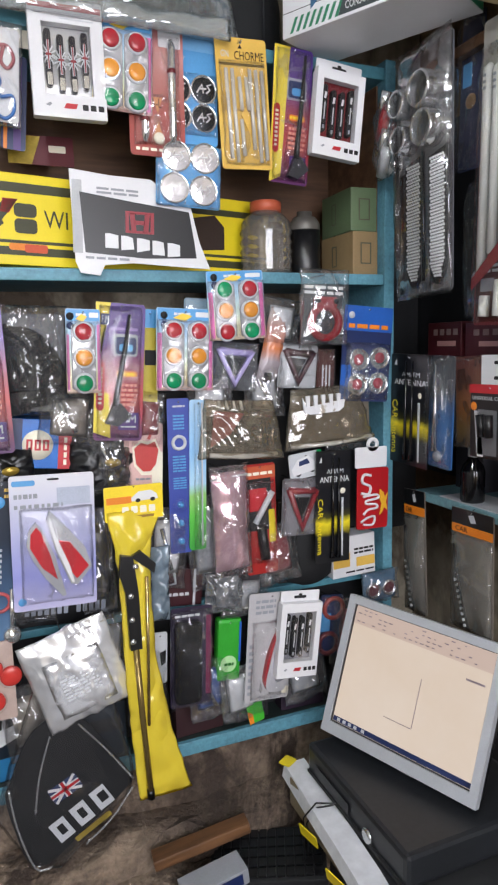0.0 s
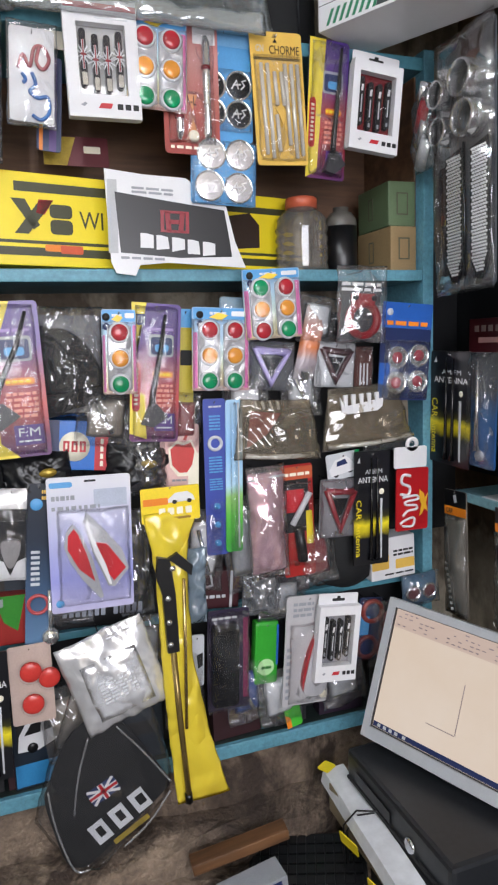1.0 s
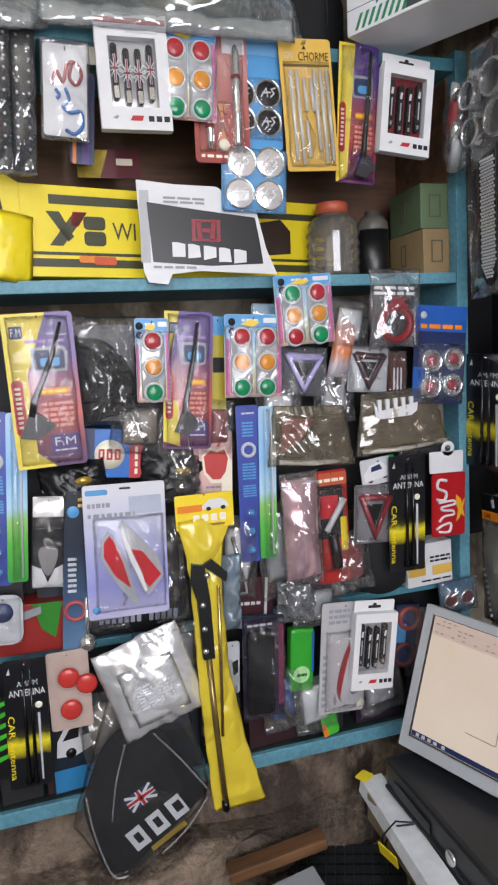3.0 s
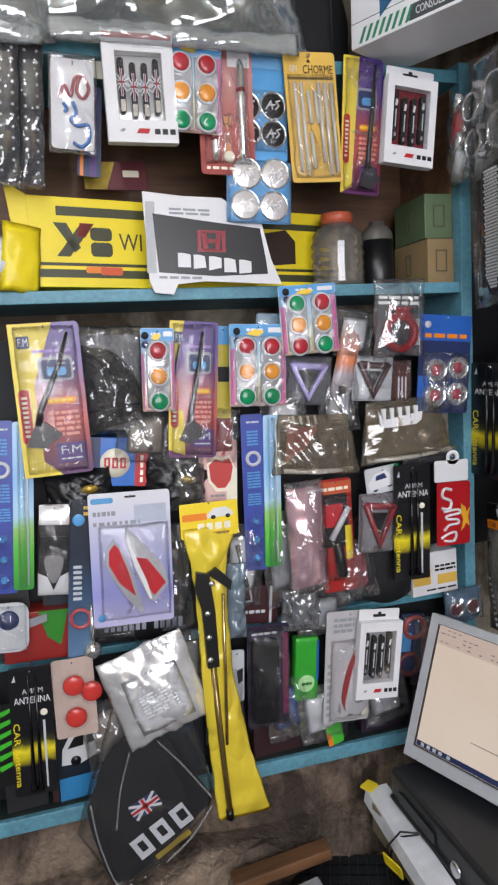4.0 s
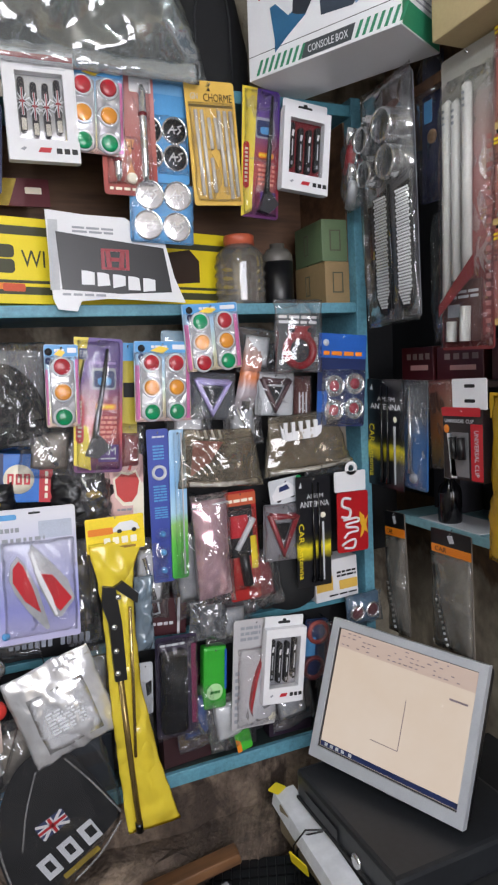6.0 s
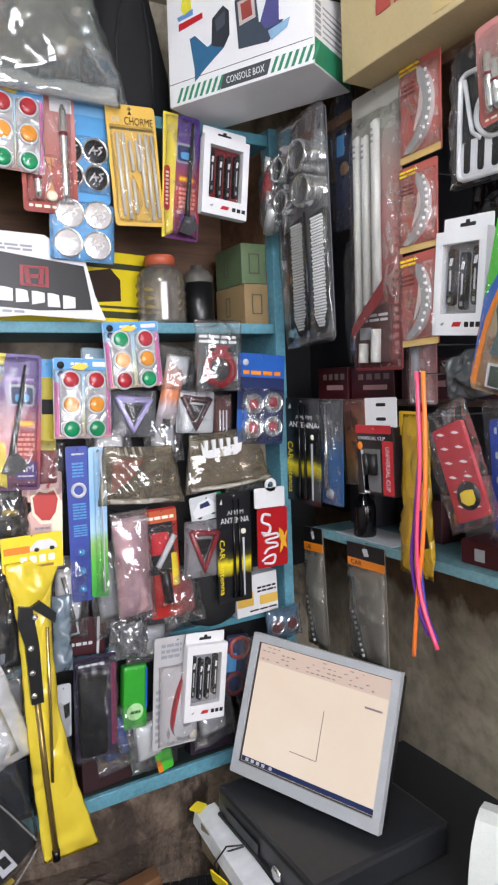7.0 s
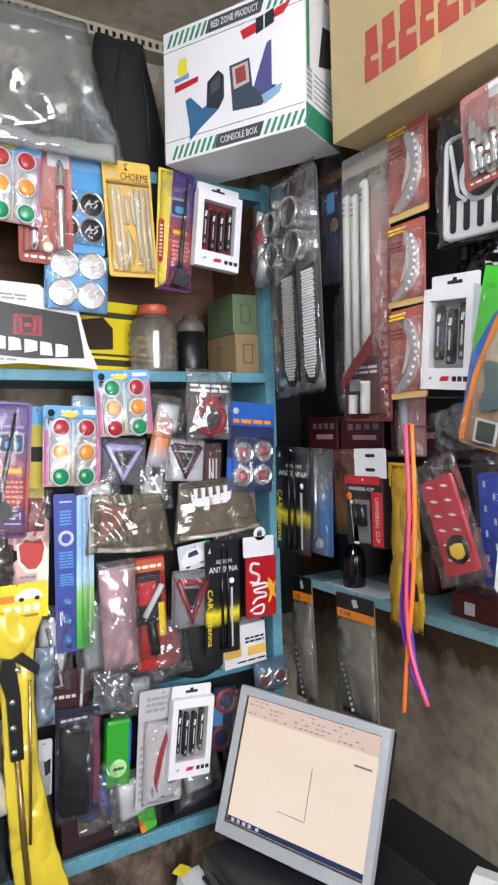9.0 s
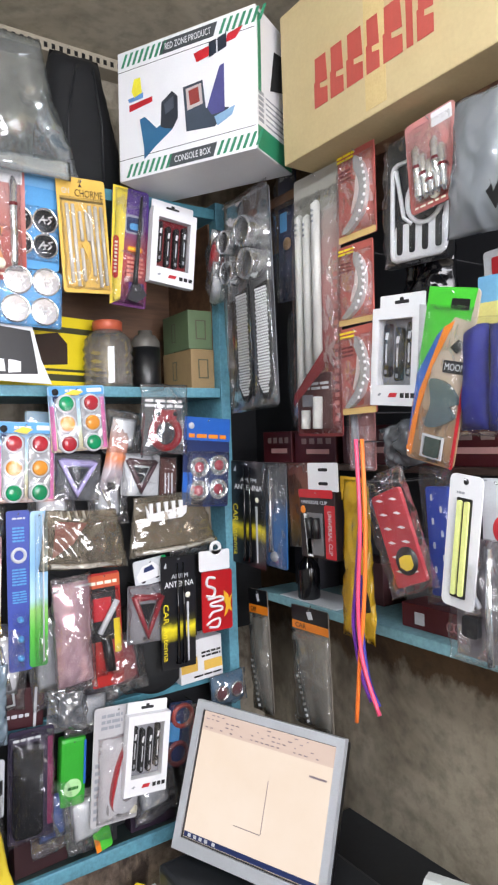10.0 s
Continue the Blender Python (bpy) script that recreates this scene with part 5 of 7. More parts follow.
part("bag", pillow(0.1, 0.635, 0.015, 8, 24, 70, 0.0032, long_taper, 0.3, z=-0.0625, freq=0.8), YBAG, it.e, "translucent yellow plastic bag")
part("bracket", prism([(-0.036, 0.17), (-0.012, 0.165), (-0.004, 0.09), (-0.002, -0.03), (-0.026, -0.03), (-0.03, 0.09), (-0.04, 0.13)], 0.014, -0.010), BLACK, it.e)
part("bracket", prism([(-0.016, 0.165), (0.03, 0.125), (0.034, 0.145), (0.004, 0.175)], 0.012, -0.011), BLACK, it.e)
for z in (0.145, 0.085, 0.035, -0.012):
    part("bolt", lathe([(0.0058, -0.023), (0.0058, -0.026), (0, -0.0275)], 12, Matrix.Translation((-0.02 if z < 0.1 else -0.008, 0, z))), CHROME, it.e)
part("aerial_mast", tube([(-0.014, -0.018, -0.03), (-0.008, -0.019, -0.18), (0.002, -0.017, -0.35)], 0.0065, 10), paint("8d7848", 0.22, 0.7), it.e, "bronze telescopic mast")
part("aerial_mast", tube([(0.014, -0.022, 0.12), (0.010, -0.023, -0.02), (0.004, -0.022, -0.2)], 0.0035, 8), paint("c9b27a", 0.25, 0.9), it.e, "thin brass coloured mast")
part("mast_tip", tube([(0.002, -0.014, -0.35), (0.003, -0.014, -0.372)], 0.008, 10), DSTEEL, it.e)

# silver foil bag and the mud flap under it
it = Item("foil_bag", "N", 1.495, 0.318, 1.008, 0.178, 0.200, 17, "crumpled silver foil bag with a pale printed label", "bag")
it.sack(FOIL, 21, 0.020, 0.007, freq=0.9)
part("label", pillow(0.115, 0.125, 0.002, 21, 10, 10, 0.001, None, 0.05, x=0.0, z=-0.01, y=-0.023), film("label_film", "ffffff", haze=0.3, wrinkle=0.4, scale=20, hazecol="e6e7ea"), it.e, "pale printed label")
it.bars(paint("d0d1d4", 0.5), 0.3, 0.44, 0.7, 0.7, 7, 54, 9, 4)
it.rod(FOIL, [(0.0, 0.12, -0.006), (0.5, 0.09, -0.012), (1.0, 0.1, -0.006)], 0.0035, "zip_seam")
it = Item("mud_flap", "N", 1.505, 0.292, 0.782, 0.268, 0.385, -4, "black mud flap with small flag and pale blocks in clear bag", "mud flap")
flap = [(0.22, 0.22), (0.54, 0.16), (0.93, 0.52), (0.96, 0.58), (0.93, 0.64), (0.42, 0.95), (0.28, 0.985), (0.18, 0.93), (0.09, 0.74), (0.03, 0.57), (0.06, 0.48)]
it.poly(paint("0a0b0f", 0.8, var=0.2), smooth_loop(flap), 1, 0.006, 0.003, "flap")
fx, fz = it.p(0.46, 0.565)
fg = part("flag", rr(0.062, 0.036, 0.0008, 0.001), paint("27365e", 0.5), it.e, "small union flag")
fg.matrix_basis = pose(fx, -0.0045, fz, 0, -30, 0)
for q, ww, hh, mm, dy in ((32, 0.068, 0.006, WHITE, 1), (-32, 0.068, 0.006, WHITE, 1), (0, 0.062, 0.012, WHITE, 2), (90, 0.036, 0.012, WHITE, 2), (0, 0.062, 0.006, RED, 3), (90, 0.036, 0.006, RED, 3)):
    part("flag_band", rr(ww, hh, 0.0005, 0.0005), mm, fg).matrix_basis = pose(0, -0.0008 - 0.0005 * dy, 0, 0, q, 0)
for i in range(3):
    x, z = it.p(0.44 + i * 0.15, 0.80 - i * 0.07)
    bl = part("pale_block", ring_slab(0.034, 0.05, 0.0008, 0.011, 0.009 - 0.004 * (i == 2), 0.012, 0.013), paint("c9cbd0", 0.5), it.e)
    bl.matrix_basis = pose(x, -0.004, z, 0, -33, 0)
x, z = it.p(0.68, 0.82)
part("gold_bar", rr(0.085, 0.012, 0.0008, 0.002), paint("9a8530", 0.5), it.e).matrix_basis = pose(x, -0.004, z, 0, -33, 0)
part("bag", pillow(0.27, 0.49, 0.014, 33, 26, 40, 0.0045, lambda v: (0.05 + 0.085 * min(1, v / 0.62) if v < 0.72 else 0.135 - 0.11 * (v - 0.72) / 0.28, 0.0 if v < 0.6 else -0.1 * (v - 0.6)), 0.2, z=0.045, freq=0.6), film("flap_film", haze=0.01, wrinkle=0.6, scale=5, gloss=0.08, veil=0.05, fine=0.01), it.e, "clear plastic bag")

FLAPFOLD = film("flap_fold", haze=0.22, wrinkle=0.4, scale=8, hazecol="c8cacc", veil=0.12)
for pts in ([(0.55, 0.2), (0.75, 0.36), (0.98, 0.57)], [(0.34, 0.24), (0.27, 0.45), (0.24, 0.66)], [(0.05, 0.5), (0.11, 0.72), (0.24, 0.97), (0.36, 0.99)], [(0.62, 0.9), (0.82, 0.78), (0.98, 0.62)]):
    it.rod(FLAPFOLD, curve_through([(a, b, -0.013) for a, b in pts]), 0.0022, "bag_fold")

# left end of the lower shelves
it = Item("shield_pack", "N", 1.55, 0.146, 1.305, 0.06, 0.182, -5.5, "black pack with a silver shield emblem", "car accessory", mat=BLACK)
it.panel(FOIL, 0.02, 0.0, 0.98, 0.22, 2, 0.003)
it.panel(DSTEEL, 0.1, 0.35, 0.9, 0.5, 2, 0.004)
it.poly(WHITE, [(0.0, 0.75), (0.3, 0.8), (0.5, 0.95), (0.7, 0.8), (1, 0.75), (1, 1), (0, 1)], 2)
it.poly(paint("b4b2b4", 0.2, 0.5), smooth_loop([(0.2, 0.58), (0.5, 0.55), (0.8, 0.58), (0.72, 0.75), (0.5, 0.86), (0.28, 0.75)]), 3, 0.008, name="shield_emblem")
it.blister(CLEAR, 0, 0, 1, 1, 0.016, 51, crumple=0.003)
it = Item("handle_strip", "N", 1.548, 0.191, 1.228, 0.048, 0.345, -5, "slate blue strip card with a red ring and a chrome knob", "car accessory", mat=gradient("slate_strip", ((0, "5f7f9f"), (0.35, "3f5876"), (0.7, "222c3c"), (1, "1c2430")), 2, 0.34))
it.bars(LGREY, 0.2, 0.38, 0.55, 0.6, 7, 2, 5, 1)
it.dome(SKY, 0.4, 0.12, 0.012, 0.002, "round_mark")
it.bars(AMBER, 0.6, 0.03, 0.95, 0.1, 2)
part("ring", lathe([(0.015, -0.002), (0.016, -0.006), (0.021, -0.006), (0.022, -0.002)], 20, Matrix.Translation((0, 0, -0.07))), paint("a8474a", 0.3), it.e)
it.dome(CHROME, 1.0, 0.9, 0.018, 0.014, "chrome_knob", 0.004)
it.rod(CHROME, [(0.95, 0.62, -0.006), (1.0, 0.9, -0.008)], 0.005, "chrome_stem")
it = Item("bulb_box", "N", 1.575, 0.118, 1.125, 0.17, 0.10, -2, "red carton with green corner", "box", hook=False)
part("carton", block(-0.085, 0.085, 0, 0.06, -0.053, 0.05, 0.002), paint("8a1f1a", 0.4), it.e)
it.poly(paint("2d7a26", 0.35), [(0.4, 0.0), (0.75, 0.0), (0.65, 0.75), (0.5, 0.55)], 2)
it.word("12V", LGREY, 0.78, 0.72, 0.93, 0.85, 2)
it.poly(GREY, [(0.25, 0.15), (0.5, 0.05), (0.5, 0.2), (0.3, 0.3)], 3, 0.004)
it = Item("round_card", "N", 1.55, 0.048, 1.16, 0.075, 0.10, -4, "pale rounded blister card", "card", mat=LGREY, r=0.02)
it.blister(CLEAR, 0.05, 0.05, 0.95, 0.95, 0.02, 61, crumple=0.004)
it.dome(NAVY, 0.5, 0.35, 0.02, 0.01, "blue_knob")
it = Item("disc_reflector_card", "N", 1.535, 0.160, 1.000, 0.082, 0.165, 0, "cream card with red disc reflectors", "car accessory", mat=paint("b5a096", 0.4))
for a, b in ((0.5, 0.34), (0.5, 0.75), (0.92, 0.45)):
    it.dome(paint("c23a34", 0.25), a, b, 0.021, 0.006, "red_disc", 0.003)
    it.turned(CLEAR, a, b, [(0.025, 0), (0.024, -0.008), (0.021, -0.012)], "blister_cup")
bx = thing("toy_box", pose(0.18, 1.60, 0.739, 0, 0, 4), "blue carton printed with a white van", "box")
part("carton", block(-0.07, 0.06, 0.0, 0.09, 0.0, 0.185, 0.002), paint("17222e", 0.4), bx)
part("blue_panel", rr(0.125, 0.05, 0.0006, 0.001, -0.005, 0.03), paint("2f7db0", 0.4), bx)
part("dark_panel", rr(0.12, 0.07, 0.0006, 0.001, 0.0, 0.13), MATT, bx)
vp = [(-0.06, 0.085), (-0.056, 0.12), (-0.035, 0.155), (0.03, 0.175), (0.058, 0.172), (0.058, 0.112), (-0.02, 0.082)]
part("van_picture", prism(vp, 0.0008, -0.0007), WHITE, bx)
part("van_window", prism([(-0.045, 0.12), (-0.03, 0.143), (-0.01, 0.145), (-0.012, 0.122)], 0.0006, -0.0016), BLACK, bx)
part("van_window", prism([(-0.005, 0.123), (-0.003, 0.147), (0.045, 0.156), (0.047, 0.132)], 0.0006, -0.0016), BLACK, bx)
for x, z in ((-0.03, 0.09), (0.032, 0.112)):
    part("van_wheel", lathe([(0.011, 0), (0.011, -0.001), (0, -0.001)], 16, Matrix.Translation((x, -0.0016, z))), BLACK, bx)
cup = thing("cup", pose(0.24, 1.61, 0.739), "small dark green plastic cup on the lower shelf", "cup")
part("body", lathe([(0, 0), (0.024, 0), (0.03, 0.045), (0.027, 0.045), (0.022, 0.004)], 20, UP), paint("24433c", 0.35), cup)
it = Item("green_print_bag", "N", 1.53, 0.005, 0.93, 0.06, 0.17, -2, "black bag with green scrawled print", "bag", mat=BLACK)
for i in range(6):
    it.poly(LIME, [(0.55, 0.1 + i * 0.13), (0.98, 0.05 + i * 0.13), (0.98, 0.1 + i * 0.13), (0.6, 0.16 + i * 0.13)], 2)

AERIAL = gradient("black_aerial_card", ((0, "15161a"), (0.30, "15161a"), (0.36, "b8a81e"), (0.42, "e0cf2a"), (0.48, "3a3818"), (0.54, "121318"), (1, "121318")), 2, 0.265)


def antenna_card(wall, off, u, v, w, h, roll, label):
    it = Item("antenna_card", wall, off, u, v, w, h, roll, label, "car accessory", "black antenna cards", mat=AERIAL, r=0.003)
    it.panel(BLACK, 0.02, 0.0, 0.98, 0.02)
    it.word("AM/FM", LGREY, 0.3, 0.16, 0.78, 0.2)
    it.word("ANTENNA", WHITE, 0.1, 0.225, 0.95, 0.275)
    it.dome(CREAM, 0.78, 0.36, 0.007, 0.001, "round_mark")
    it.word("CAR Antenna", YELLOW, 0.05, 0.42, 0.2, 0.92, 2, -90)
    it.poly(LGREY, [(0.08, 0.1), (0.16, 0.1), (0.14, 0.05)], 2)
    it.poly(LGREY, [(0.74, 0.42), (0.8, 0.42), (0.8, 0.95), (0.76, 0.95)], 2)
    for a in (0.45, 0.62):
        it.rod(GLOSSB, [(a, 0.06, -0.005), (a + 0.01, 0.5, -0.006), (a + 0.01, 0.88, -0.006), (a, 0.95, -0.006)], [0.002, 0.003, 0.0045, 0.007], "antenna_rod")
    return it


antenna_card("N", 1.53, 0.928, 1.269, 0.091, 0.268, -1.1, "black card with a yellow glow and two black antenna rods")
antenna_card("N", 1.52, 0.076, 0.954, 0.080, 0.265, -1.9, "black antenna card with a yellow glow above the lower shelf")
antenna_card("E", 1.12, -1.505, 1.488, 0.145, 0.264, -1.3, "black antenna card with a yellow glow, beside a blue pack")

# middle of the lower shelves
it = Item("pink_pouch", "N", 1.53, 0.669, 1.268, 0.088, 0.243, 1.5, "shiny pink foil pouch in a clear zip bag", "packet")
it.sack(PFOIL, 25, 0.022, 0.004, -0.08, "pouch", 2.2, None, 0.45)
it.sack(BAG, 26, 0.024, 0.007, 0.04)
it.rod(LGREY, [(0.02, 0.1, -0.008), (0.98, 0.08, -0.008)], 0.0025, "zip")
it = Item("fuse_card", "N", 1.552, 0.753, 1.256, 0.076, 0.258, 1.1, "red and black blister card with a car tool", "car accessory", mat=paint("9c1f1c", 0.35))
it.panel(MATT, 0.0, 0.1, 0.85, 0.6, 1)
it.panel(paint("b5502c"), 0.0, 0.02, 1, 0.13, 2)
it.panel(RED, 0.1, 0.22, 0.7, 0.42, 2)
it.bars(CREAM, 0.05, 0.06, 0.9, 0.11, 1, 3, 5, 4)
it.rod(LGREY, [(0.85, 0.25, -0.01), (0.25, 0.52, -0.01)], 0.007, "pale_tool")
it.panel(YELLOW, 0.75, 0.42, 0.95, 0.72, 2)
it.rod(BLACK, [(0.45, 0.55, -0.01), (0.55, 0.85, -0.01)], 0.012, "black_tool")
it.blister(CLEAR, 0.05, 0.15, 0.95, 0.9, 0.02, 71, crumple=0.004)
it = Item("moustache_card", "N", 1.54, 1.043, 1.275, 0.088, 0.150, -1, "red card with white script strokes and a yellow moustache", "car accessory", mat=paint("a5161d", 0.3), hook=False)
sc = [(0.42, 0.12), (0.2, 0.1), (0.15, 0.22), (0.4, 0.3), (0.35, 0.42), (0.12, 0.4)]
it.rod(WHITE, curve_through([(a, b, -0.002) for a, b in sc]), 0.0035, "white_script")
it.rod(WHITE, curve_through([(0.18, 0.46, -0.002), (0.6, 0.44, -0.002), (0.66, 0.5, -0.002), (0.3, 0.53, -0.002), (0.3, 0.58, -0.002), (0.6, 0.6, -0.002), (0.62, 0.66, -0.002), (0.35, 0.68, -0.002), (0.2, 0.76, -0.002)]), 0.003, "white_script")
it.rod(WHITE, curve_through([(0.12, 0.88, -0.002), (0.3, 0.82, -0.002), (0.55, 0.8, -0.002), (0.5, 0.93, -0.002), (0.2, 0.92, -0.002)]), 0.003, "white_script")
it.poly(paint("d9a42a", 0.35), [(0.72, 0.35), (0.85, 0.42), (0.88, 0.5), (0.98, 0.42), (0.92, 0.58), (0.98, 0.72), (0.86, 0.66), (0.8, 0.74), (0.72, 0.78), (0.78, 0.6), (0.7, 0.5)], 2, 0.002, name="yellow_moustache")
part("hanger", rr(0.088, 0.05, 0.003, 0.004, -0.008, 0.102), WHITE, it.e, "white card hanger")
part("hanger_loop", lathe([(0.008, 0), (0.008, -0.003), (0.017, -0.003), (0.017, 0), (0.008, 0)], 24, Matrix.Translation((-0.004, 0, 0.133))), WHITE, it.e)
part("hook", tube([(-0.004, -0.006, 0.136), (-0.004, 0.115, 0.14)], 0.0014, 6), STEEL, it.e)
bx = Item("styling_box", "N", 1.575, 1.012, 1.125, 0.123, 0.104, 1.7, "white carton with orange sweets printed, on the middle shelf", "box", hook=False)
part("carton", block(-0.061, 0.061, 0, 0.06, -0.052, 0.052, 0.002), WHITE, bx.e)
bx.panel(AMBER, 0.55, 0.55, 0.98, 0.78, 2)
bx.dome(ORANGE, 0.7, 0.66, 0.011, 0.001, "printed_disc")
bx.dome(ORANGE, 0.88, 0.66, 0.011, 0.001, "printed_disc")
bx.panel(AMBER, 0.02, 0.4, 0.4, 0.75, 2)
bx.bars(BLACK, 0.5, 0.3, 0.95, 0.48, 2, 2, 4, 3)
bx.bars(BLACK, 0.3, 0.85, 0.95, 0.92, 1, 2, 4, 2)
disc = thing("black_disc", pose(0.895, 1.592, 1.15, 6, 0, 0), "round black rubber disc behind the cards", "car accessory")
part("disc", lathe([(0.09, 0.012), (0.092, 0.0), (0.085, -0.012), (0.03, -0.02), (0, -0.018)], 32), MATT, disc)
it = Item("wing_pack", "N", 1.538, 0.760, 0.952, 0.112, 0.262, -4.5, "pale grey blister card with red and white wing reflectors", "car accessory", mat=paint("b0aeb0", 0.4))
it.poly(paint("9a2028", 0.3), smooth_loop([(0.75, 0.3), (0.5, 0.5), (0.38, 0.78), (0.5, 0.88), (0.7, 0.7), (0.85, 0.45)]), 1, 0.012, 0.0, "red_lens")
it.poly(paint("d8d8dc", 0.16, 0.4), smooth_loop([(0.62, 0.42), (0.47, 0.68), (0.44, 0.88), (0.8, 0.9), (0.92, 0.78), (0.62, 0.8)]), 1, 0.014, 0.0, "white_lens")
it.bars(GREY, 0.15, 0.05, 0.6, 0.2, 3, 2, 8, 3)
it.bars(GREY, 0.05, 0.45, 0.15, 0.95, 8, 2, 8, 1)
it.dome(CREAM, 0.92, 0.93, 0.01, 0.002, "round_tab")
it.blister(CLEAR, 0.1, 0.25, 0.98, 0.98, 0.024, 81, crumple=0.003)
bx = Item("box", "N", 1.56, 0.668, 0.952, 0.06, 0.15, -3.8, "bright green rounded pack with a pale round mark", "box")
part("carton", block(-0.028, 0.03, 0, 0.03, -0.075, 0.075, 0.008), paint("2f9a2c", 0.35), bx.e)
bx.dome(paint("a9d69a"), 0.5, 0.72, 0.02, 0.0012, "printed_disc")
bx.bars(paint("1d6a1e"), 0.3, 0.68, 0.7, 0.76, 1, 4, 2, 3)
bx.panel(BLUE, 0.9, 0.05, 0.98, 0.7, 1)
it = Item("mirror_pack", "N", 1.54, 0.571, 0.966, 0.095, 0.232, -2.5, "black rear mirror in a shiny clear pack with purple edge", "car accessory", mat=paint("2a2238", 0.35))
it.panel(GLOSSB, 0.08, 0.12, 0.72, 0.94, 2, 0.014, 0.012, "mirror")
it.panel(paint("7a2a50", 0.35), 0.86, 0.1, 0.98, 0.9, 2)
it.bars(LGREY, 0.1, 0.06, 0.7, 0.1, 1, 3, 4)
it.blister(CLEAR, 0, 0.02, 1, 1, 0.026, 91, crumple=0.006)
it = Item("grey_sachet", "N", 1.55, 0.655, 1.10, 0.09, 0.092, -4, "crumpled grey clear bag with a dark part", "bag")
part("content", rr(0.05, 0.07, 0.006, 0.004, 0.01, 0.0, 0.004), GREY, it.e)
it.sack(SMOKE, 95, 0.014, 0.010)
it = Item("dark_red_box", "N", 1.578, 0.565, 1.115, 0.10, 0.085, -5, "dark maroon carton with pale bars", "box", hook=False)
part("carton", block(-0.05, 0.05, 0, 0.06, -0.043, 0.043, 0.002), paint("3a161c", 0.4), it.e)
it.bars(LGREY, 0.05, 0.6, 0.7, 0.75, 1, 2, 4, 4)
it.rod(LGREY, [(0.3, 0.05, -0.006), (0.35, 0.35, -0.006), (0.1, 0.4, -0.006)], 0.003, "white_clip")
it.panel(LGREY, 0.78, 0.0, 0.84, 1, 2)
it = Item("black_box", "N", 1.578, 0.315, 1.118, 0.20, 0.075, -4.5, "black carton with a row of pale block marks", "box", hook=False)
part("carton", block(-0.1, 0.1, 0, 0.06, -0.04, 0.037, 0.002), BLACK, it.e)
for i in range(13):
    if i != 7:
        it.panel(paint("9aa0ad"), 0.08 + i * 0.065, 0.42, 0.08 + i * 0.065 + 0.045, 0.72, 2)
it = Item("ring_card", "N", 1.57, 0.939, 0.958, 0.062, 0.155, -7, "blue card with an orange red ring", "car accessory", mat=NAVY)
part("ring", lathe([(0.02, -0.003), (0.022, -0.009), (0.029, -0.009), (0.031, -0.003)], 22, Matrix.Translation((0.004, 0, 0.045))), paint("8e3a34", 0.35), it.e)
part("ring", lathe([(0.02, -0.003), (0.022, -0.009), (0.029, -0.009), (0.031, -0.003)], 22, Matrix.Translation((-0.002, 0, -0.045))), paint("6e2a30", 0.35), it.e)
it.panel(SKY, 0.0, 0.3, 0.5, 0.6, 2)
it.blister(CLEAR, 0, 0, 1, 1, 0.018, 97, crumple=0.005)
it = Item("lamp_pair_pack", "N", 1.56, 1.077, 1.042, 0.095, 0.075, 2, "clear pack with two chrome lamp caps with red centres", "car accessory", mat=paint("3f5f78"), hook=False)
for a in (0.28, 0.76):
    it.turned(CHROME, a, 0.6, [(0.015, -0.006), (0.018, -0.012), (0.021, -0.008), (0.021, 0)], "cap_rim")
    it.turned(MAROON, a, 0.6, [(0, -0.008), (0.015, -0.006)], "cap_face")
it.sack(BAG, 98, 0.02, 0.006, 0.1)
it = Item("pale_sleeve", "N", 1.54, 0.507, 1.15, 0.04, 0.165, -2, "pale blue plastic sleeve with a chrome end", "packet")
it.sack(film("pale_blue_bag", "b8c8d4", haze=0.4, wrinkle=0.9, scale=14, hazecol="9fb2c0"), 99, 0.012, 0.008)
it.dome(CHROME, 0.55, 0.9, 0.012, 0.010, "chrome_end")
it = Item("white_slip", "N", 1.565, 0.505, 0.965, 0.035, 0.12, -3, "white slip card hanging by the aerial bag", "card", mat=LGREY)
it.poly(BLACK, [(0.5, 0.4), (0.9, 0.35), (0.9, 0.6), (0.6, 0.65)], 2)
it = Item("yellow_pack", "N", 1.572, 0.515, 1.624, 0.035, 0.21, -3, "narrow yellow pack behind the purple card", "packet", mat=paint("b5a32e"))
it.panel(SKY, 0, 0, 1, 0.18)
it.panel(MATT, 0.2, 0.4, 0.9, 0.55)
it = Item("blue_card", "N", 1.575, 0.66, 1.72, 0.13, 0.06, -3, "pale blue folded card tucked under the shelf", "card", mat=paint("8aa6b8"))
it.sack(BAG, 103, 0.008, 0.004)
it = Item("green_tag", "N", 1.57, 0.735, 0.775, 0.04, 0.05, 10, "small green and orange tag on the lower shelf", "tag", mat=LIME, hook=False)
it.poly(ORANGE, [(0, 0.3), (0.3, 0.5), (0.3, 1), (0, 1)], 2)
for uu, vv, rl in ((0.402, 1.408, -6), (0.205, 1.405, 4)):
    it = Item("black_pouch", "N", 1.578, uu, vv, 0.13, 0.10, rl, "crumpled glossy black pouch with a small gold badge", "bag", "black pouches")
    it.sack(foil("black_crumple", "101114", 0.35, 0.0, 9, 0.4), 160 + int(uu * 100), 0.02, 0.008, freq=1.2)
    part("badge", lathe([(0.011, 0), (0.011, -0.002), (0.0, -0.003)], 18), paint("a58a3a", 0.3, 0.5), it.e, "gold badge").matrix_basis = pose(0.02, -0.026, 0.012) @ Matrix.Diagonal((1.5, 1, 0.8, 1))
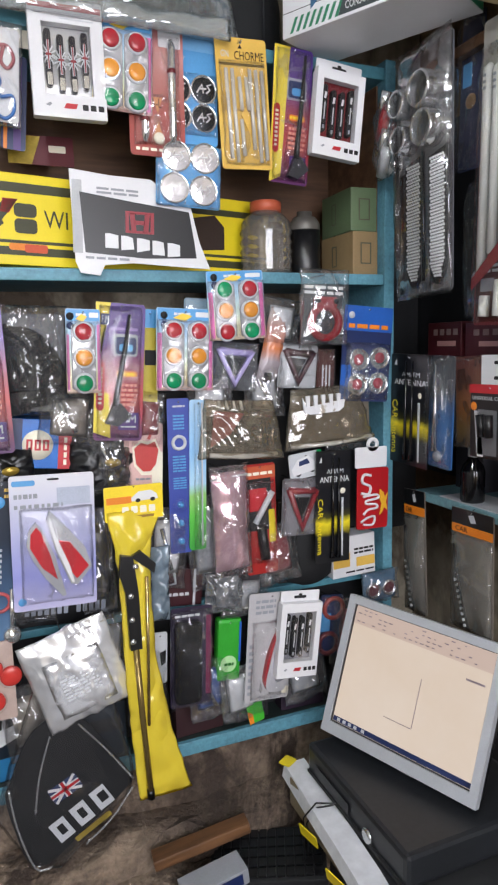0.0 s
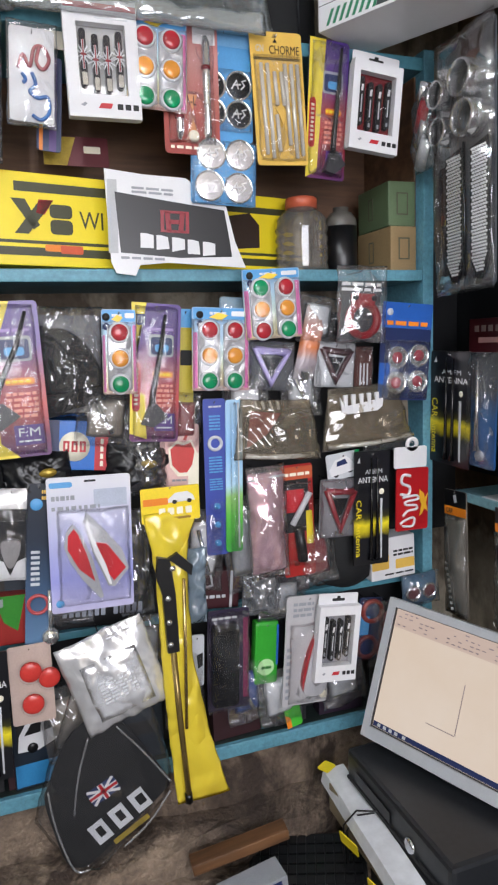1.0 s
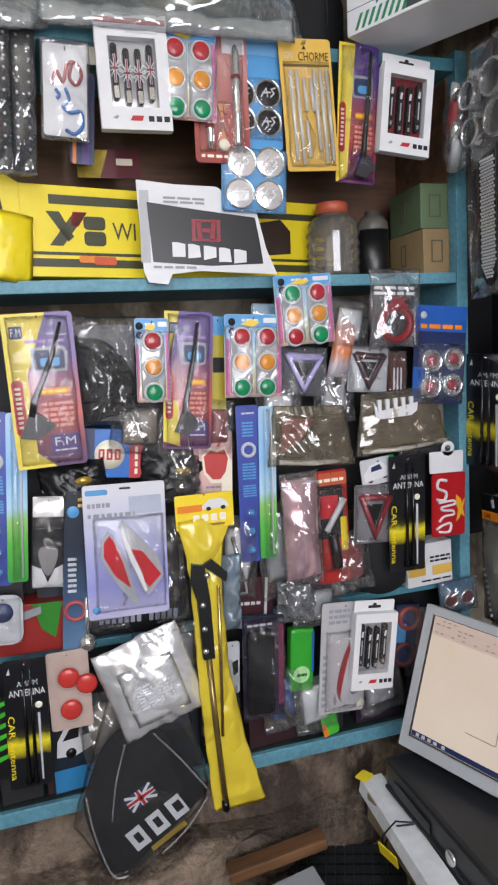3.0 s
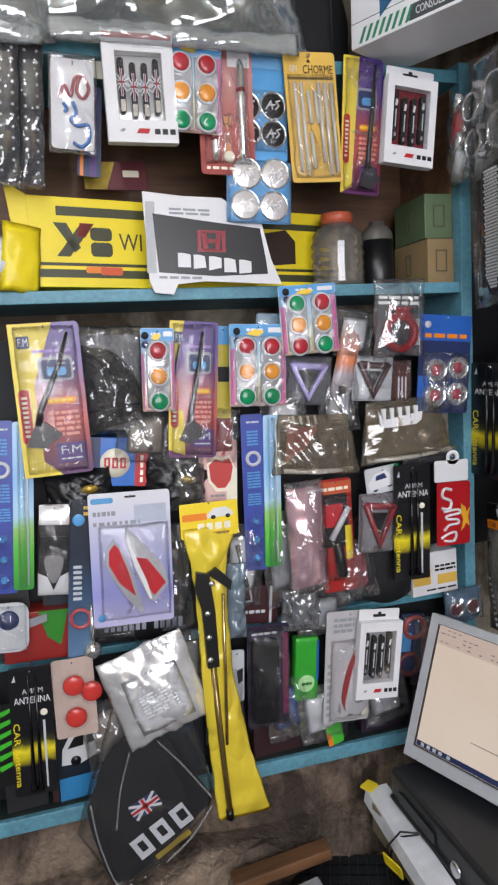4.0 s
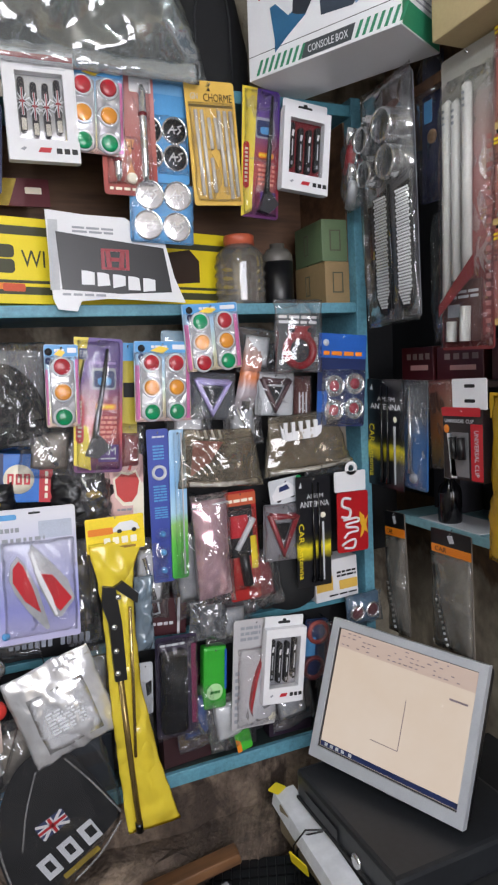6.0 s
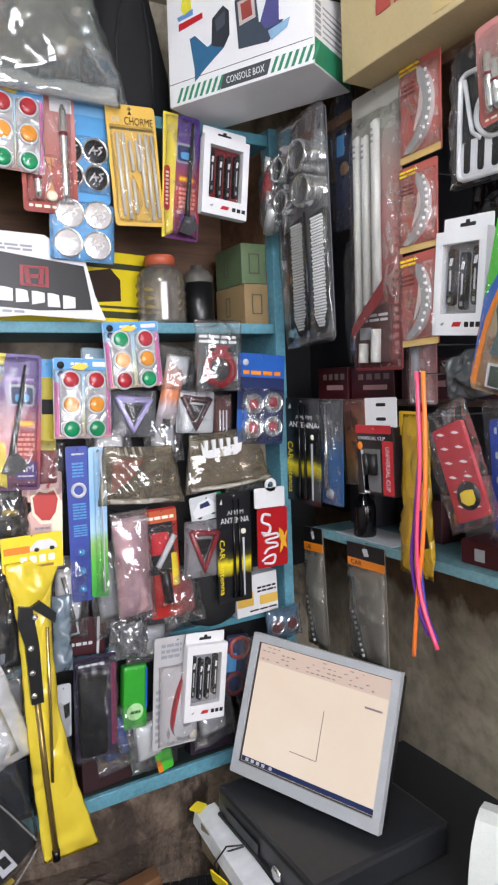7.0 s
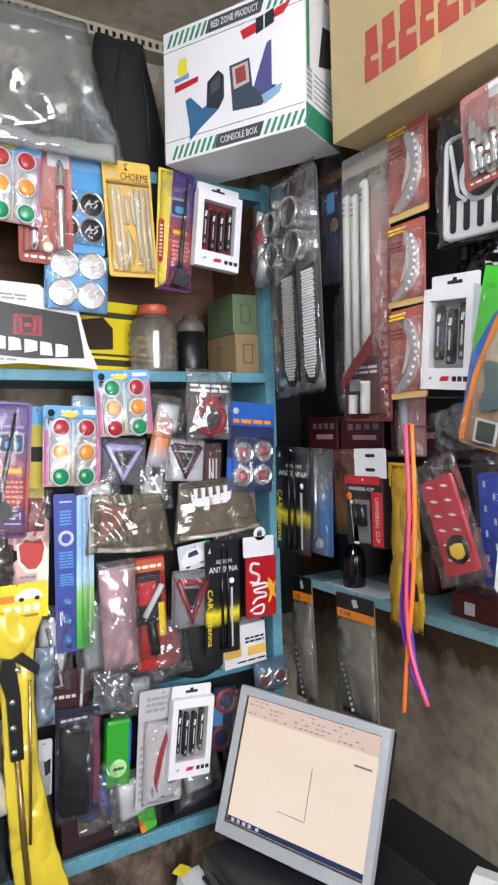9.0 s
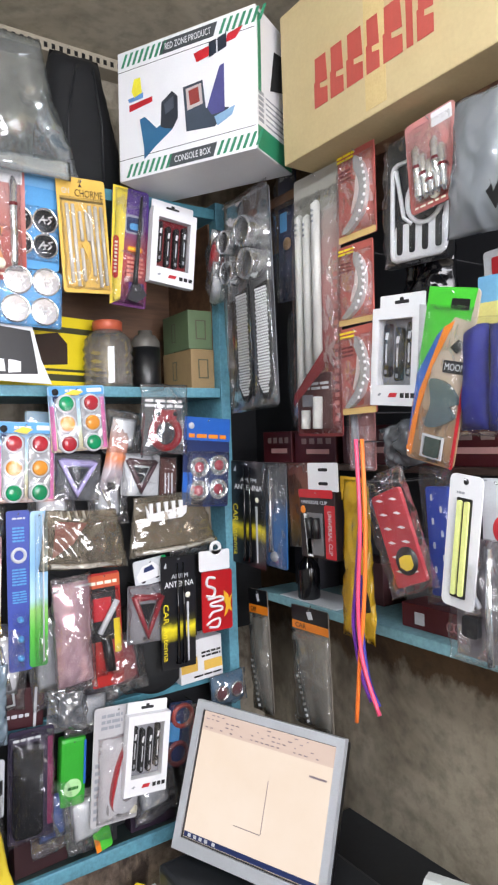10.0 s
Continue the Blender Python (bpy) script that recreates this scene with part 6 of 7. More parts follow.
# filler cartons added behind the cards, painted near black as gap shade
rng = random.Random(12)
FILLER_TONES = [paint(h, 0.5) for h in ("1f2126", "32181c", "1c2733", "26231f", "202022", "2c2b2a", "281a2c")]
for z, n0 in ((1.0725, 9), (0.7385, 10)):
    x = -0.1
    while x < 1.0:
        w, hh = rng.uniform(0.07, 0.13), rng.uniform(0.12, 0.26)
        bx = thing("filler_box", pose(x + w / 2, 1.622, z, 0, 0, rng.uniform(-4, 4)), "near-black filler carton added in the shaded gaps behind the cards", "box", "stock cartons")
        part("carton", block(-w / 2 + 0.004, w / 2 - 0.004, -0.018, 0.022, 0, hh, 0.002), rng.choice(FILLER_TONES), bx)
        part("printed_panel", rr(w * 0.7, hh * 0.25, 0.0006, 0.002, 0, hh * 0.6, -0.018), rng.choice(FILLER_TONES), bx)
        x += w + rng.uniform(0.0, 0.03)

# crumpled bags filling the gaps between the cards
INSIDE = [paint(h, 0.3) for h in ("9a9da2", "7a2a32", "d0d2d6", "2f4a86", "8a8278", "1d1f24")]
for i, (uu, vv, ww, hh, cc, lab) in enumerate((
        (0.345, 1.515, 0.10, 0.10, 4, "grey part"), (0.508, 1.50, 0.06, 0.10, 1, "dark red part"), (0.645, 1.535, 0.09, 0.10, 2, "pale part"), (0.775, 1.545, 0.08, 0.10, 0, "grey part"),
        (0.625, 1.215, 0.075, 0.19, 0, "grey tube"), (0.800, 1.165, 0.09, 0.13, 1, "dark red part"), (0.535, 1.215, 0.08, 0.16, 2, "pale part"), (0.715, 1.075, 0.10, 0.09, 0, "grey part"),
        (0.475, 0.905, 0.075, 0.15, 5, "black part"), (0.620, 0.865, 0.08, 0.13, 3, "blue part"), (0.700, 0.835, 0.09, 0.12, 2, "pale part"), (0.865, 0.845, 0.10, 0.12, 0, "grey part"),
        (0.995, 0.935, 0.085, 0.15, 1, "dark red part"), (0.245, 1.165, 0.085, 0.12, 2, "pale part"), (0.385, 1.21, 0.06, 0.20, 5, "black part"), (0.42, 1.42, 0.07, 0.12, 5, "black part"),
        (0.225, 0.885, 0.09, 0.14, 4, "grey part"), (0.82, 1.70, 0.08, 0.09, 2, "pale part"), (0.395, 1.00, 0.07, 0.16, 0, "grey part"), (0.985, 1.45, 0.09, 0.10, 4, "grey part"))):
    ww, hh = ww * 1.2, hh * 1.15
    it = Item("clear_sachet", "N", 1.574, uu, vv, ww, hh, (i * 37) % 17 - 8, "small crumpled clear bag with a " + lab, "bag", "small clear sachets")
    part("content", pillow(ww * 0.62, hh * 0.66, 0.012, 200 + i, 8, 8, 0.003, None, 0.3, edge=4), INSIDE[cc], it.e)
    it.sack(BAG, 220 + i, 0.022, 0.008)
    if i % 3 == 0:
        it.rod(CHROME, [(0.3, 0.25, -0.018), (0.6, 0.75, -0.018)], 0.005, "chrome_pin")


# ---- goods on the east side ----
MESH = paint("f2f3f4", 0.3, 0.1, var=0.08)
it = Item("grille_trim_pack", "E", 1.075, -1.402, 2.0, 0.185, 0.50, 1.5, "long clear pack with four chrome exhaust rings and two mesh grilles", "car accessory")
part("card", rr(0.165, 0.50, 0.003, 0.01, y=0.012), paint("56575c", 0.5), it.e)
part("header", prism([(-0.085, 0.25), (0.06, 0.25), (0.04, 0.2), (-0.085, 0.16)], 0.001, 0.008), paint("5a4038", 0.5), it.e)
for x, z, r in ((0.022, 0.155, 0.036), (0.03, 0.078, 0.036), (-0.056, 0.15, 0.029), (-0.05, 0.075, 0.029)):
    tip = part("exhaust_ring", lathe([(r * 0.8, 0.008), (r * 0.8, -0.028), (r * 0.9, -0.034), (r, -0.028), (r, 0.008)], 28, Matrix.Translation((x, 0, z))), STEEL, it.e, "polished round ring")
    part("ring_inside", lathe([(0, 0.004), (r * 0.8, 0.004)], 24, Matrix.Translation((x, 0, z))), paint("4a4946", 0.5), tip)
for x in (-0.035, 0.045):
    pts = [(x - 0.027, 0.025), (x + 0.027, 0.035), (x + 0.028, -0.19), (x + 0.02, -0.218), (x + 0.004, -0.236), (x - 0.01, -0.23), (x - 0.022, -0.208), (x - 0.027, -0.18)]
    g = part("grille", prism(pts, 0.006, 0.006), MATT, it.e, "black grille with bright mesh")
    bm = bmesh.new()
    for j in range(37):
        z = 0.02 - j * 0.0066
        half = 0.0235 * min(1.0, max(0.0, (z + 0.232) / 0.045)) ** 0.6
        for i in range(6):
            px = -0.0205 + i * 0.0078 + (0.0039 if j % 2 else 0)
            if abs(px) < half:
                rr(0.0068, 0.0056, 0.0014, 0.0025, x + px, z, 0.0, bm, 1)
    ms = part("mesh", bm, MESH, g)
    ms["kind"] = "stuff"
it.rod(DSTEEL, [(0.52, 0.42, -0.004), (0.53, 0.95, -0.004)], 0.004, "dark_rail")
for k, (zz, mm) in enumerate(((0.15, CHROME), (0.11, RED), (0.07, CHROME), (0.03, LGREY))):
    part("small_tip", tube([(-0.15, -0.004, zz), (-0.125, -0.012, zz + 0.03), (-0.112, -0.012, zz + 0.05)], 0.012, 12), mm, it.e)
part("side_pouch", pillow(0.07, 0.16, 0.03, 112, 10, 12, 0.006, None, 0.2, x=-0.125, z=0.10), BAG, it.e)
it.sack(film("pack_film", haze=0.008, wrinkle=0.5, scale=6, gloss=0.06, veil=0.05, fine=0.01), 111, 0.038, 0.004, 0.03, freq=0.5)
it = Item("tool_pack", "E", 1.16, -1.36, 2.15, 0.065, 0.30, -1.8, "narrow dark blue pack in clear plastic", "packet", mat=paint("252a48", 0.4))
it.dome(paint("8a6a4a"), 0.5, 0.55, 0.015, 0.006, "brown_knob")
it.panel(SKY, 0.1, 0.3, 0.5, 0.45, 2)
it.blister(CLEAR, 0, 0, 1, 1, 0.02, 113, crumple=0.006)
it = Item("dark_pack", "E", 1.19, -1.36, 1.84, 0.07, 0.28, 0, "dark pack with a pale tip hanging behind the grilles", "packet", mat=MATT)
it.dome(LGREY, 0.4, 0.7, 0.012, 0.006, "pale_tip")
it.blister(CLEAR, 0, 0, 1, 1, 0.02, 114, crumple=0.005)

PROT = gradient("maroon_card", ((0, "6e2a2a"), (0.3, "7a3a38"), (0.6, "9a6a66"), (0.9, "8d8580"), (1, "8d8a84")), 2, 0.56)
it = Item("bumper_protector_pack", "E", 1.12, -1.212, 1.96, 0.146, 0.565, -1.1, "tall clear pack with three white bumper strips on a maroon card", "car accessory", mat=PROT)
it.poly(paint("8f8c84", 0.5), [(0.0, 0.14), (0.2, 0.06), (0.95, 0.0), (1, 0.02), (0.95, 0.12), (0, 0.22)], 2)
for a, b0, b1 in ((0.2, 0.15, 0.82), (0.38, 0.16, 0.76), (0.58, 0.12, 0.72)):
    it.rod(paint("c9c9c4", 0.3), [(a, b0, -0.006), (a, b0 + 0.01, -0.011), (a, b1, -0.011)], [0.006, 0.010, 0.010], "bumper_strip", 8)
    for k in range(3):
        it.panel(GREY, a - 0.025, b0 + 0.03 + k * 0.02, a + 0.025, b0 + 0.04 + k * 0.02, 42, 0.001)
it.poly(paint("7a1f24", 0.4), [(0.1, 0.84), (0.78, 0.68), (0.78, 0.75), (0.1, 0.88)], 43, 0.001)
it.panel(paint("4b2a28", 0.4), 0.06, 0.76, 0.8, 0.97, 2, 0.004)
it.bars(LGREY, 0.1, 0.79, 0.75, 0.825, 2, 10, 5)
it.panel(GREY, 0.15, 0.84, 0.4, 0.885, 10, name="picture")
for a, b0 in ((0.28, 0.90), (0.55, 0.85)):
    it.rod(paint("c9c9c4", 0.3), [(a, b0, -0.01), (a, 0.97, -0.012)], 0.011, "bumper_block")
it.bars(paint("a86a66"), 0.86, 0.3, 0.95, 0.95, 22, 2, 6, 1)
it.blister(CLEAR, 0.0, 0.08, 1.0, 0.99, 0.028, 115, crumple=0.004)


def crescent(u, v, w, h, roll):
    it = Item("crescent_lamp_card", "E", 1.12, u, v, w, h, roll, "rose red card with a chrome crescent lamp and yellow header", "car accessory", "crescent lamp cards", mat=paint("a2524a", 0.4), r=0.004)
    it.panel(paint("c2a468", 0.45), 0.0, 0.93, 1.0, 1.0, 2)
    it.bars(YELLOW, 0.02, 0.03, 0.5, 0.12, 2, 2, 3, 2)
    pts = [(0.58, 0.12), (0.78, 0.25), (0.86, 0.42), (0.84, 0.6), (0.7, 0.78), (0.35, 0.92), (0.2, 0.9), (0.5, 0.74), (0.66, 0.56), (0.66, 0.4), (0.55, 0.25)]
    it.poly(paint("c4c2c2", 0.18, 0.5), smooth_loop(pts), 1, 0.010, 0.0, "crescent_lamp")
    for k in range(9):
        q = k / 8
        a = 0.76 + 0.09 * math.sin(q * 3.1) - 0.32 * max(0, q - 0.55)
        b = 0.2 + 0.62 * q
        it.dome(WHITE, a, b, 0.0035, 0.003, "diode", 0.0, -0.0105, n=8)
    it.poly(paint("c8b8b4", 0.35), smooth_loop([(0.62, 0.3), (0.64, 0.45), (0.58, 0.6), (0.4, 0.72), (0.52, 0.5), (0.56, 0.36)]), 2, 0.006, 0.0, "clear_lens")
    it.bars(paint("6e2a28", 0.4), 0.05, 0.2, 0.4, 0.34, 3, 2, 5, 2)
    it.blister(CLEAR, 0.05, 0.1, 1.0, 0.93, 0.02, int(v * 60), crumple=0.004)


crescent(-1.085, 2.160, 0.105, 0.182, 0.1)
crescent(-1.094, 1.981, 0.098, 0.160, -1.0)
crescent(-1.096, 1.808, 0.095, 0.175, 1.4)
it = Item("grille_badge_pack", "E", 1.13, -0.934, 2.103, 0.155, 0.236, -3, "black card with a large white grille badge under plastic", "car accessory", mat=paint("101114", 0.4))
it.panel(LGREY, 0.3, 0.02, 0.75, 0.16, 2)
bw, bh = 0.062, 0.088
part("badge_frame", tube([(0.004 + a * bw, -0.006, -0.018 + b * bh) for a, b in ((-0.8, 1), (0.8, 1), (0.95, 0.95), (1, 0.85), (1, -0.85), (0.95, -0.95), (0.8, -1), (-0.8, -1), (-0.95, -0.95), (-1, -0.85), (-1, 0.85), (-0.95, 0.95), (-0.8, 1), (0.8, 1))], 0.0045, 8), WHITE, it.e)
part("badge_plate", rr(0.116, 0.062, 0.003, 0.01, 0.004, -0.072, -0.002), WHITE, it.e, "white slotted plate")
part("badge_ring", lathe([(0.037, -0.006), (0.039, -0.011), (0.044, -0.011), (0.046, -0.006)], 30, Matrix.Translation((0.02, 0, -0.006))), WHITE, it.e)
part("badge_disc", lathe([(0, -0.0065), (0.037, -0.006)], 30, Matrix.Translation((0.02, 0, -0.006))), paint("4a4d50", 0.4), it.e)
for i in range(4):
    part("badge_slot", rr(0.013, 0.06, 0.002, 0.006, -0.04 + i * 0.03, -0.066, -0.005), BLACK, it.e)
part("badge_bar", tube([(-0.05, -0.006, 0.06), (-0.03, -0.006, -0.03), (-0.01, -0.006, -0.045)], 0.004, 8), WHITE, it.e)
it.blister(CLEAR, 0, 0.0, 1, 1, 0.03, 117, crumple=0.008)
it = Item("black_pack", "E", 1.2, -0.97, 1.97, 0.12, 0.12, 0, "glossy black pack under the white badge", "packet")
it.sack(GLOSSB, 118, 0.03, 0.01)
it = Item("grey_garment_bag", "E", 1.08, -0.745, 2.092, 0.15, 0.215, -5, "large translucent grey plastic bag with a bright badge", "bag")
part("content", rr(0.09, 0.15, 0.01, 0.03, 0.02, -0.01, 0.006), GREY, it.e)
part("badge", prism([(0.0, -0.03), (0.02, -0.03), (0.03, -0.06), (0.05, -0.02), (0.06, -0.03), (0.035, -0.085)], 0.002, -0.036), BLACK, it.e)
it.sack(film("milky_bag", "a9adb2", haze=0.4, wrinkle=0.4, scale=8, hazecol="a4a8ac"), 119, 0.035, 0.006)
it = Item("red_sachet_row", "E", 1.16, -0.79, 2.20, 0.2, 0.06, 0, "row of dark red sachets behind the grey bag", "packet", mat=paint("8a2a2c", 0.35))
it.sack(BAG, 120, 0.01, 0.008)
MOONCARD = gradient("brown_foil_card", ((0, "8a6a4a"), (0.3, "a08468"), (0.6, "b0a090"), (1, "a89c8c")), 2, 0.3)
it = Item("moon_badge_card", "E", 1.095, -0.868, 1.772, 0.105, 0.30, -13, "clear pack with grey badges, green head and blue and orange edge", "car accessory", mat=MOONCARD, r=0.01)
it.poly(LIME, [(0.0, 0.0), (0.95, 0.0), (0.9, 0.18), (0.6, 0.16), (0.3, 0.3), (0.0, 0.5)], 2)
it.poly(BLUE, [(0.0, 0.5), (0.3, 0.27), (0.42, 0.22), (0.1, 0.6), (0.0, 0.95)], 3)
it.poly(ORANGE, [(0.0, 0.95), (0.1, 0.6), (0.42, 0.22), (0.62, 0.18), (0.3, 0.45), (0.16, 0.7), (0.12, 0.98)], 4)
it.panel(BLACK, 0.5, 0.06, 0.85, 0.12, 5, name="mark")
it.panel(MATT, 0.52, 0.4, 1.0, 0.47, 5)
it.word("MOON", LGREY, 0.56, 0.415, 0.96, 0.455, 6)
it.poly(BLACK, [(0.6, 0.33), (0.75, 0.28), (0.9, 0.3), (0.75, 0.36)], 5)
it.poly(paint("6f8288", 0.2, 0.5), smooth_loop([(0.34, 0.52), (0.7, 0.53), (0.95, 0.62), (0.78, 0.66), (0.9, 0.71), (0.6, 0.78), (0.36, 0.78), (0.42, 0.65)]), 2, 0.008, name="grey_badge")
it.poly(paint("3e4c46", 0.3), [(0.4, 0.84), (0.72, 0.83), (0.7, 0.95), (0.55, 0.98), (0.4, 0.95)], 2, 0.006, name="dark_badge")
x, z = it.p(0.56, 0.9)
part("badge_rim", ring_slab(0.046, 0.04, 0.003, 0.004, 0.004, 0.004, 0.002), LGREY, it.e).location = (x, -0.004, z)
it.panel(RED, 0.94, 0.5, 1.0, 1.0, 6)
it.blister(CLEAR, 0.05, 0.1, 0.98, 0.99, 0.02, 121, crumple=0.005)
it = Item("blue_grip_pack", "E", 1.10, -0.775, 1.765, 0.11, 0.18, -2, "two dark blue soft seat belt pads with a yellow head card", "car accessory")
for x in (-0.026, 0.027):
    part("belt_pad", pillow(0.05, 0.17, 0.016, 122, 8, 12, 0.003, None, 0.5, x=x), paint("1f2474", 0.8, var=0.25, scale=80, bump=0.3), it.e)
part("header", rr(0.09, 0.035, 0.002, 0.003, 0.0, 0.1), paint("b9b06a", 0.4), it.e)
part("header_card", rr(0.07, 0.05, 0.002, 0.003, 0.01, 0.135, 0.004), paint("5f90b0", 0.4), it.e)
it.sack(CLEAR, 123, 0.02, 0.005, 0.06)
for uu, zz in ((-0.79, 1.92), ):
    it = Item("white_pack", "E", 1.17, uu, zz, 0.08, 0.13, 2, "pale pack with red lettering shapes at the back", "packet", mat=LGREY)
    it.panel(RED, 0.2, 0.1, 0.45, 0.6, 2)
    it.panel(SKY, 0.7, 0.0, 1, 0.7, 2)
it = Item("blue_antenna_pack", "E", 1.13, -1.40, 1.491, 0.083, 0.252, -1.5, "clear pack with a chrome antenna on a blue card", "car accessory", mat=gradient("blue_fade", ((0, "2a5a92"), (0.5, "2f6298"), (0.75, "50565c"), (1, "47494c")), 2, 0.25))
it.rod(STEEL, [(0.35, 0.08, -0.008), (0.4, 0.5, -0.01), (0.42, 0.85, -0.01)], [0.003, 0.005, 0.007], "antenna_rod")
it.dome(GREY, 0.42, 0.9, 0.013, 0.01, "antenna_foot")
it.blister(CLEAR, 0, 0, 1, 1, 0.022, 125, crumple=0.005)
it = Item("flame_card", "E", 1.17, -1.355, 1.515, 0.085, 0.20, 3, "brown and orange flame coloured card", "card", mat=gradient("flame", ((0, "4a3c34"), (0.3, "8a6a3a"), (0.5, "a86a3a"), (0.8, "8a5a48"), (1, "7a4a42")), 2, 0.2))
it.blister(CLEAR, 0, 0, 1, 1, 0.01, 126, crumple=0.005)
it = Item("clip_box", "E", 1.115, -1.227, 1.487, 0.118, 0.15, 1, "red and black clip pack with a white hanging tab and window", "box", hook=True)
part("carton", block(-0.058, 0.058, -0.002, 0.03, -0.075, 0.072, 0.002), paint("1b1416", 0.35), it.e)
it.panel(RED, 0.0, 0.0, 0.95, 0.12, 6)
it.word("UNIVERSAL CLIP", LGREY, 0.08, 0.16, 0.8, 0.21, 7)
it.poly(WHITE, [(0.12, 0.36), (0.25, 0.36), (0.35, 0.98), (0.2, 0.98)], 6)
it.panel(paint("6b6a6c", 0.35), 0.2, 0.34, 0.66, 0.95, 6, name="window")
it.rod(BLACK, [(0.35, 0.4, -0.012), (0.4, 0.7, -0.012)], 0.009, "clip")
it.rod(BLACK, [(0.55, 0.4, -0.012), (0.56, 0.7, -0.012)], 0.009, "clip")
it.panel(RED, 0.72, 0.22, 1.0, 0.98, 7)
it.word("UNIVERSAL CLIP", LGREY, 0.82, 0.3, 0.92, 0.92, 9, -90)
it.dome(ORANGE, 0.1, 0.3, 0.012, 0.003, "orange_mark")
part("hang_tab", rr(0.098, 0.062, 0.002, 0.003, 0.018, 0.102, 0.004), WHITE, it.e)
part("tab_slot", rr(0.03, 0.007, 0.0006, 0.003, 0.02, 0.118, 0.002), MATT, it.e)
part("tab_slot", rr(0.03, 0.007, 0.0006, 0.003, 0.02, 0.088, 0.002), MATT, it.e)
bt = thing("bottle", pose(1.225, 1.40, 1.277), "small dark glass bottle with a white cap on the shelf", "bottle")
part("body", lathe([(0, 0), (0.026, 0), (0.028, 0.004), (0.028, 0.07), (0.024, 0.085), (0.011, 0.1), (0.011, 0.11), (0, 0.11)], 20, UP), GLOSSB, bt)
part("cap", lathe([(0.0125, 0.106), (0.0125, 0.126), (0, 0.126)], 16, UP), LGREY, bt, "white cap")
sh = thing("paper", pose(1.24, 1.38, 1.2755), "pale paper sheet lying under the bottle", "paper")
part("sheet", block(-0.045, 0.06, -0.11, 0.1, 0, 0.0015, 0), LGREY, sh)
it = Item("yellow_aerial_bag", "E", 1.135, -1.127, 1.421, 0.095, 0.34, -1.7, "yellow plastic bag with a folded black aerial", "bag")
part("header", rr(0.075, 0.05, 0.002, 0.003, -0.012, 0.145, 0.0), paint("c9a12c", 0.35), it.e)
part("aerial_mast", tube([(0.02, -0.008, 0.06), (0.03, -0.01, -0.06), (0.035, -0.01, -0.1)], 0.008), BLACK, it.e)
part("aerial_mast", tube([(0.03, -0.012, 0.02), (0.036, -0.012, -0.1)], 0.003), CHROME, it.e)
part("bag", pillow(0.09, 0.33, 0.014, 128, 12, 22, 0.006, lambda v: (0.035 + 0.014 * v, 0.006 * v), 0.2), film("amber_bag", "d9b22c", haze=0.72, wrinkle=0.9, scale=14, gloss=0.22, hazecol="c9a020"), it.e, "translucent amber bag")
tp = thing("ribbon_bundle", pose(1.06, 1.04, 1.41), "pink, orange and purple plastic ribbons hanging in a bundle", "ribbon")
RIB = [([(0.0, 0.26), (-0.004, 0.1), (0.008, -0.05), (0.0, -0.16), (-0.04, -0.25)], paint("d8486a", 0.35), "pink ribbon"), ([(-0.012, 0.26), (-0.014, 0.1), (-0.004, -0.05), (0.012, -0.16), (0.026, -0.285)], paint("e8752e", 0.35), "orange ribbon"), ([(0.004, 0.1), (0.02, -0.02), (0.03, -0.1), (0.012, -0.19), (-0.012, -0.235)], paint("6a2a9a", 0.35), "purple ribbon"), ([(0.012, 0.0), (0.014, -0.08), (0.0, -0.19), (-0.028, -0.24)], paint("33308a", 0.35), "blue ribbon")]
for k, (pts, mm, lab) in enumerate(RIB):
    fine = []
    for i in range(len(pts) - 1):
        for q in range(4):
            f = q / 4
            p0, p1 = Vector(pts[i]), Vector(pts[i + 1])
            pm, pn = Vector(pts[max(i - 1, 0)]), Vector(pts[min(i + 2, len(pts) - 1)])
            fine.append(0.5 * (2 * p0 + (p1 - pm) * f + (2 * pm - 5 * p0 + 4 * p1 - pn) * f * f + (3 * p0 - pm - 3 * p1 + pn) * f ** 3))
    fine.append(Vector(pts[-1]))
    part("ribbon", tube([(k * 0.004 - 0.004, p.x, p.y) for p in fine], 0.0042, 8), mm, tp, lab)
part("hook", tube([(0.0, -0.006, 0.262), (0.0, 0.0, 0.255), (0.315, 0.0, 0.25)], 0.0014, 6), STEEL, tp)
it = Item("red_pad_bag", "E", 1.095, -0.978, 1.497, 0.112, 0.215, 21, "red pad with white flecks and yellow badge in clear bag", "car accessory")
part("pad", rr(0.074, 0.175, 0.008, 0.006, 0.0, -0.01, 0.004), paint("a8303a", 0.4), it.e)
for i in range(6):
    for j in range(2):
        part("white_fleck", prism([(-0.010, -0.002), (0.002, -0.002), (0.010, 0.002), (-0.002, 0.003)], 0.0008), WHITE, it.e).matrix_basis = pose(-0.018 + j * 0.034, -0.0042, 0.065 - i * 0.027 - j * 0.006, 0, 30, 0)
part("badge", lathe([(0.026, 0), (0.026, -0.002), (0, -0.002)], 26, Matrix.Translation((0.006, -0.0046, -0.055))), BLACK, it.e)
part("badge_mark", prism([(-0.012, -0.062), (-0.01, -0.047), (0.005, -0.044), (0.02, -0.047), (0.02, -0.066), (0.012, -0.072), (0.0, -0.072)], 0.001, -0.0068), paint("d8b93a", 0.35), it.e)
it.sack(CLEAR, 131, 0.018, 0.007, 0.06)
it = Item("blue_pad_bag", "E", 1.15, -0.925, 1.49, 0.07, 0.24, 3, "blue pad with white flecks behind the red one", "car accessory")
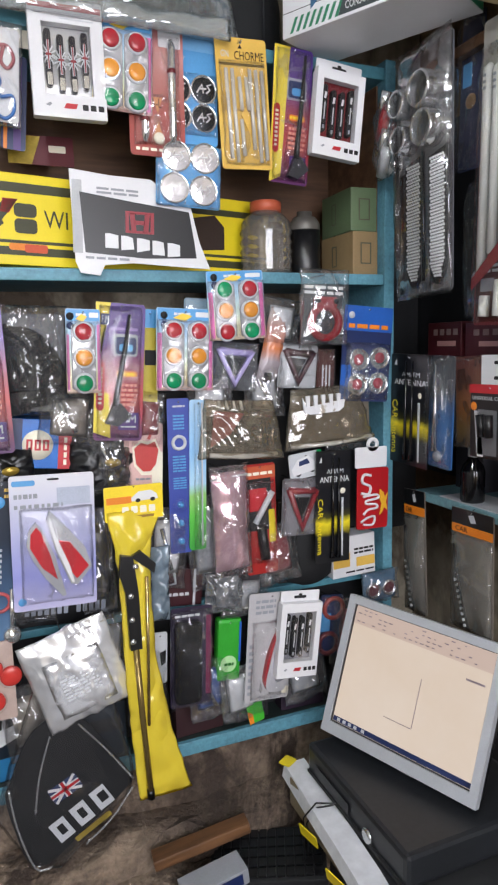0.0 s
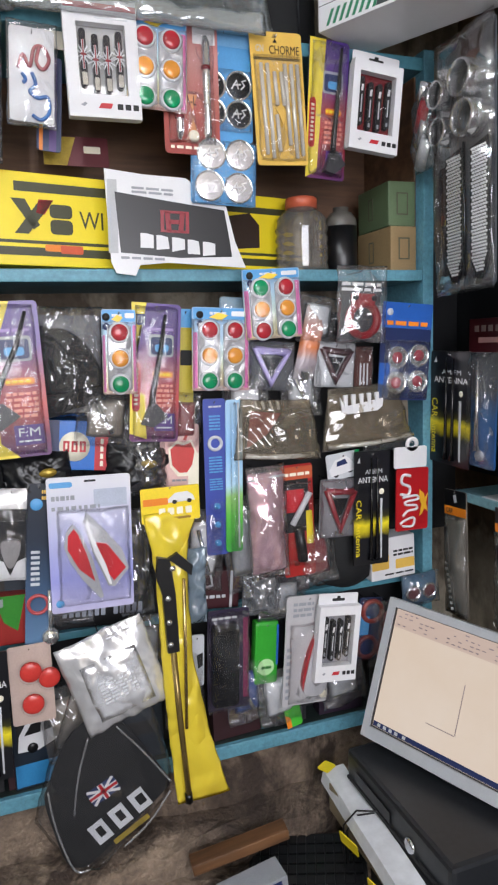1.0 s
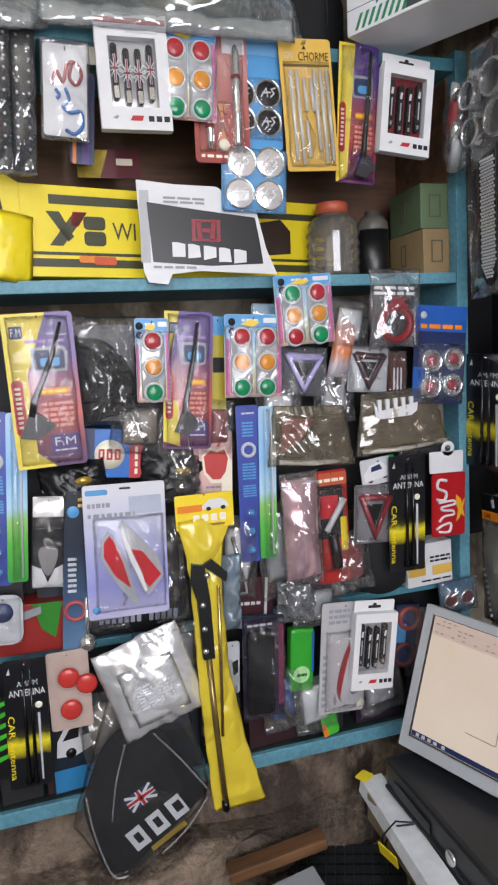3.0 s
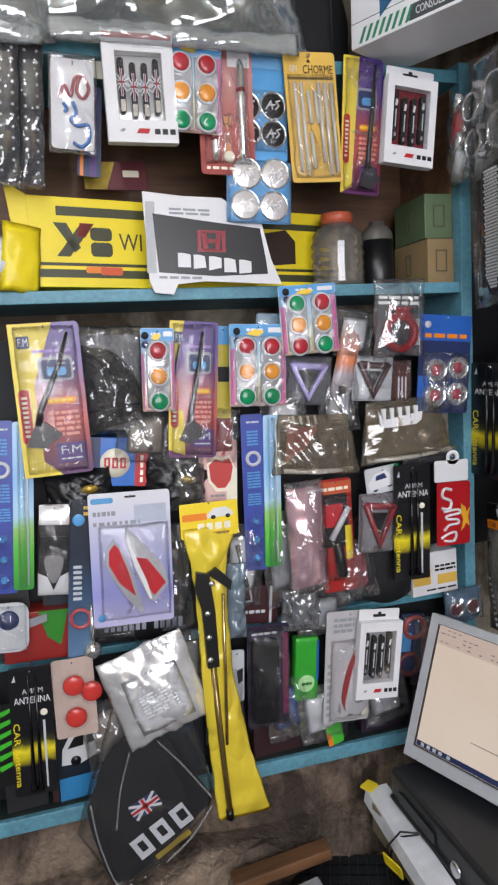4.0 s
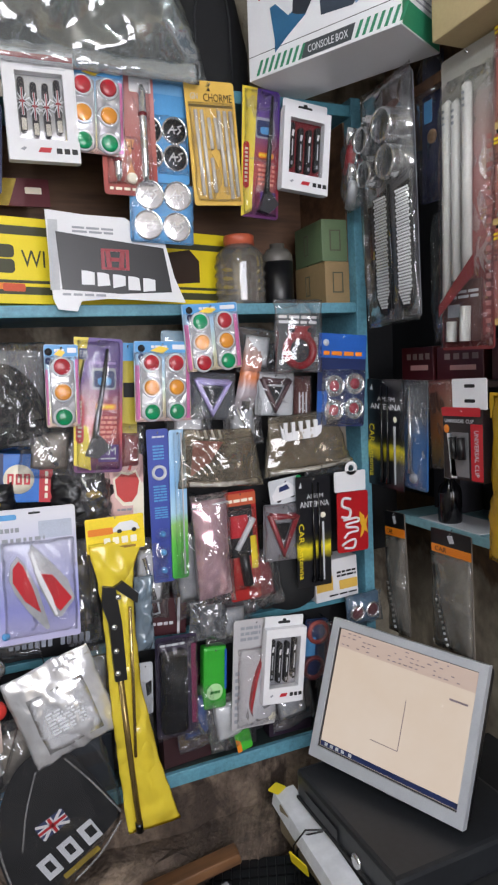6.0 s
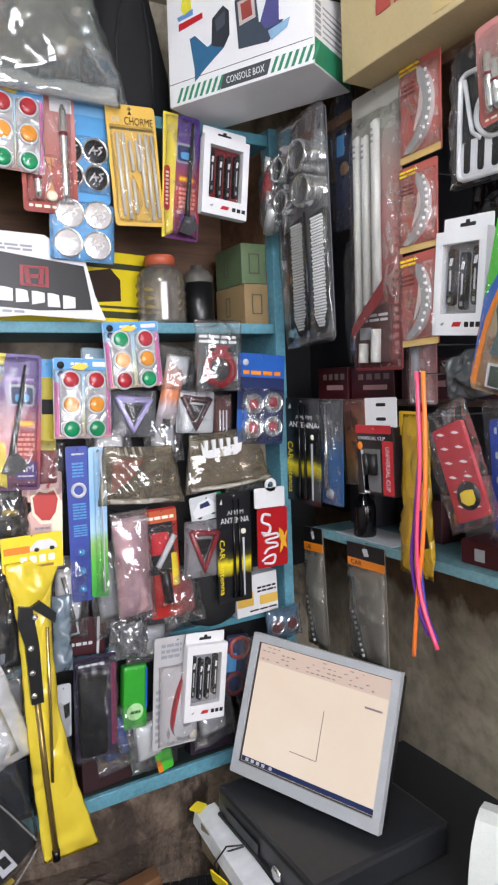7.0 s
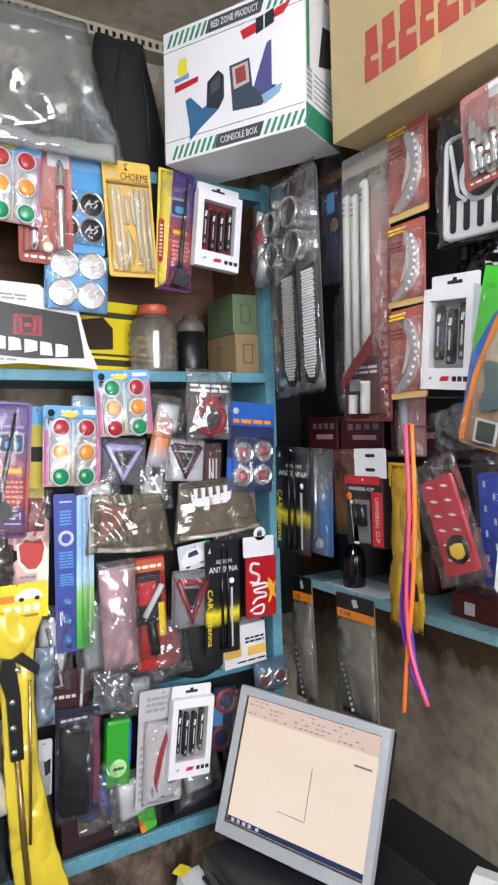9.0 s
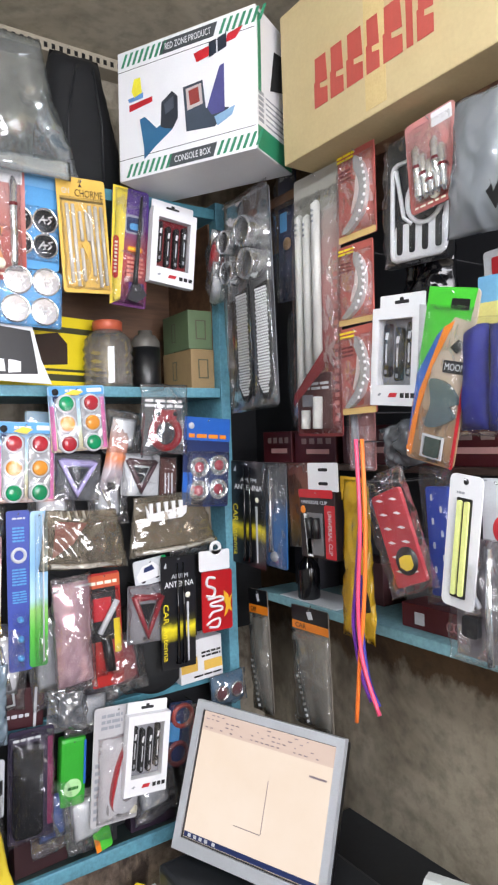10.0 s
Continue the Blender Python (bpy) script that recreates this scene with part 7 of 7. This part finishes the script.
part("pad", rr(0.05, 0.2, 0.008, 0.006, 0.0, -0.01, 0.004), paint("2a44a0", 0.4), it.e)
for i in range(7):
    part("white_fleck", rr(0.005, 0.012, 0.0006, 0.002, -0.012 + 0.02 * (i % 2), 0.07 - i * 0.022, -0.0042), LGREY, it.e)
it.sack(CLEAR, 132, 0.016, 0.006, 0.06)
it = Item("led_strip_card", "E", 1.078, -0.823, 1.498, 0.064, 0.222, -7.4, "white card with two pale yellow daytime lamp strips", "car accessory", mat=WHITE, r=0.01)
it.panel(BLACK, 0.28, 0.17, 0.74, 0.92, 2, 0.002)
for a in (0.33, 0.55):
    it.panel(paint("d3d98a", 0.4), a, 0.19, a + 0.14, 0.9, 6, 0.004, 0.003, "lamp_strip")
it.turned(MATT, 0.5, 0.05, [(0.005, 0), (0.005, -0.0008), (0, -0.0008)], "hang_hole")
it.bars(GREY, 0.25, 0.12, 0.5, 0.15, 1)
it = Item("sock_card", "E", 1.13, -0.79, 1.50, 0.06, 0.2, 0, "pale card with a round red badge", "card", mat=LGREY)
it.dome(paint("c03038", 0.3), 0.75, 0.42, 0.026, 0.003, "red_badge")
it.dome(CREAM, 0.8, 0.4, 0.012, 0.004, "badge_mark")
it = Item("bulb_bag", "E", 1.10, -0.815, 1.40, 0.10, 0.21, -1, "clear blister bag with chrome bulb parts", "car accessory")
part("card", rr(0.09, 0.2, 0.002, 0.004, y=0.01), paint("6a6468", 0.5), it.e)
part("bulb", tube([(0.03, -0.004, 0.09), (0.028, -0.006, -0.02), (0.03, -0.004, -0.1)], 0.006), CHROME, it.e)
part("bulb_block", rr(0.03, 0.035, 0.012, 0.004, -0.008, -0.045, 0.004), BLACK, it.e)
part("bulb_coil", tube([(-0.02, -0.004, 0.07), (0.005, -0.006, 0.05), (-0.01, -0.006, 0.02), (0.01, -0.004, -0.01)], 0.005), LGREY, it.e)
it.sack(CLEAR, 134, 0.02, 0.006)
for yy, lab in ((1.0, "dark red carton with pale ring marks on the shelf"), (0.80, "dark red carton further along the shelf")):
    bx = thing("box", pose(1.225, yy, 1.2755), lab, "box", "dark red cartons")
    part("carton", block(0.0, 0.1, -0.095, 0.095, 0, 0.05, 0.002), paint("4a161c", 0.4), bx)
    for i in range(3):
        part("ring_mark", lathe([(0.007, 0), (0.007, -0.0008), (0.010, -0.0008), (0.010, 0)], 18, pose(-0.0004, -0.03 - i * 0.016, 0.022, 0, 0, -90)), paint("8a4a4c"), bx)
    part("printed_panel", block(-0.0008, 0.0002, 0.035, 0.06, 0.01, 0.035, 0), LGREY, bx)
for yy, w, zz, hh in ((1.50, 0.12, 1.6125, 0.08), (1.35, 0.15, 1.6125, 0.075), (1.15, 0.2, 1.6125, 0.085), (0.9, 0.24, 1.6125, 0.08)):
    bx = thing("box", pose(1.215, yy, zz), "dark red carton with pale marks on the inner shelf", "box", "inner shelf cartons")
    part("carton", block(0.0, 0.09, -w / 2, w / 2, 0, hh, 0.002), paint("421218", 0.4), bx)
    part("printed_panel", block(-0.0008, 0.0002, -w * 0.35, w * 0.2, hh * 0.3, hh * 0.45, 0), paint("b58a86"), bx)
    for i in range(4):
        part("printed_mark", block(-0.0008, 0.0002, -w * 0.4 + i * w * 0.2, -w * 0.28 + i * w * 0.2, hh * 0.62, hh * 0.8, 0), paint("7a6a66"), bx)
for yy, w, zz, hh, cc in ((1.50, 0.1, 1.276, 0.14, "2a2a30"), (1.28, 0.12, 1.276, 0.1, "3a1c20"), (1.1, 0.1, 1.276, 0.16, "4a4a4c"), (0.6, 0.2, 1.276, 0.2, "30343c")):
    bx = thing("box", pose(1.30, yy, zz), "dull carton deep on the east shelf", "box", "deep shelf cartons")
    part("carton", block(0.0, 0.07, -w / 2, w / 2, 0, hh, 0.002), paint(cc, 0.5), bx)
it = Item("grey_pouch", "E", 1.15, -1.0, 1.655, 0.095, 0.09, 15, "crumpled dark grey pouch under the white box", "bag")
it.sack(paint("4a4d50", 0.25, 0.2, bump=0.6), 136, 0.03, 0.016)
it = Item("pen_pack_low", "E", 1.15, -1.12, 1.67, 0.075, 0.13, 0, "pink clear pack under the crescent lamps", "packet", mat=paint("9a6a68", 0.4))
it.rod(GREY, [(0.3, 0.1, -0.006), (0.35, 0.9, -0.006)], 0.008, "grey_tube")
it.bars(LGREY, 0.1, 0.93, 0.9, 0.98, 1, 2, 4, 6)
it.blister(CLEAR, 0, 0, 1, 1, 0.018, 137, crumple=0.005)


def wiper(u, v, w, h, roll, label):
    it = Item("wiper_pack", "E", 1.185, u, v, w, h, roll, label, "car accessory", "wiper packs", mat=paint("6d655c", 0.5), hook=False)
    it.panel(BLACK, 0, 0, 1, 0.13, 2)
    it.panel(ORANGE, 0, 0.13, 1, 0.2, 2)
    it.word("CAR", BLACK, 0.1, 0.145, 0.4, 0.185, 3)
    it.poly(LGREY, [(0.42, 0.04), (0.55, 0.03), (0.6, 0.09), (0.48, 0.1)], 3)
    it.rod(BLACK, [(0.12, 0.3, -0.006), (0.2, 0.6, -0.008), (0.45, 0.97, -0.006)], 0.005, "wiper_arm")
    for k in range(9):
        it.rod(LGREY, [(0.19 + 0.03 * k, 0.58 + 0.044 * k, -0.012), (0.205 + 0.03 * k, 0.60 + 0.044 * k, -0.012)], 0.0035, "white_notch", 6)
    part("bag", pillow(w, h * 0.8, 0.014, int(abs(u) * 100), 12, 16, 0.005, None, 0.2, z=-h * 0.1), film("dull_bag", "dad6ce", haze=0.26, wrinkle=0.7, scale=9, hazecol="b4b0a8", fine=0.02), it.e)
    part("hook", tube([(0, -0.004, h / 2 - 0.008), (0, 0.006, h / 2 + 0.004), (0, 0.02, h / 2 + 0.004)], 0.0014, 6), STEEL, it.e)


wiper(-1.35, 1.125, 0.135, 0.285, 1.5, "grey wiper pack with black and orange head under the shelf")
wiper(-1.56, 1.115, 0.085, 0.32, 3.0, "narrow wiper pack with an orange head, hung in the corner")

# ---- on top ----
con = thing("console_carton", Matrix(), "white console carton with green bands and printed pictures", "box")
a, b = Vector((0.817, 1.534, 2.2725)), Vector((0.977, 1.215, 2.266))
ex = (b - a).normalized()
ey = Vector((-ex.y, ex.x, 0)).normalized()
ez = ex.cross(ey)
cm = Matrix((ex, ey, ez)).transposed().to_4x4()
cm.translation = a
con.matrix_world = cm
W, H, D = (b - a).length, 0.29, 0.165
part("carton", block(0, W, 0, D, 0, H, 0.002), WHITE, con)
DGREEN = paint("2a7a58", 0.45)
part("band", rr(W * 0.99, 0.001, 0.0006, 0.0003, W / 2, 0.047), MATT, con)
part("band", rr(W * 0.99, 0.001, 0.0006, 0.0003, W / 2, H - 0.045), MATT, con)
for z0, xa, xb in ((0.006, 0.02, 0.135), (0.006, 0.26, 0.36), (H - 0.036, 0.01, 0.12), (H - 0.036, 0.27, 0.37)):
    x = xa
    while x < xb:
        part("green_slash", prism([(x, z0), (x + 0.007, z0), (x + 0.02, z0 + 0.028), (x + 0.013, z0 + 0.028)], 0.0006), DGREEN, con)
        x += 0.0155
for z0, s, xa, xb in ((0.008, "CONSOLE BOX", 0.145, 0.25), (H - 0.034, "RED ZONE PRODUCT", 0.125, 0.255)):
    part("title_plate", prism([(xa - 0.008, z0 - 0.002), (xb + 0.002, z0 - 0.002), (xb + 0.012, z0 + 0.026), (xa + 0.002, z0 + 0.026)], 0.0006), paint("3a3f42"), con)
    me = letters(s, xb - xa - 0.012, 0.014)
    me.materials.append(WHITE)
    ob = new("lettering", me)
    ob.parent, ob.location = con, ((xa + xb) / 2 + 0.002, -0.0007, z0 + 0.012)
pic = lambda pts, mm, k=1, nm="printed_picture": part(nm, prism([(x * W, (1 - z) * H) for x, z in pts], 0.0005, -0.0004 * k), mm, con)
pic([(0.20, 0.78), (0.17, 0.56), (0.21, 0.55), (0.30, 0.66), (0.34, 0.64), (0.42, 0.64), (0.42, 0.70), (0.28, 0.80), (0.2, 0.87)], paint("2f5f82", 0.3))
pic([(0.33, 0.66), (0.34, 0.48), (0.42, 0.42), (0.46, 0.47), (0.46, 0.63), (0.42, 0.70), (0.36, 0.68)], paint("2c3038", 0.3), 2)
pic([(0.36, 0.5), (0.43, 0.46), (0.43, 0.55), (0.37, 0.58)], paint("454b55"), 3)
pic([(0.50, 0.42), (0.64, 0.41), (0.66, 0.62), (0.82, 0.66), (0.72, 0.77), (0.52, 0.75)], paint("39424e", 0.3))
pic([(0.52, 0.44), (0.63, 0.43), (0.64, 0.58), (0.53, 0.6)], paint("b0a6a2"), 2)
pic([(0.54, 0.46), (0.61, 0.45), (0.62, 0.56), (0.55, 0.57)], paint("8a3a34"), 3)
pic([(0.67, 0.62), (0.76, 0.35), (0.79, 0.34), (0.79, 0.68), (0.70, 0.68)], paint("4a4a7c", 0.3), 2)
pic([(0.72, 0.7), (0.86, 0.66), (0.84, 0.72), (0.74, 0.77)], paint("7fa2c0", 0.3), 3)
pic([(0.11, 0.33), (0.13, 0.24), (0.18, 0.24), (0.19, 0.36), (0.13, 0.38)], paint("d8cf3a", 0.4))
pic([(0.08, 0.38), (0.2, 0.36), (0.2, 0.4), (0.09, 0.41)], paint("5a8ac0", 0.4))
pic([(0.09, 0.43), (0.27, 0.41), (0.27, 0.45), (0.09, 0.48)], RED)
pic([(0.58, 0.2), (0.7, 0.18), (0.7, 0.25), (0.6, 0.27)], RED)
pic([(0.82, 0.14), (0.92, 0.12), (0.87, 0.19), (0.8, 0.2)], RED)
pic([(0.69, 0.16), (0.74, 0.15), (0.74, 0.25), (0.69, 0.27)], paint("1c2430"), 3)
pic([(0.75, 0.15), (0.81, 0.13), (0.81, 0.23), (0.75, 0.25)], paint("1c2430"), 3)
sd = part("side_panel", block(W - 0.0004, W + 0.0008, 0.004, D - 0.004, 0.002, 0.05, 0), DGREEN, con, "green printed end band")
part("side_panel", block(W - 0.0004, W + 0.0008, 0.008, 0.02, 0.12, H - 0.01, 0), DGREEN, con)
for i in range(6):
    part("side_bar", block(W - 0.0004, W + 0.0008, 0.008, 0.03, 0.06 + i * 0.011, 0.067 + i * 0.011, 0), GREY, con)
    part("side_bar", block(W - 0.0004, W + 0.0008, 0.04, 0.13, 0.06 + i * 0.011, 0.063 + i * 0.011, 0), GREY, con)
part("side_picture", prism([(0, 0), (0.06, 0.02), (0.07, 0.1), (0.02, 0.09)], 0.0008), MATT, con).matrix_basis = pose(W + 0.0008, 0.06, 0.14, 0, 0, 90)

big = thing("long_carton", pose(1.05, 0.0, 2.2455), "long brown corrugated carton with red slanted block lettering shapes", "box")
part("carton", block(0.0, 0.33, 0.25, 1.222, 0.0, 0.31, 0.003), CARTON, big)
CRED = paint("a2443a", 0.6, var=0.1)
widths = (0.038, 0.036, 0.042, 0.032, 0.044, 0.014, 0.034)
x = 1.118
for i, wdt in enumerate(widths):
    bm = prism([(0, 0), (wdt, 0), (wdt, 0.03), (wdt * 0.45, 0.034), (wdt * 0.45, 0.044), (wdt, 0.042), (wdt * 0.92, 0.095), (wdt * 0.1, 0.095), (wdt * 0.1, 0.05), (0, 0.05)] if wdt > 0.02 else [(0, 0), (wdt, 0), (wdt, 0.095), (0, 0.095)], 0.0008)
    part("red_block", bm, CRED, big).matrix_basis = pose(-0.0006, x, 0.075, 0, 0, -90)
    x -= wdt + 0.009
me = letters("CU", 0.07, 0.07)
me.materials.append(paint("6a6658"))
ob = new("lettering", me)
ob.parent = big
ob.matrix_basis = pose(-0.0006, 0.755, 0.13, 0, 0, -90)
part("packing_tape", block(-0.0008, 0.0, 0.93, 0.98, 0.012, 0.305, 0), paint("bfa878", 0.25), big)
bgp = thing("plastic_cover", pose(0.455, 1.56, 2.40), "large crumpled grey translucent plastic cover hanging over the shelf top", "plastic sheet")
part("cover", pillow(0.50, 0.29, 0.06, 141, 40, 28, 0.022, lambda v: (0.22 + 0.05 * v, -0.03 + 0.03 * v), 0.4, freq=0.32), film("grey_cover", "e6eaea", haze=0.16, wrinkle=0.8, scale=3.5, gloss=0.1, hazecol="b4bcc0", veil=0.16, fine=0.03), bgp)
HEM = film("cover_hem", "eef0f0", haze=0.3, wrinkle=0.7, scale=9, gloss=0.12, hazecol="cdd3d4", veil=0.14, fine=0.02)
part("hem", pillow(0.48, 0.04, 0.012, 151, 40, 6, 0.006, None, 0.4, z=-0.135, y=-0.04), HEM, bgp, "whitish folded hem")
bgp = thing("plastic_cover", pose(0.06, 1.56, 2.37), "whitish crumpled plastic cover beside the grey one", "plastic sheet")
part("cover", pillow(0.34, 0.25, 0.05, 145, 32, 24, 0.016, None, 0.4, freq=0.4), film("white_cover", "e4e6e6", haze=0.3, wrinkle=0.8, scale=4, gloss=0.1, hazecol="c4c9ca", veil=0.2, fine=0.03), bgp)
part("hem", pillow(0.3, 0.05, 0.012, 152, 30, 6, 0.006, None, 0.4, z=-0.11, y=-0.03), HEM, bgp, "whitish folded hem")
seat = thing("seat_cover", pose(0.76, 1.70, 2.45), "black padded seat back standing on the shelf top", "seat")
part("padding", pillow(0.22, 0.36, 0.05, 143, 14, 18, 0.004, lambda v: (0.06 + 0.05 * min(1, v * 1.6), 0.02), 0.8, edge=4), paint("101114", 0.8, var=0.3), seat)
for x in (-0.03, 0.055):
    part("seam", tube([(x * 0.5 + 0.02, -0.052, 0.13), (x + 0.01, -0.056, 0.0), (x + 0.012, -0.05, -0.13)], 0.0025, 8), paint("1d1f23", 0.6), seat, "stitched seam ridge")
crd = thing("cream_card", pose(0.29, 1.60, 2.25, 0, 5, 0), "small cream card tucked at the shelf top", "card")
part("card", rr(0.06, 0.07, 0.003, 0.003), CREAM, crd)
